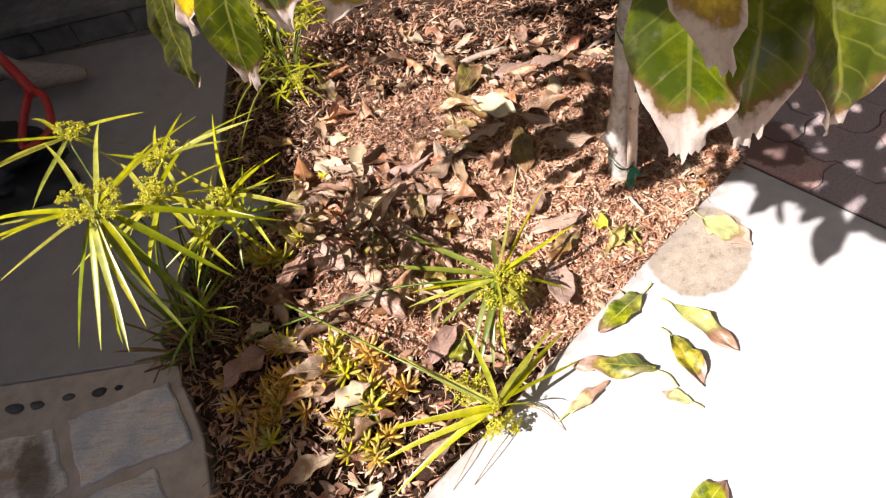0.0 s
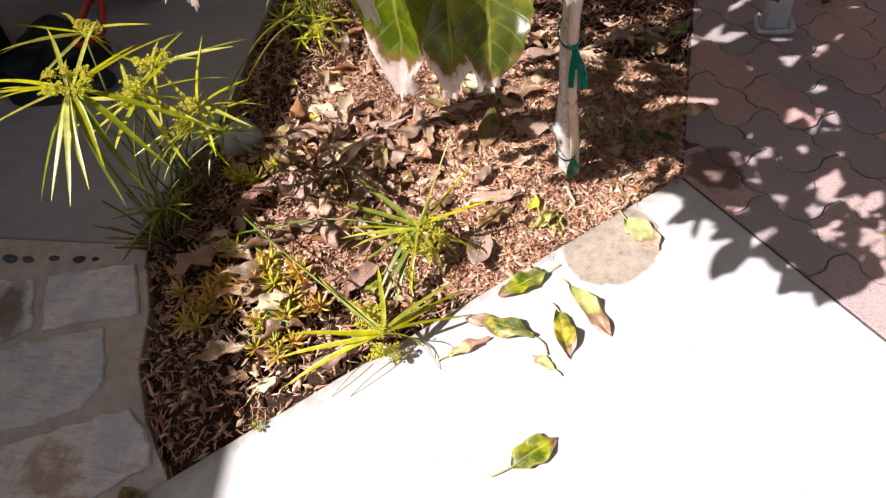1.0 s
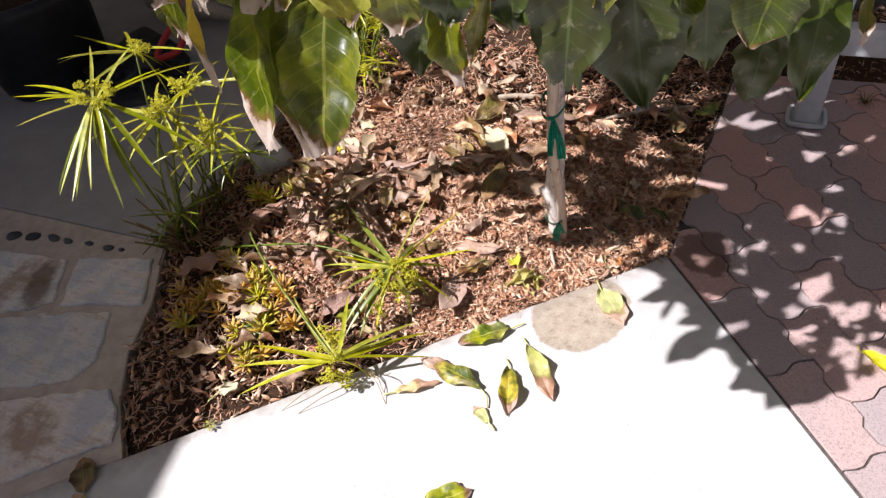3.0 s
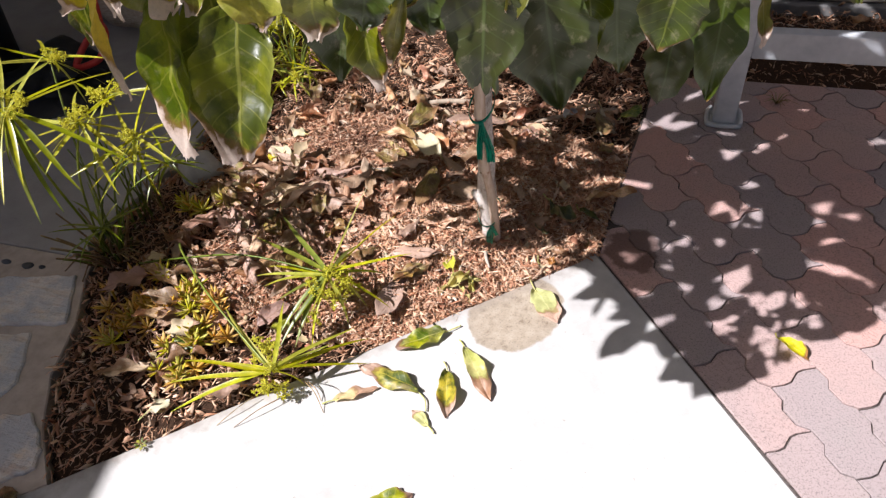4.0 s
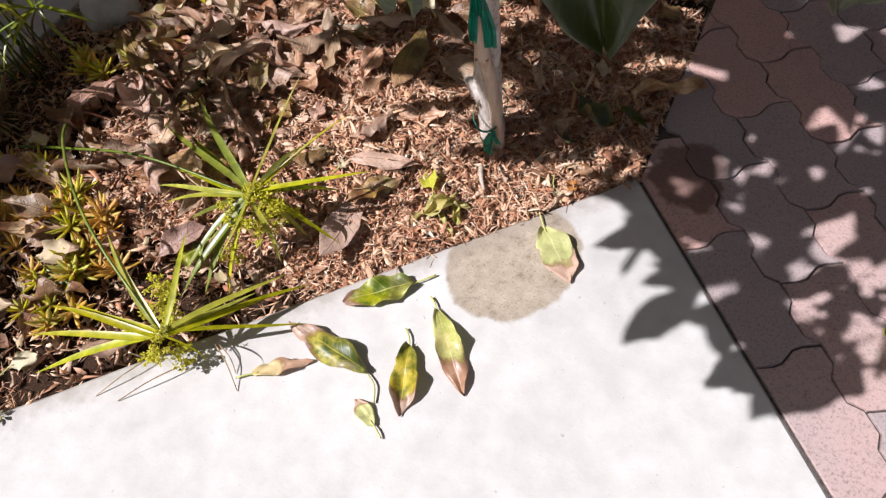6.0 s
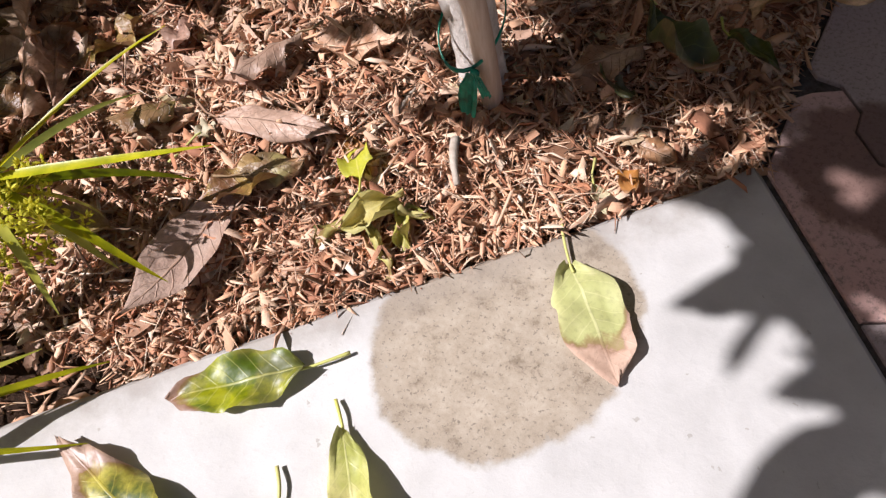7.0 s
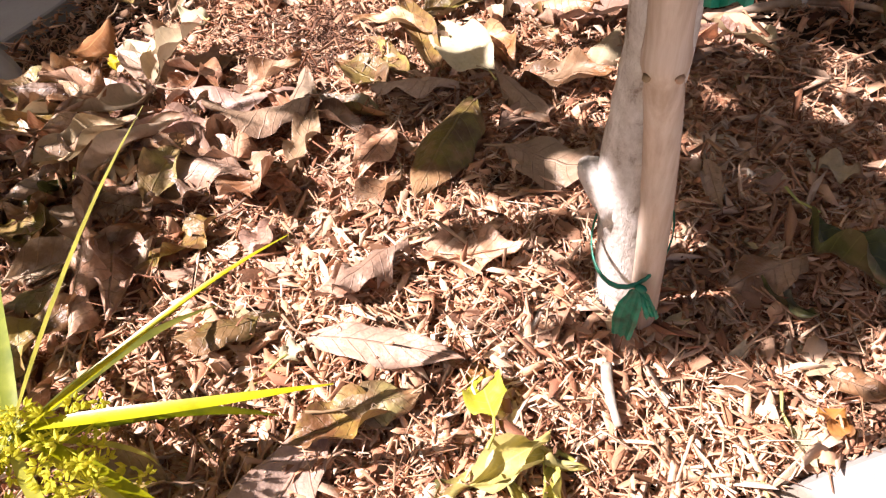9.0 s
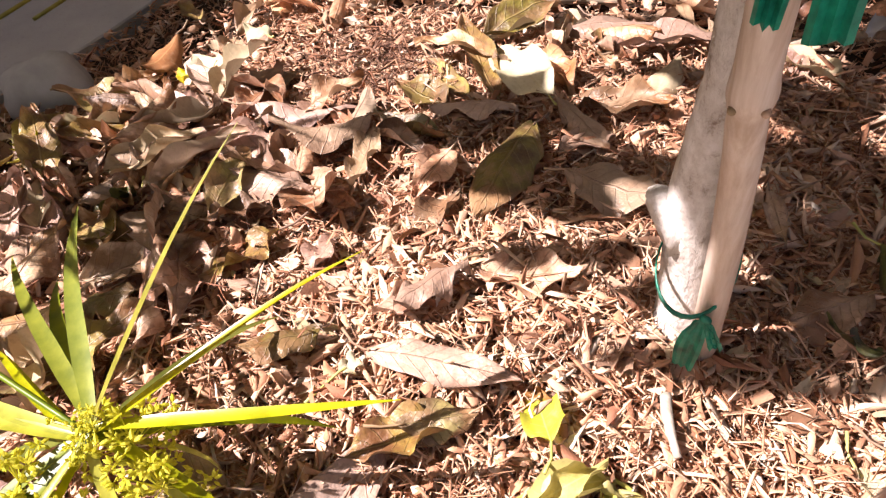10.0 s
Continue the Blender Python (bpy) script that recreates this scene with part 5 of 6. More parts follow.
def sedges():
    tall = empty("umbrella_sedge", pose(-0.557, 1.030, 0.0), "tall umbrella sedge with drooping leaf rays and yellow flowers", "sedge plant", "sedges in the bed")
    foot = Vector((-0.557, 1.030, -0.01))
    r0 = random.Random(17)
    # place of the head, its tilt and turn, number of bracts, bracts, flowers, size, how the bracts rise
    heads = [((-0.587, 1.186, 0.512), 16, 150, 11, BRACTS[:3], BLOOMS[1], 0.95, (-40, 20)),
             ((-0.398, 1.118, 0.463), 12, -60, 10, BRACTS[:2], BLOOMS[0], 1.05, (-30, 30)), ((-0.372, 1.000, 0.476), 10, 20, 10, BRACTS[:3], BLOOMS[0], 1.05, (-35, 18)),
             ((-0.266, 1.028, 0.426), 16, -40, 12, BRACTS[:2], BLOOMS[1], 0.9, (-30, 20)), ((-0.350, 1.090, 0.330), 22, -40, 11, BRACTS[:3], BLOOMS[1], 0.85, (-30, 30)),
             ((-0.330, 1.150, 0.260), 18, 30, 11, BRACTS_DEEP, None, 0.8, (-25, 35)),
             ((-0.450, 0.975, 0.170), 12, 30, 13, BRACTS_DEEP, None, 0.75, (-5, 65))]
    # the head that leans out over the patio: its rays, nearly straight, spread and hang
    q = Vector((-0.366, 0.863, 0.594))
    sedge_stem(tall, [foot, (-0.50, 0.955, 0.34), q], 0.0034)
    for tip, w, deep in (((-0.376, 0.689, 0.495), 0.010, 0), ((-0.326, 0.676, 0.500), 0.011, 0), ((-0.350, 0.704, 0.480), 0.011, 0), ((-0.307, 0.710, 0.504), 0.010, 0), ((-0.290, 0.762, 0.511), 0.009, 0),
                         ((-0.522, 0.813, 0.633), 0.009, 0), ((-0.555, 0.865, 0.623), 0.010, 0), ((-0.486, 0.762, 0.600), 0.008, 0), ((-0.539, 0.855, 0.593), 0.007, 0), ((-0.565, 0.896, 0.585), 0.007, 0),
                         ((-0.450, 0.973, 0.660), 0.008, 0), ((-0.437, 0.965, 0.604), 0.008, 0), ((-0.389, 1.036, 0.639), 0.009, 0), ((-0.308, 0.998, 0.607), 0.009, 0), ((-0.266, 1.079, 0.583), 0.009, 0),
                         ((-0.113, 0.873, 0.513), 0.012, 1), ((-0.182, 0.791, 0.493), 0.012, 1), ((-0.278, 0.731, 0.436), 0.011, 1), ((-0.253, 0.775, 0.432), 0.011, 1), ((-0.386, 0.808, 0.488), 0.008, 1), ((-0.463, 0.731, 0.449), 0.009, 1)):
        one_bract(tall, q, tip, w, 0.012, SEDGE_DEEP if deep else None)
    for k in range(9):
        a = 0.7 * k
        ob = part("flower_head", BLOOMS[1], tall, "clustered tiny yellow-green flowers")
        ob.matrix_basis = tall.matrix_world.inverted() @ pose(q.x + 0.036 * math.cos(a), q.y + 0.030 * math.sin(a), q.z + 0.012 + 0.008 * math.sin(3 * a), 30 * math.sin(a), 30 * math.cos(a), 50 * k) @ Matrix.Diagonal((0.62, 0.62, 0.62, 1))
    for k, (p, tilt, spin, n, blades, bloom, sc, rise) in enumerate(heads):
        q = Vector(p)
        a = foot + Vector((0.03 * math.cos(k * 2.4), 0.03 * math.sin(k * 2.4), 0))
        sedge_stem(tall, [a, a.lerp(q, 0.45) + Vector((0, 0, 0.08)), q - Vector((0, 0, 0.002))], 0.0028)
        sedge_head(tall, q, tilt, spin, n, blades, bloom, sc, rise, 40 + k)
        if bloom is not None:
            for j in range(2 if k in (1, 2) else 1):
                ob = part("flower_head", BLOOMS[(k + j) % 2], tall)
                ob.matrix_basis = tall.matrix_world.inverted() @ pose(q.x + 0.03 * math.cos(2.1 * j + k), q.y + 0.03 * math.sin(2.1 * j + k), q.z + 0.006, 25 * j, 20, 70 * j) @ Matrix.Diagonal((0.7, 0.7, 0.7, 1))
    # stiff brown sheaths and cut stems crowd the foot, and a second clump of stems stands behind
    for k in range(34):
        t = k * 2.39996
        d = 0.055 * math.sqrt(k / 34)
        a = foot + Vector((d * math.cos(t), d * math.sin(t), 0))
        l = r0.uniform(0.05, 0.15)
        q = a + Vector((0.55 * l * math.cos(t) - 0.15 * l, 0.55 * l * math.sin(t) - 0.1 * l, 0.85 * l))
        sedge_stem(tall, [a, a.lerp(q, 0.5) + Vector((0, 0, 0.008)), q], r0.uniform(0.0022, 0.0042), (SEDGE_DRY, SEDGE_DRY, SEDGE_STEM)[k % 3], "sheath")
    for k in range(16):
        a = Vector((-0.555 + r0.uniform(-0.04, 0.05), 1.19 + r0.uniform(-0.05, 0.05), -0.01))
        q = a + Vector((r0.uniform(-0.05, 0.14), r0.uniform(-0.07, 0.05), r0.uniform(0.12, 0.34)))
        sedge_stem(tall, [a, a.lerp(q, 0.5) + Vector((-0.01, 0, 0.02)), q], r0.uniform(0.002, 0.003), (SEDGE_STEM, SEDGE_DEEP, SEDGE_DRY)[k % 3])
    dry_sheaths(tall, 24, 0.10, 5)

    flop = empty("umbrella_sedge", pose(-0.33, 1.06, 0.0), "flopped umbrella sedge with two heads resting on the mulch", "sedge plant", "sedges in the bed")
    h = Vector((0.168, 0.975, 0.134))
    sedge_stem(flop, [(-0.42, 0.99, 0.03), (-0.25, 0.985, 0.09), (-0.05, 0.985, 0.14), h], 0.0026)
    sedge_head(flop, h, 10, 40, 3, BRACTS, BLOOMS[0], 0.6, (-50, 0), 71)
    for tip, w in (((-0.02, 1.13, 0.16), 0.013), ((0.290, 1.120, 0.215), 0.006), ((0.338, 1.073, 0.155), 0.009), ((0.243, 1.092, 0.309), 0.005), ((0.171, 1.149, 0.083), 0.011), ((0.268, 1.092, 0.050), 0.011), ((0.011, 0.934, 0.05), 0.011), ((-0.085, 1.085, 0.12), 0.012), ((-0.045, 1.090, 0.10), 0.013), ((0.015, 0.93, 0.12), 0.009), ((0.315, 0.985, 0.06), 0.009), ((-0.03, 1.005, 0.10), 0.009),
                   ((0.109, 0.799, 0.07), 0.013), ((0.132, 0.815, 0.06), 0.013), ((0.09, 0.83, 0.08), 0.011), ((0.263, 0.98, 0.05), 0.010), ((0.235, 0.91, 0.05), 0.009), ((0.165, 0.83, 0.04), 0.007), ((-0.02, 0.955, 0.12), 0.010)):
        one_bract(flop, h, tip, w, 0.015, SEDGE_DEEP if w > 0.0105 else None)
    b = Vector((0.140, 0.722, 0.090))
    sedge_stem(flop, [(-0.342, 1.076, 0.05), (-0.24, 0.98, 0.11), (-0.06, 0.84, 0.14), b], 0.0028)
    sedge_head(flop, b, -8, 10, 2, BRACTS, BLOOMS[0], 0.5, (-14, 10), 72)
    for tip, w in (((-0.075, 0.705, 0.09), 0.011), ((-0.090, 0.655, 0.07), 0.012), ((-0.070, 0.612, 0.04), 0.013), ((0.259, 0.886, 0.085), 0.010), ((0.285, 0.900, 0.03), 0.011), ((-0.03, 0.835, 0.13), 0.014),
                   ((0.219, 0.850, 0.06), 0.008), ((-0.06, 0.73, 0.07), 0.009), ((0.31, 0.84, 0.03), 0.007), ((0.10, 0.88, 0.13), 0.011)):
        one_bract(flop, b, tip, w, 0.012)
    for k, (x, y, z) in enumerate(((0.19, 0.985, 0.12), (0.14, 0.935, 0.12), (0.175, 0.93, 0.10), (0.20, 0.95, 0.08), (0.215, 0.975, 0.10), (0.155, 0.90, 0.07), (0.13, 0.705, 0.06), (0.150, 0.715, 0.040), (0.09, 0.775, 0.07), (0.12, 0.76, 0.06), (0.06, 0.80, 0.06))):
        ob = part("flower_head", BLOOMS[k % 2], flop)
        ob.matrix_basis = flop.matrix_world.inverted() @ pose(x, y, z, 20 * k, 15, 60 * k)

    # thin dead fibres that trail over the slab
    for p, q, lift in (((0.09, 0.69), (0.035, 0.615), 0.006), ((0.15, 0.70), (0.075, 0.62), 0.008), ((0.179, 0.758), (0.252, 0.700), 0.010), ((0.193, 0.755), (0.235, 0.725), 0.004)):
        a, c = Vector((*p, 0.02)), Vector((*q, 0.0015))
        sedge_stem(flop, [a, a.lerp(c, 0.5) + Vector((0.004, 0.003, lift)), c], 0.0010, SEDGE_DRY, "dry_sheath")

    rear = empty("umbrella_sedge", pose(-0.39, 1.93, 0.0), "leafy umbrella sedge at the back of the bed", "sedge plant", "sedges in the bed")
    r0 = random.Random(14)
    for k in range(20):
        a, q = r0.uniform(0, 6.283), r0.uniform(0.03, 0.17)
        p = Vector((-0.39 + q * math.cos(a), 1.94 + 0.8 * q * math.sin(a), r0.uniform(0.06, 0.32)))
        sedge_stem(rear, [(-0.39, 1.93, -0.01), (-0.39 + 0.4 * q * math.cos(a), 1.935, 0.6 * p.z), p])
        sedge_head(rear, p, r0.uniform(0, 30), r0.uniform(0, 360), 10, BRACTS_SHORT, BLOOMS[1] if k % 3 == 0 else None, 1.0, (-30, 30), 80 + k)
    sedge_stem(rear, [(-0.39, 1.97, 0.0), (-0.42, 1.89, 0.13), (-0.475, 1.70, 0.17), (-0.50, 1.375, 0.14)], 0.0036, SEDGE)
    sedge_stem(rear, [(-0.38, 1.96, 0.0), (-0.40, 1.88, 0.12), (-0.44, 1.70, 0.16), (-0.47, 1.42, 0.13)], 0.0034, SEDGE)
    sedge_stem(rear, [(-0.42, 1.99, 0.0), (-0.36, 2.10, 0.30), (-0.30, 2.20, 0.45)], 0.003)


sedges()


# ---- succulents ----
def succulent_leaf(length, width, material, seed):
    """A pointed fleshy leaf along +x."""
    l = length
    v, f = tube([(0, 0, 0), (0.3 * l, 0, 0.01 * l), (0.6 * l, 0, 0.05 * l), (0.85 * l, 0, 0.12 * l), (l, 0, 0.2 * l)], [0.25 * width, 0.45 * width, 0.5 * width, 0.3 * width, 0.02 * width], 6, False)
    v = [(p.x, p.y, 0.55 * (p.z - 0.1 * p.x) + 0.1 * p.x) for p in v]
    return mesh("leaf", v, f, material, smooth=True)


def succulents():
    green = [succulent_leaf(0.031, 0.0060, SEDUM_A, 0), succulent_leaf(0.024, 0.0055, SEDUM_A, 1)]
    warm_leaf = [succulent_leaf(0.031, 0.0060, SEDUM_B, 2), succulent_leaf(0.024, 0.0054, SEDUM_B, 3)]
    r0 = random.Random(21)
    for cx, cy, rx, ry, n, mix in ((-0.14, 0.79, 0.11, 0.12, 23, 0.5), (-0.34, 0.85, 0.11, 0.12, 20, 0.4), (-0.37, 1.23, 0.08, 0.05, 9, 0.7), (-0.18, 0.92, 0.06, 0.05, 7, 0.8)):
        for _ in range(n):
            a, q = r0.uniform(0, 6.283), math.sqrt(r0.random())
            x, y = cx + rx * q * math.cos(a), cy + ry * q * math.sin(a)
            warm = r0.random() > mix
            sc = r0.uniform(0.9, 1.5)
            m = pose(x, y, bed_height(x, y) + 0.014 + r0.uniform(0, 0.014), r0.uniform(-22, 22), r0.uniform(-22, 22), r0.uniform(0, 360)) @ Matrix.Diagonal((sc, sc, sc, 1))
            thing = empty("succulent", m, "orange-tinged starry succulent rosette on the mulch" if warm else "yellow-green starry succulent rosette on the mulch", "succulent", "succulents in the bed")
            count = r0.randrange(12, 18)
            for k in range(count):
                leaf = part("leaf", (warm_leaf if warm or (k < 3 and r0.random() < 0.4) else green)[k % 2], thing)
                leaf.matrix_basis = pose(0, 0, 0.006 * k / count, 0, -(0 + 50 * k / count + r0.uniform(-6, 6)), 137.5 * k + r0.uniform(-12, 12))
            stem = part("stem", SUCC_STEM, thing)
            stem.matrix_basis = pose(0, 0, 0)


SUCC_STEM = mesh("stem", *tube([(0, 0, -0.03), (0, 0, 0.008)], [0.0028, 0.003], 6), SEDUM_B)
succulents()


# ---- fallen leaves ----
slab_leaf(0.623, 1.140, -51, 0.114, 0.063, "slab_pale", "pale green leaf with a pink dry tip on the stained slab", 0.066, -14, 0.2, 0.2, 0.08, 0.002, 1)
slab_leaf(0.448, 0.966, -144, 0.122, 0.054, "slab", "mottled yellow-green leaf lying by the bed's edge on the slab", 0.040, 7, 0.3, 0.2, 0.12, 0.003, 2)
slab_leaf(0.503, 0.933, -53, 0.153, 0.047, "slab_half", "yellow-green leaf with painted pale sheen and a brown withered end on the slab", 0.026, 6, 0.75, 0.35, 0.25, 0.004, 3)
slab_leaf(0.484, 0.860, -75, 0.116, 0.051, "slab_brown", "folded dark green leaf with a brown tip on the slab", 0.031, 19, 0.9, 0.25, -0.3, 0.004, 4)
slab_leaf(0.437, 0.795, 167, 0.161, 0.050, "slab_brown", "long arched green leaf with a brown end on the slab", 0.051, -40, -0.8, 0.3, 0.3, 0.004, 5)
slab_leaf(0.263, 0.732, 32, 0.099, 0.028, "slab_dry", "dry tan leaf curled on the sunlit slab", 0.026, 1, 0.9, 0.2, 0.3, 0.003, 6)
slab_leaf(0.482, 0.722, 148, 0.053, 0.027, "slab_pale", "small pale leaf lying on the slab", 0.023, -6, 0.5, 0.2, 0.2, 0.002, 7)
slab_leaf(0.421, 0.508, 41, 0.103, 0.056, "slab", "broad dark green leaf alone on the slab", 0.042, -10, 0.3, 0.25, 0.1, 0.001, 8)
slab_leaf(-0.270, 0.316, 134, 0.087, 0.058, "olive", "dark olive-brown leaf with a yellow base on the shaded slab", 0.021, 3, 0.5, 0.3, 0.1, 0.002, 9)
slab_leaf(-0.238, 0.298, -146, 0.065, 0.044, "curl", "small curled brown leaf on the shaded slab", 0.018, -7, 1.1, 0.5, 0.4, 0.003, 10)


def leaf_on_pavers():
    me = leaf_mesh("fallen_leaf", 0.072, 0.045, LEAF["yellow"], 1.0, 0.6, 0.5, 0.004, 91, stalk=0.012)
    ob = part("fallen_leaf", me)
    ob.matrix_world = pose(1.166, 1.107, 0.002, 0, 0, -36)
    tagged(ob, "bright yellow leaf with an orange end on the pavers", "leaf")


leaf_on_pavers()
bed_leaf(0.262, 1.493, -90, 0.152, 0.068, "olive", 0.5)
bed_leaf(0.264, 1.550, 139, 0.157, 0.066, "cream", 0.2)
bed_leaf(0.194, 1.541, 129, 0.185, 0.047, "olive", 0.7)
bed_leaf(0.158, 1.536, 147, 0.143, 0.047, "olive", 0.7)
bed_leaf(0.230, 1.519, -162, 0.103, 0.044, "pink", 1.5)
bed_leaf(0.140, 1.510, 161, 0.091, 0.056, "olive", 0.6)
bed_leaf(0.064, 1.466, -16, 0.124, 0.047, "olive", 1.0)
bed_leaf(0.118, 1.332, 106, 0.101, 0.035, "pink", 0.8)
bed_leaf(0.232, 1.364, -107, 0.082, 0.034, "curl", 1.4)
bed_leaf(0.189, 1.428, -92, 0.081, 0.041, "dry", 0.7)
bed_leaf(0.087, 1.422, -138, 0.115, 0.055, "pink", 1.2)
bed_leaf(-0.017, 1.381, -135, 0.105, 0.065, "pink", 0.8)
bed_leaf(0.082, 1.340, -165, 0.126, 0.044, "pink", 0.9)
bed_leaf(-0.078, 1.419, 166, 0.156, 0.048, "pink", 0.5)
bed_leaf(-0.002, 1.444, -137, 0.061, 0.038, "pink", 0.6)
bed_leaf(-0.026, 1.269, -120, 0.073, 0.046, "dry", 1.0)
bed_leaf(0.039, 1.278, -125, 0.065, 0.040, "dry", 0.9)
bed_leaf(0.141, 1.260, -79, 0.048, 0.037, "pink", 0.6)
bed_leaf(0.011, 1.149, -166, 0.056, 0.055, "pink", 0.4)
bed_leaf(0.015, 1.119, -138, 0.063, 0.039, "olive", 0.7)
bed_leaf(-0.114, 1.238, -109, 0.050, 0.050, "green", 0.5)
bed_leaf(-0.225, 1.291, -170, 0.119, 0.042, "dry", 0.9)
bed_leaf(-0.147, 1.312, -120, 0.052, 0.052, "pink", 0.7)
bed_leaf(-0.169, 1.191, -100, 0.054, 0.054, "pink", 1.0)
bed_leaf(-0.335, 1.536, -74, 0.110, 0.051, "orange", 0.9)
bed_leaf(-0.205, 1.493, 164, 0.077, 0.040, "cream", 0.6)
bed_leaf(-0.250, 1.471, -180, 0.028, 0.019, "yellow", 0.5)
bed_leaf(-0.088, 1.512, -163, 0.102, 0.043, "dry", 1.2)
bed_leaf(-0.285, 1.606, -77, 0.055, 0.036, "pink", 0.8)
bed_leaf(-0.206, 1.598, 166, 0.058, 0.034, "cream", 0.8)
bed_leaf(-0.364, 1.611, 149, 0.129, 0.039, "olive", 0.6)
bed_leaf(-0.168, 1.729, -66, 0.099, 0.036, "dry", 0.9)
bed_leaf(0.345, 1.521, -125, 0.072, 0.041, "pink", 0.7)
bed_leaf(0.327, 1.423, -14, 0.108, 0.058, "pink", 0.3)
bed_leaf(0.297, 1.260, 18, 0.098, 0.048, "dry", 0.5)
bed_leaf(0.295, 1.259, -111, 0.081, 0.036, "pink", 1.1)
bed_leaf(0.266, 1.225, -121, 0.052, 0.026, "dry", 1.0)
bed_leaf(0.247, 1.153, 9, 0.130, 0.034, "pink", 0.3)
bed_leaf(0.208, 1.148, -134, 0.067, 0.038, "olive", 0.8)
bed_leaf(0.343, 1.126, -138, 0.086, 0.041, "olive", 1.3)
bed_leaf(0.290, 1.096, -90, 0.158, 0.056, "tan", 0.5)
bed_leaf(0.302, 1.108, 34, 0.062, 0.036, "olive", 0.8)
bed_leaf(0.416, 1.143, 127, 0.048, 0.036, "yellow", 0.3)
bed_leaf(0.514, 1.475, -72, 0.081, 0.019, "pink", 1.0)
bed_leaf(0.606, 1.405, -39, 0.102, 0.064, "green", 0.6)
bed_leaf(0.687, 1.426, -24, 0.060, 0.026, "green", 0.6)
bed_leaf(0.579, 1.342, -28, 0.051, 0.020, "green", 0.9)
bed_leaf(0.614, 1.381, -137, 0.080, 0.041, "dry", 0.5)
bed_leaf(0.617, 1.222, -50, 0.029, 0.021, "cream", 0.7)
bed_leaf(0.633, 1.241, -43, 0.027, 0.024, "orange", 0.6)
bed_leaf(0.637, 1.285, -14, 0.045, 0.025, "dry", 0.6)
bed_leaf(0.208, 1.012, -162, 0.079, 0.040, "olive", 0.5)
bed_leaf(0.236, 1.129, 49, 0.022, 0.018, "cream", 0.6)
bed_leaf(0.390, 1.839, -179, 0.077, 0.048, "dry", 0.8)
bed_leaf(0.320, 1.710, 134, 0.054, 0.038, "pink", 0.8)
bed_leaf(0.384, 1.777, -145, 0.046, 0.046, "pink", 0.8)
bed_leaf(0.521, 1.703, 153, 0.059, 0.054, "dry", 0.6)
bed_leaf(0.737, 1.703, 141, 0.047, 0.047, "olive", 0.7)
bed_leaf(-0.365, 0.963, -18, 0.130, 0.041, "dry", 0.7)
bed_leaf(-0.180, 0.695, -150, 0.112, 0.048, "dry", 0.6)
bed_leaf(-0.217, 0.798, 64, 0.053, 0.053, "pink", 0.8)
bed_leaf(-0.091, 0.821, 68, 0.058, 0.058, "pink", 0.7)
bed_leaf(-0.180, 0.849, 40, 0.073, 0.045, "pink", 0.7)
bed_leaf(-0.152, 0.729, -76, 0.069, 0.036, "curl", 1.2)
bed_leaf(-0.131, 0.608, 41, 0.046, 0.032, "cream", 0.6)
bed_leaf(-0.017, 0.666, 37, 0.079, 0.047, "pink", 1.0)
bed_leaf(0.009, 0.864, 55, 0.091, 0.056, "pink", 0.7)
bed_leaf(0.079, 0.906, -119, 0.062, 0.039, "fresh", 0.5)
bed_leaf(-0.158, 0.772, -9, 0.071, 0.044, "fresh", 0.6)
bed_leaf(0.745, 1.901, 48, 0.092, 0.045, "fresh", 0.5)
bed_leaf(0.680, 1.897, -72, 0.165, 0.050, "cream", 0.8)
bed_leaf(0.680, 1.856, -65, 0.136, 0.054, "olive", 0.8)


def wilted_sprig():
    """A limp sprig of folded leaves on the mulch."""
    sprig = empty("wilted_sprig", pose(0.446, 1.112, bed_height(0.446, 1.112)), "wilted crumpled yellow-green sprig lying on the mulch", "leaf sprig")
    for k, (x0, y0, z0, x1, y1, z1, w, cup, twist, kind) in enumerate((
            (0.020, 0.030, 0.022, -0.050, -0.037, 0.016, 0.040, 1.9, 0.8, "crumple"), (0.012, 0.036, 0.030, -0.030, -0.020, 0.026, 0.030, 2.2, -0.9, "crumple"),
            (0.015, 0.030, 0.018, 0.036, -0.020, 0.010, 0.026, 1.7, 0.7, "crumple"), (-0.010, 0.0, 0.020, 0.030, -0.040, 0.012, 0.030, 2.1, -1.2, "crumple"),
            (0.040, 0.026, 0.014, -0.008, 0.010, 0.024, 0.024, 2.4, 1.3, "crumple"), (-0.025, -0.012, 0.012, -0.060, -0.042, 0.006, 0.028, 1.2, 0.5, "green"))):
        a, b = Vector((x0, y0, z0)), Vector((x1, y1, z1))
        ax = (b - a).normalized()
        up = Vector((0.3 * math.sin(k * 2.1), 0.3 * math.cos(k * 1.7), 1))
        up = (up - up.dot(ax) * ax).normalized()
        m = Matrix((ax, up.cross(ax), up)).transposed().to_4x4()
        m.translation = a
        leaf = part("leaf", leaf_mesh("leaf", (b - a).length * 1.05, w, LEAF[kind], cup, 0.7, twist, 0.008, 300 + k, rest=False, ragged=0.3, fold=0.25), sprig)
        leaf.matrix_basis = m
    v, f = tube(smooth_path([(0.045, 0.030, 0.006), (0.02, 0.03, 0.02), (0.0, 0.02, 0.026)], 4), [0.0018] * 9, 6)
    part("stem", mesh("stem", v, f, STALK, smooth=True), sprig)


wilted_sprig()


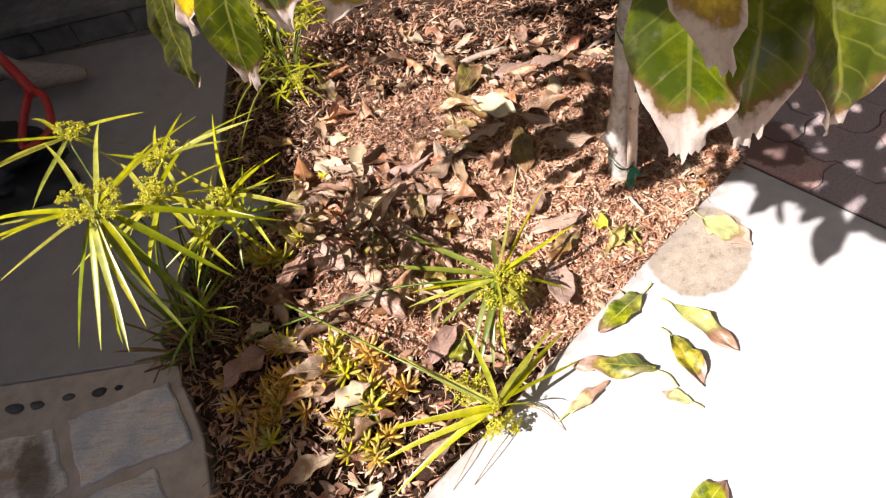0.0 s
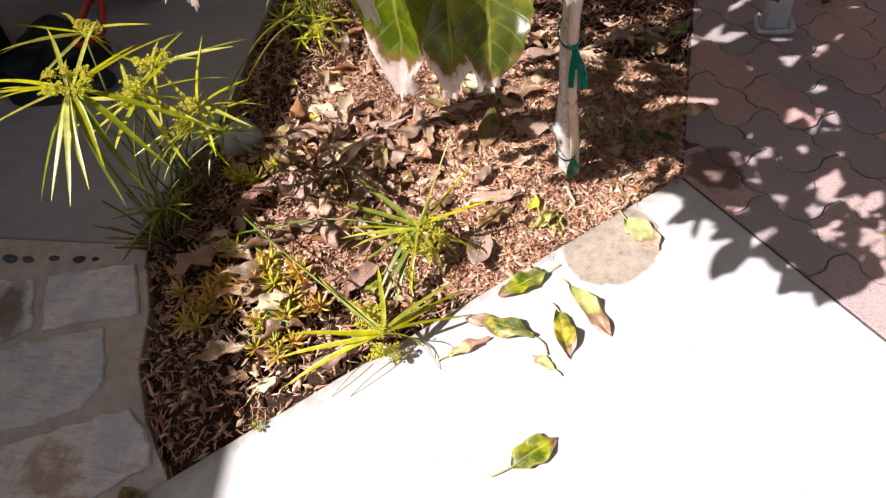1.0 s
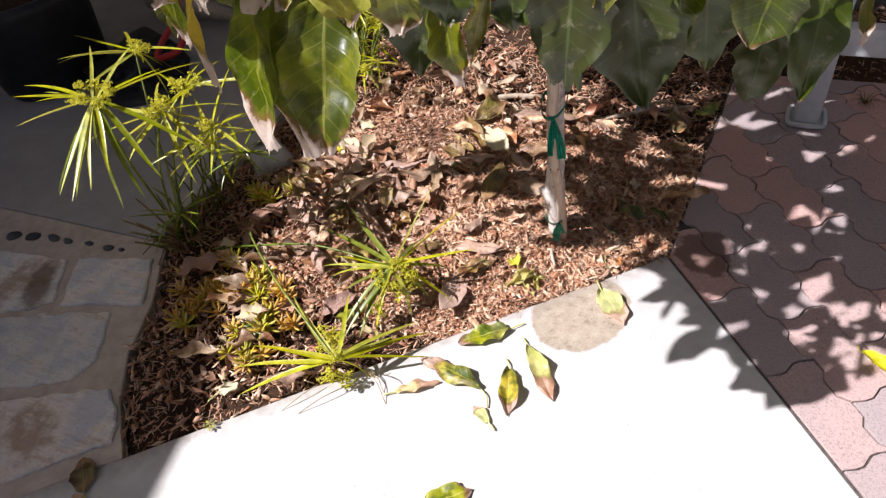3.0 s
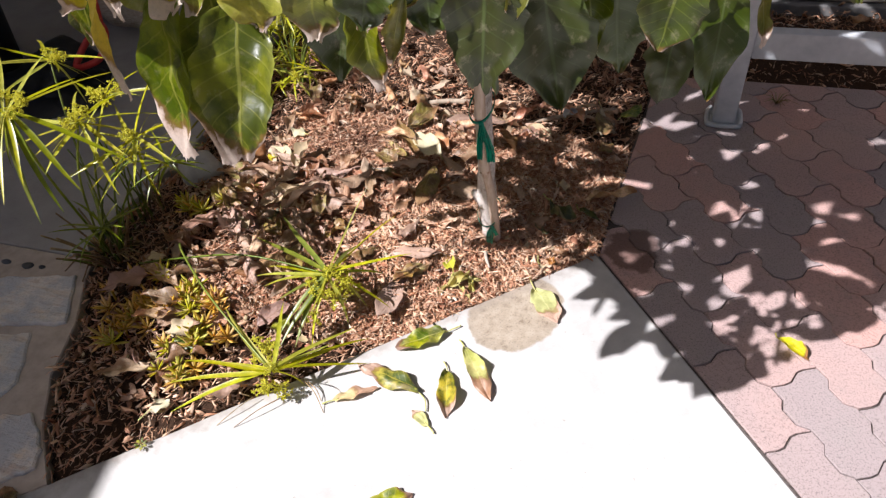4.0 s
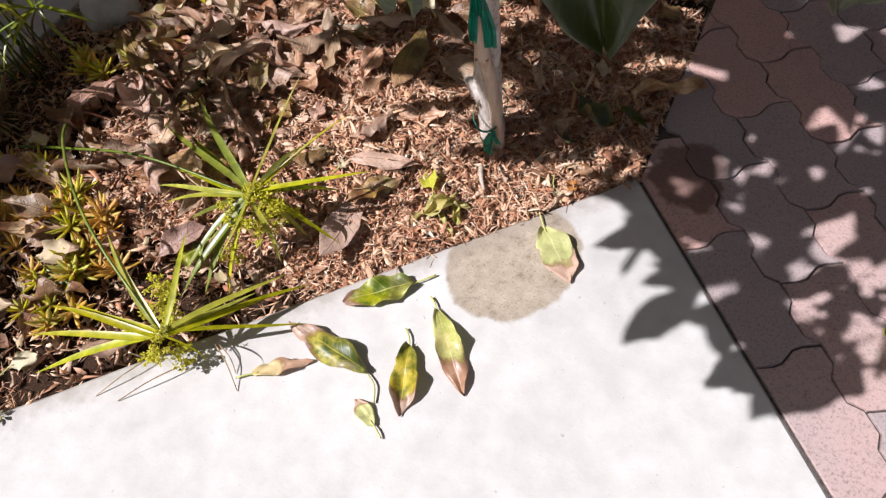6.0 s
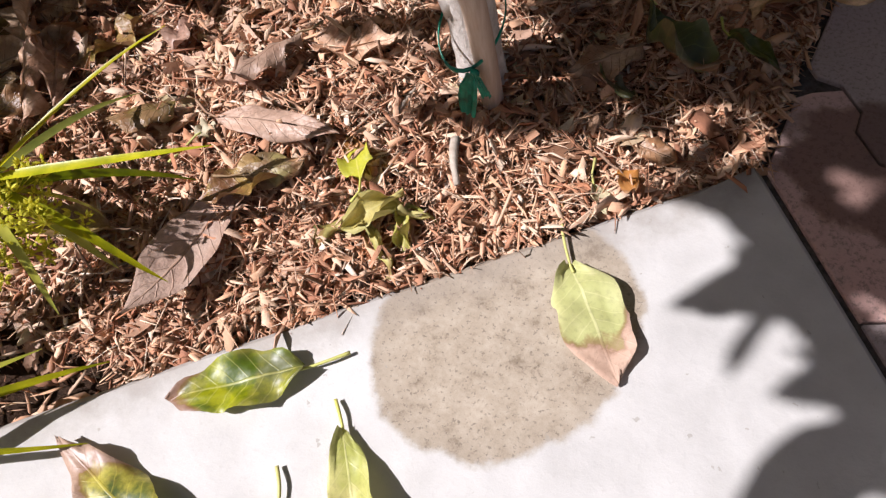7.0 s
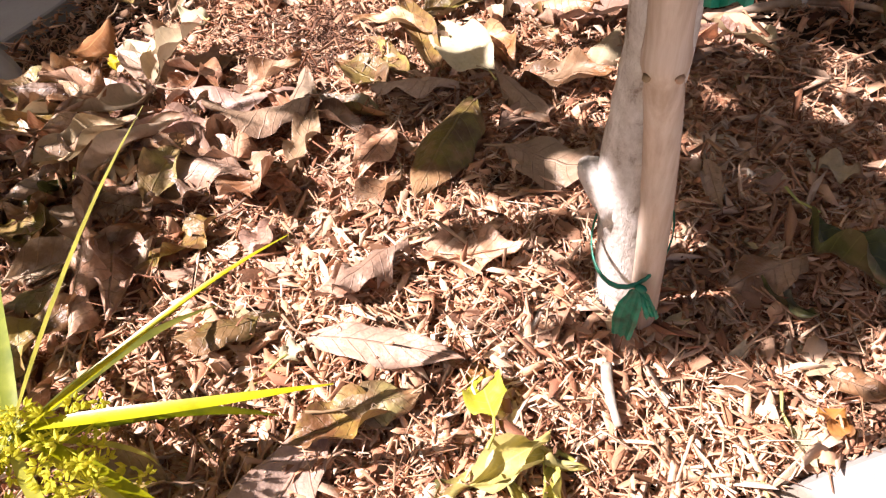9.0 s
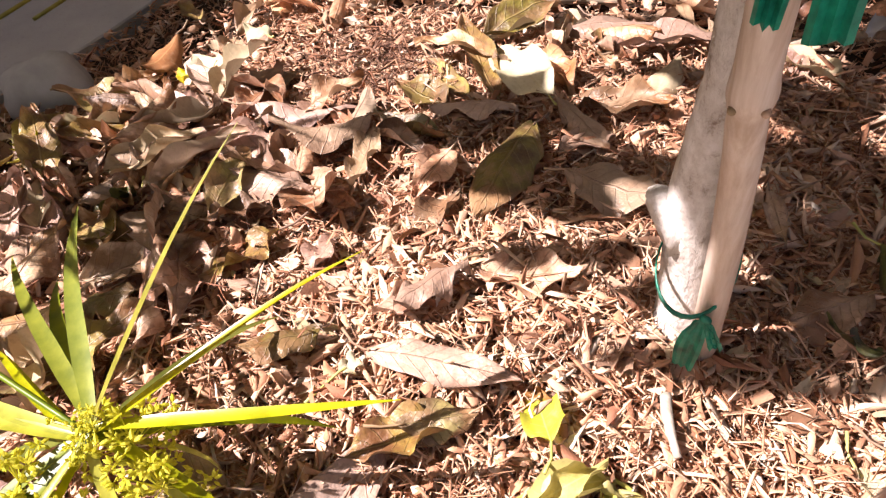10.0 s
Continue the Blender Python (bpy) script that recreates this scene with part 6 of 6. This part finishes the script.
def root_tangle():
    """A heap of fine dark rootlets in the middle of the bed."""
    r0 = random.Random(61)
    sets = []
    for _ in range(800):
        a, q = r0.uniform(0, 6.283), math.sqrt(r0.random())
        x, y = -0.03 + 0.15 * q * math.cos(a), 1.60 + 0.13 * q * math.sin(a)
        z = bed_height(x, y) + 0.004 + 0.03 * (1 - q * q) * r0.random()
        h, l, turn = r0.uniform(0, 6.283), r0.uniform(0.02, 0.06), r0.uniform(-1.6, 1.6)
        pts = []
        for i in range(5):
            pts.append((x, y, z + 0.006 * math.sin(i * 1.3 + a)))
            x += l / 4 * math.cos(h + turn * i / 4)
            y += l / 4 * math.sin(h + turn * i / 4)
        sets.append(tube(pts, [r0.uniform(0.0004, 0.0011)] * 5, 4, False))
    tagged(part("root_tangle", mesh("root_tangle", *join(*sets), ROOT, smooth=True)), "tangle of fine dark rootlets on the mulch", "roots", kind="stuff")


root_tangle()


def scattered_leaves():
    """More dry leaves, thickest round the sedge and the middle of the bed."""
    r0 = random.Random(33)
    for cx, cy, rx, ry, n in ((-0.12, 1.33, 0.26, 0.16, 72), (0.02, 1.05, 0.28, 0.14, 22), (-0.16, 0.80, 0.12, 0.12, 5), (0.00, 1.80, 0.42, 0.24, 46), (0.36, 1.68, 0.16, 0.20, 16), (-0.20, 1.10, 0.20, 0.12, 12), (0.62, 1.70, 0.16, 0.30, 8), (-0.25, 0.95, 0.14, 0.2, 9), (2.0, 2.5, 1.0, 0.2, 26), (0.3, 2.4, 0.9, 0.25, 14)):
        for _ in range(n):
            a, q = r0.uniform(0, 6.283), math.sqrt(r0.random())
            x, y = cx + rx * q * math.cos(a), cy + ry * q * math.sin(a)
            l = r0.uniform(0.06, 0.14)
            if inside(BED, x, y) and edge_distance(BED, x, y) > 0.06 and not (x > 0.18 and y < 1.42) and (x + 0.03) ** 2 + (y - 1.60) ** 2 > 0.010:
                fallen(x, y, r0.uniform(0, 360), l, l * r0.uniform(0.36, 0.58), r0.choice(("pink", "dry", "pink", "curl", "olive", "pale", "dry", "curl")), r0.uniform(0.002, 0.016))


scattered_leaves()


# ---- stones, sticks and other small things ----
def lump(name, size, material, seed, rough=0.25, sub=3):
    bm = bmesh.new()
    bmesh.ops.create_icosphere(bm, subdivisions=sub, radius=1.0)
    for v in bm.verts:
        k = 1 + rough * noise.noise(v.co * 1.1 + Vector((seed, 0, 0))) + 0.25 * rough * noise.noise(v.co * 3.1 + Vector((seed, 3, 0)))
        v.co = Vector((v.co.x * size[0], v.co.y * size[1], v.co.z * size[2])) * k
    bm.verts.index_update()
    me = mesh(name, [v.co.copy() for v in bm.verts], [tuple(v.index for v in f.verts) for f in bm.faces], material, smooth=True)
    bm.free()
    return me


def small_things():
    ob = part("cobble", lump("cobble", (0.066, 0.058, 0.052), ROCK, 3.0, 0.3))
    ob.matrix_world = pose(-0.478, 1.395, 0.030, 0, 0, 30)
    tagged(ob, "rounded grey cobble half sunk in the mulch", "stone")
    # pebbles set in the mortar band
    r0 = random.Random(4)
    row = [(-0.729, 0.940, 0.010), (-0.777, 0.937, 0.018), (-0.854, 0.936, 0.016), (-0.933, 0.927, 0.019), (-0.991, 0.927, 0.026), (-1.067, 0.914, 0.027), (-1.137, 0.900, 0.029), (-1.266, 0.917, 0.026)]
    row += [(-1.35 - 0.085 * k, 0.912 + 0.008 * math.sin(2.3 * k), r0.uniform(0.018, 0.028)) for k in range(5)]
    for x, y, w in row:
        p = part("inlaid_pebble", lump("inlaid_pebble", (w, w * r0.uniform(0.5, 0.75), 0.008), PEBBLE, x * 10, 0.2, 2))
        p.matrix_world = pose(x, y, -0.002, 0, 0, r0.uniform(-15, 15))
        tagged(p, "dark flat pebble set in the mortar band", "pebble", "pebbles in the mortar band")

    def stick(name, pts, r, label, mat=STICK, seed=0):
        v, f = tube(smooth_path(pts, 4), [r * (1 - 0.4 * k / (4 * (len(pts) - 1))) for k in range(4 * (len(pts) - 1) + 1)], 7, True, 0.25, seed)
        tagged(part(name, mesh(name, v, f, mat, smooth=True)), label, "stick", "sticks on the mulch")

    stick("stick", [(0.089, 1.838, 0.034), (0.17, 1.865, 0.038), (0.267, 1.886, 0.034)], 0.012, "thick pale dry stick lying on the mulch", seed=1)
    stick("stick", [(0.46, 1.785, 0.034), (0.585, 1.850, 0.038), (0.72, 1.925, 0.026)], 0.007, "long thin dry branch across the mulch", seed=2)
    stick("stick", [(0.585, 1.85, 0.038), (0.66, 1.85, 0.036), (0.72, 1.82, 0.028)], 0.005, "forked end of a dry branch on the mulch", seed=3)
    stick("stick", [(0.481, 1.217, 0.030), (0.489, 1.194, 0.030), (0.502, 1.172, 0.024)], 0.0052, "short grey wood splinter by the tree", DRIFT, 4)
    stick("stick", [(0.414, 1.219, 0.032), (0.418, 1.242, 0.038), (0.421, 1.266, 0.034)], 0.0036, "bleached pale splinter on the mulch", DRIFT, 6)
    stick("stick", [(0.211, 1.312, 0.036), (0.226, 1.290, 0.040), (0.241, 1.267, 0.034)], 0.0028, "thin bleached splinter among dry leaves", DRIFT, 7)
    stick("stick", [(-0.376, 1.458, 0.034), (-0.366, 1.42, 0.040), (-0.356, 1.379, 0.030)], 0.006, "short dark twig beside the cobble", STALK_DRY, 5)
    ob = part("paper_scrap", leaf_mesh("paper_scrap", 0.05, 0.045, WHITE, 1.6, 1.2, 0.9, 0.01, 77))
    ob.matrix_world = pose(0.575, 1.825, 0.04, 20, -10, 30)
    tagged(ob, "crumpled white scrap caught on a dry branch", "scrap")

    # weed in a paver joint, and a little weed at the slab's corner by the flagstones
    weed = empty("weed", pose(1.20, 2.07, 0.0), "small dry weed growing from a paver joint", "weed")
    for k in range(14):
        a = k * 2.4
        l = r0.uniform(0.03, 0.07)
        v, f = tube([(0, 0, -0.004), (0.4 * l * math.cos(a), 0.4 * l * math.sin(a), 0.4 * l), (l * math.cos(a), l * math.sin(a), 0.35 * l)], [0.0015, 0.0012, 0.0004], 4)
        part("shoot", mesh("shoot", v, f, SEDGE_DRY if k % 3 else SEDGE_STEM, smooth=True), weed)
    bud = empty("seedling", pose(-0.098, 0.530, 0.0), "tiny yellow-green seedling at the bed's edge", "seedling")
    for k in range(7):
        a = 0.9 * k
        leaf = part("leaf", leaf_mesh("leaf", 0.013, 0.007, LEAF["slab"], 0.8, 0.5, 0.2, 0.001, 400 + k, ns=6, nv=4, rest=False), bud)
        leaf.matrix_basis = pose(0.004 * math.cos(a), 0.004 * math.sin(a), 0.008, 0, -20 - 8 * (k % 3), 57.3 * a)
    v, f = tube([(0, 0, -0.01), (0, 0, 0.01)], [0.0015, 0.0012], 5)
    part("stem", mesh("stem", v, f, STALK, smooth=True), bud)


small_things()


# ---- the white fence frame ----
def fence():
    fr = empty("white_fence", pose(1.044, 1.957, 0.0), "worn white painted fence post with a low rail", "fence")
    v, f = box((-0.032, -0.032, 0.004), (0.032, 0.032, 1.05), 0.005)
    part("post", mesh("post", v, f, WHITE), fr)
    # a pressed shoe: a rounded lip round the post's foot, open behind
    lip = smooth_path([(-0.036, 0.045, 0.010), (-0.046, 0.030, 0.009), (-0.048, -0.030, 0.008), (-0.034, -0.047, 0.008), (0.034, -0.047, 0.008), (0.047, -0.034, 0.008), (0.047, 0.030, 0.009), (0.036, 0.045, 0.010)], 4)
    plate = box((-0.044, -0.042, 0.0), (0.044, 0.044, 0.006), 0.002)
    part("post_foot", mesh("post_foot", *join(tube(lip, [0.0075] * len(lip), 8), plate), WHITE, smooth=True), fr, "grey-white rounded metal post shoe")
    for z0, z1 in ((0.217, 0.297), (0.93, 1.01)):
        v, f = box((0.034, -0.02, z0), (2.6, 0.02, z1), 0.005)
        part("rail", mesh("rail", v, f, WHITE), fr)
    v, f = box((2.6, -0.046, 0.0), (2.692, 0.046, 1.05), 0.005)
    part("post", mesh("post", v, f, WHITE), fr)


fence()


# ---- tools and pots by the steps ----
def shovel():
    tool = empty("shovel", pose(-1.19, 1.93, 0.20), "shovel with a red plastic D-shaped grip", "shovel")
    a, d = Vector((0, 0, 0)), Vector((-0.62, 0.70, 0.16)).normalized()
    v, f = tube([a, a + 0.25 * d, a + 0.75 * d], [0.017, 0.0155, 0.0155], 12)
    part("shaft", mesh("shaft", v, f, RED, smooth=True), tool)
    side, g = Vector((0.92, 0.25, 0.25)).normalized(), Vector((0.02, 0.80, 0.55)).normalized()
    e1, e2 = a - 0.15 * g - 0.055 * side, a - 0.15 * g + 0.055 * side
    loop = smooth_path([a + 0.03 * d, a - 0.03 * g - 0.035 * side, a - 0.09 * g - 0.055 * side, e1, e1.lerp(e2, 0.5) - 0.012 * g, e2, a - 0.09 * g + 0.055 * side, a - 0.03 * g + 0.035 * side, a + 0.03 * d], 4)
    v, f = tube(loop, [0.0125] * len(loop), 10)
    part("grip", mesh("grip", v, f, RED, smooth=True), tool, "red plastic D-shaped grip")
    v, f = tube([a + 0.74 * d, a + 0.80 * d, a + 0.9 * d, a + 1.02 * d, a + 1.08 * d], [0.02, 0.06, 0.10, 0.09, 0.02], 12)
    v = [Vector(p) + (a + 0.9 * d - Vector(p)).dot(Vector((0, 0, 1))) * Vector((0, 0, 0.75)) for p in v]
    part("blade", mesh("blade", v, f, STEP, smooth=True), tool)


shovel()


def pot_and_wood():
    pot = empty("nursery_pot", pose(-1.78, 1.74, 0.002), "large black plastic nursery pot on the patio", "plant pot")
    ring = []
    for z, r in ((0.0, 0.20), (0.02, 0.215), (0.30, 0.25), (0.34, 0.262), (0.38, 0.262), (0.38, 0.245), (0.33, 0.238), (0.33, 0.0)):
        ring.append([(r * math.cos(2 * math.pi * k / 32), r * math.sin(2 * math.pi * k / 32), z) for k in range(32)])
    v = [p for q in ring for p in q]
    f = [(i * 32 + k, i * 32 + (k + 1) % 32, (i + 1) * 32 + (k + 1) % 32, (i + 1) * 32 + k) for i in range(len(ring) - 1) for k in range(32)]
    part("body", mesh("body", v, f, BLACK, smooth=True), pot)
    ob = part("soil", lump("soil", (0.23, 0.23, 0.03), SOIL, 5.0, 0.3), pot)
    ob.location = (0, 0, 0.33)
    ob = part("plastic_sack", lump("plastic_sack", (0.26, 0.18, 0.07), BLACK, 7.0, 0.9, 4))
    ob.matrix_world = pose(-1.36, 1.80, 0.04, 0, 0, -25)
    tagged(ob, "crumpled black plastic sack lying on the patio", "sack")
    v, f = tube(smooth_path([(-1.75, 2.32, 0.05), (-1.55, 2.30, 0.12), (-1.38, 2.22, 0.10), (-1.22, 2.25, 0.05)], 5), [0.03, 0.04, 0.045, 0.04, 0.045, 0.05, 0.045, 0.04, 0.04, 0.045, 0.05, 0.045, 0.04, 0.035, 0.03, 0.02], 12, True, 0.2, 3)
    tagged(part("driftwood", mesh("driftwood", v, f, DRIFT, smooth=True)), "bleached crooked piece of wood by the steps", "driftwood")


pot_and_wood()


# ---- wood mulch ----
def mulch():
    """Shredded wood over the bed: chips, splinters and fibres, each a closed sliver lying at its own slant."""
    g = np.random.default_rng(5)
    spots = []
    def scatter(n, x0, x1, y0, y1):
        q = np.c_[g.uniform(x0, x1, n), g.uniform(y0, y1, n)]
        spots.extend(p for p in q if inside(BED, p[0], p[1]))
    scatter(96000, -0.25, 0.80, 0.90, 1.75)
    scatter(25000, -0.70, 0.85, 0.40, 2.20)
    scatter(6500, -0.75, 3.1, 2.15, 2.75)
    n = len(spots)
    spots = np.array(spots)
    top = np.array([bed_height(x, y) for x, y in spots])
    kind = g.random(n)
    fibre, flake = kind < 0.56, kind > 0.83
    length = np.where(fibre, 0.007 + 0.040 * g.random(n) ** 2.2, np.where(flake, g.uniform(0.009, 0.028, n), g.uniform(0.008, 0.024, n)))
    width = np.where(fibre, g.uniform(0.0006, 0.0018, n), np.where(flake, 0.004 + 0.016 * g.random(n) ** 1.8, g.uniform(0.0016, 0.0052, n)))
    thick = np.minimum(width * 0.5, g.uniform(0.0005, 0.0016, n))
    az, el, ro = g.uniform(0, 2 * np.pi, n), g.normal(0, 0.38, n), g.normal(0, 0.62, n)
    ax = np.c_[np.cos(az) * np.cos(el), np.sin(az) * np.cos(el), np.sin(el)]
    sd = np.c_[-np.sin(az), np.cos(az), np.zeros(n)]
    up = np.cross(ax, sd)
    sd, up = sd * np.cos(ro)[:, None] + up * np.sin(ro)[:, None], up * np.cos(ro)[:, None] - sd * np.sin(ro)[:, None]
    mid = np.c_[spots, top + g.uniform(-0.011, 0.016, n)]
    # six corners: a blunt end, a middle that bows, a narrow end
    bow = np.where(fibre, g.normal(0.05, 0.30, n), g.normal(0.04, 0.20, n))
    corners = []
    blunt, point, slip = g.uniform(0.25, 1.05, n), g.uniform(0.05, 0.9, n), g.normal(0, 0.9, n)
    for u, w, lift in ((-0.5, blunt, 0.0), (g.uniform(-0.25, 0.25, n), g.uniform(0.75, 1.1, n), 1.0), (0.5, point, 0.0)):
        for a, b in ((-1, -1), (1, -1), (1, 1), (-1, 1)):
            corners.append(mid + ax * (u * length + a * slip * width)[:, None] + sd * (a * 0.5 * w * width)[:, None] + up * (b * 0.5 * thick + lift * bow * length)[:, None])
    verts = np.stack(corners, 1).reshape(-1, 3)
    quad = [(i * 4 + k, i * 4 + (k + 1) % 4, i * 4 + 4 + (k + 1) % 4, i * 4 + 4 + k) for i in range(2) for k in range(4)] + [(3, 2, 1, 0), (8, 9, 10, 11)]
    quad = np.array(quad)
    faces = (np.arange(n)[:, None, None] * 12 + quad[None]).reshape(-1, 4)
    me = bpy.data.meshes.new("wood_mulch")
    me.vertices.add(len(verts))
    me.vertices.foreach_set("co", verts.ravel())
    me.loops.add(faces.size)
    me.loops.foreach_set("vertex_index", faces.ravel())
    me.polygons.add(len(faces))
    me.polygons.foreach_set("loop_start", np.arange(0, faces.size, 4))
    me.update(calc_edges=True)
    me.materials.append(CHIP)
    tagged(part("wood_mulch", me), "shredded brown and tan wood mulch over the bed", "mulch", kind="stuff")


mulch()


def leaf_litter():
    """Broken, curled scraps of dead leaves among the mulch, too many to count."""
    r0 = random.Random(61)
    verts, faces = [], []
    for cx, cy, rx, ry, n in ((-0.10, 1.32, 0.34, 0.22, 900), (0.15, 1.55, 0.45, 0.40, 900), (0.10, 1.10, 0.40, 0.25, 420), (0.55, 1.55, 0.26, 0.40, 420), (-0.25, 0.85, 0.25, 0.28, 320)):
        for _ in range(n):
            a, q = r0.uniform(0, 6.283), math.sqrt(r0.random())
            x, y = cx + rx * q * math.cos(a), cy + ry * q * math.sin(a)
            if not inside(BED, x, y) or edge_distance(BED, x, y) < 0.025:
                continue
            l, w = 0.010 + 0.030 * r0.random() ** 2, r0.uniform(0.35, 0.8)
            m = pose(x, y, bed_height(x, y) + r0.uniform(0.002, 0.016), r0.uniform(-40, 40), r0.uniform(-35, 35), r0.uniform(0, 360))
            bend, ph = r0.choice((-1, 1)) * r0.uniform(0.5, 1.9), r0.uniform(0, 6.28)
            o = len(verts)
            for i in range(4):
                for k in range(4):
                    u, v = i / 3 - 0.5, k / 3 - 0.5
                    t = bend * v
                    rag = 1 + 0.3 * math.sin(5 * u + ph) * math.copysign(1, v) + r0.uniform(-0.12, 0.12)
                    verts.append(m @ Vector((l * u * (1 + 0.25 * math.sin(7 * v + ph)), l * w * rag * (1 - 1.6 * u * u) * math.sin(t) / bend, l * w * (1 - math.cos(t)) / bend + 0.0015 * math.sin(9 * u + ph))))
            faces += [(o + 4 * i + k, o + 4 * i + 4 + k, o + 4 * i + 5 + k, o + 4 * i + 1 + k) for i in range(3) for k in range(3)]
    tagged(part("leaf_litter", mesh("leaf_litter", verts, faces, LITTER, smooth=True)), "broken brown scraps of dead leaves over the mulch", "leaf litter", kind="stuff")


leaf_litter()


# ---- flagstones ----
def flagstones():
    floor = empty("flagstone_paving", pose(0, 0, 0), "pale flagstones set in grey mortar beside the bed", "paving", kind="structure")
    outlines = [
        [(-0.834, 0.876), (-0.70, 0.905), (-0.60, 0.932), (-0.558, 0.86), (-0.512, 0.785), (-0.60, 0.757), (-0.745, 0.712)],
        [(-0.585, 0.735), (-0.545, 0.67), (-0.505, 0.60), (-0.525, 0.53), (-0.64, 0.475), (-0.77, 0.42), (-0.95, 0.41), (-1.05, 0.52), (-0.93, 0.60), (-0.79, 0.67)],
        [(-0.405, 0.54), (-0.345, 0.495), (-0.30, 0.43), (-0.40, 0.335), (-0.55, 0.20), (-0.72, 0.22), (-0.78, 0.36), (-0.66, 0.42), (-0.52, 0.49)],
        [(-0.865, 0.86), (-0.78, 0.72), (-0.83, 0.675), (-0.96, 0.625), (-1.15, 0.57), (-1.30, 0.75), (-1.10, 0.84)],
        [(-1.62, 0.87), (-1.35, 0.86), (-1.34, 0.74), (-1.19, 0.55), (-1.55, 0.50)],
        [(-1.50, 0.46), (-1.10, 0.49), (-0.99, 0.385), (-0.82, 0.36), (-0.80, 0.20), (-1.30, 0.12)],
        [(-0.76, 0.17), (-0.58, 0.155), (-0.70, 0.03), (-1.00, -0.15), (-1.20, 0.05)],
        [(-2.05, 0.87), (-1.66, 0.87), (-1.60, 0.48), (-2.00, 0.45)],
    ]
    for k, o in enumerate(outlines):
        o = o if area(o) > 0 else o[::-1]
        r0 = random.Random(k)
        fine = []
        for i in range(len(o)):
            a, b = Vector(o[i]), Vector(o[(i + 1) % len(o)])
            m = max(2, int((b - a).length / 0.018))
            for j in range(m):
                p = a.lerp(b, j / m)
                w = 0.011 if j else 0.004
                fine.append((p.x + w * noise.noise((p.x * 25, p.y * 25, k)), p.y + w * noise.noise((p.x * 25, p.y * 25, k + 9))))
        v, f = prism(fine, -0.03, 0.003 + r0.uniform(0, 0.005), 0.004)
        part("flagstone", mesh("flagstone", v, f, FLAG), floor)


flagstones()


# ---- pavers ----
def pavers():
    """Interlocking zigzag pavers in running bond, each a piece of its own, cut where the paving ends."""
    floor = empty("paver_floor", pose(0, 0, 0), "interlocking red and grey concrete pavers with dark joints", "paving", kind="structure")
    W, L, gap = 0.1147, 0.2225, 0.0010
    zig = [(0.0, 0.008), (0.027, 0.008), (0.045, -0.008), (0.085, -0.008), (0.103, 0.008), (0.11125, 0.008)]

    def side(u):
        q = (u + 0.044) % 0.11125
        for (u0, a), (u1, b) in zip(zig, zig[1:]):
            if u0 <= q <= u1:
                return a + (b - a) * (q - u0) / (u1 - u0)
        return 0.008

    def outline(i, j):
        """Column i, row j, in the paving's own axes: along, across."""
        u0 = 0.062 - 8 * L + j * L + (0.0 if i % 2 else 0.5 * L)
        n0 = 1.3903 + (i - 1) * W
        pts = []
        us = sorted({u0, u0 + L} | {m * 0.11125 - 0.044 + q for m in range(-20, 40) for q, _ in zig[1:5] if u0 < m * 0.11125 - 0.044 + q < u0 + L})
        for u in us:
            pts.append((u, n0 + side(u)))
        for t, e in ((0.24, 0.007), (0.38, 0.007), (0.62, -0.007), (0.76, -0.007)):
            pts.append((u0 + L + e, n0 + side(u0 + L) + W * t))
        for u in us[::-1]:
            pts.append((u, n0 + W + side(u)))
        for t, e in ((0.76, -0.007), (0.62, -0.007), (0.38, 0.007), (0.24, 0.007)):
            pts.append((u0 + e, n0 + side(u0) + W * t))
        c = Vector((sum(p[0] for p in pts) / len(pts), sum(p[1] for p in pts) / len(pts)))
        return [(c.x + (p[0] - c.x) * (1 - 2 * gap / L), c.y + (p[1] - c.y) * (1 - 2 * gap / W)) for p in pts]

    r0 = random.Random(3)
    made = {}
    for i in range(1, 23):
        for j in range(0, 21):
            full = [(p[0] * ALONG.x + p[1] * ACROSS.x, p[0] * ALONG.y + p[1] * ACROSS.y) for p in outline(i, j)]
            cx, cy = sum(p[0] for p in full) / len(full), sum(p[1] for p in full) / len(full)
            if cx > 3.0 or cy < -0.62 or cy > 2.4:
                continue
            poly = full
            for args in ((0.7535, 1.303, ACROSS.x, ACROSS.y), (0.757, 1.30, 0.995, -0.088), (1.0, 2.19, 0.0, -1.0)):
                poly = clip(poly, *args)
            if len(poly) < 3 or abs(area(poly)) < 0.0008:
                continue
            poly = poly if area(poly) > 0 else poly[::-1]
            z = r0.uniform(-0.0025, 0.0012)
            tilt = r0.uniform(-0.4, 0.4), r0.uniform(-0.4, 0.4)
            if len(poly) == len(full) and abs(area(poly) - abs(area(full))) < 1e-7:
                key = i % 2
                if key not in made:
                    v, f = prism([(p[0] - cx, p[1] - cy) for p in poly], -0.05, 0.0, 0.0011)
                    made[key] = mesh("paver", v, f, PAVER)
                me = made[key]
            else:
                v, f = prism([(p[0] - cx, p[1] - cy) for p in poly], -0.05, 0.0, 0.0011)
                me = mesh("paver", v, f, PAVER)
            ob = part("paver", me, floor)
            fit = r0.uniform(0.985, 1.0)
            ob.matrix_basis = pose(cx, cy, z, *tilt, 0) @ Matrix.Diagonal((fit, fit, 1, 1))


pavers()
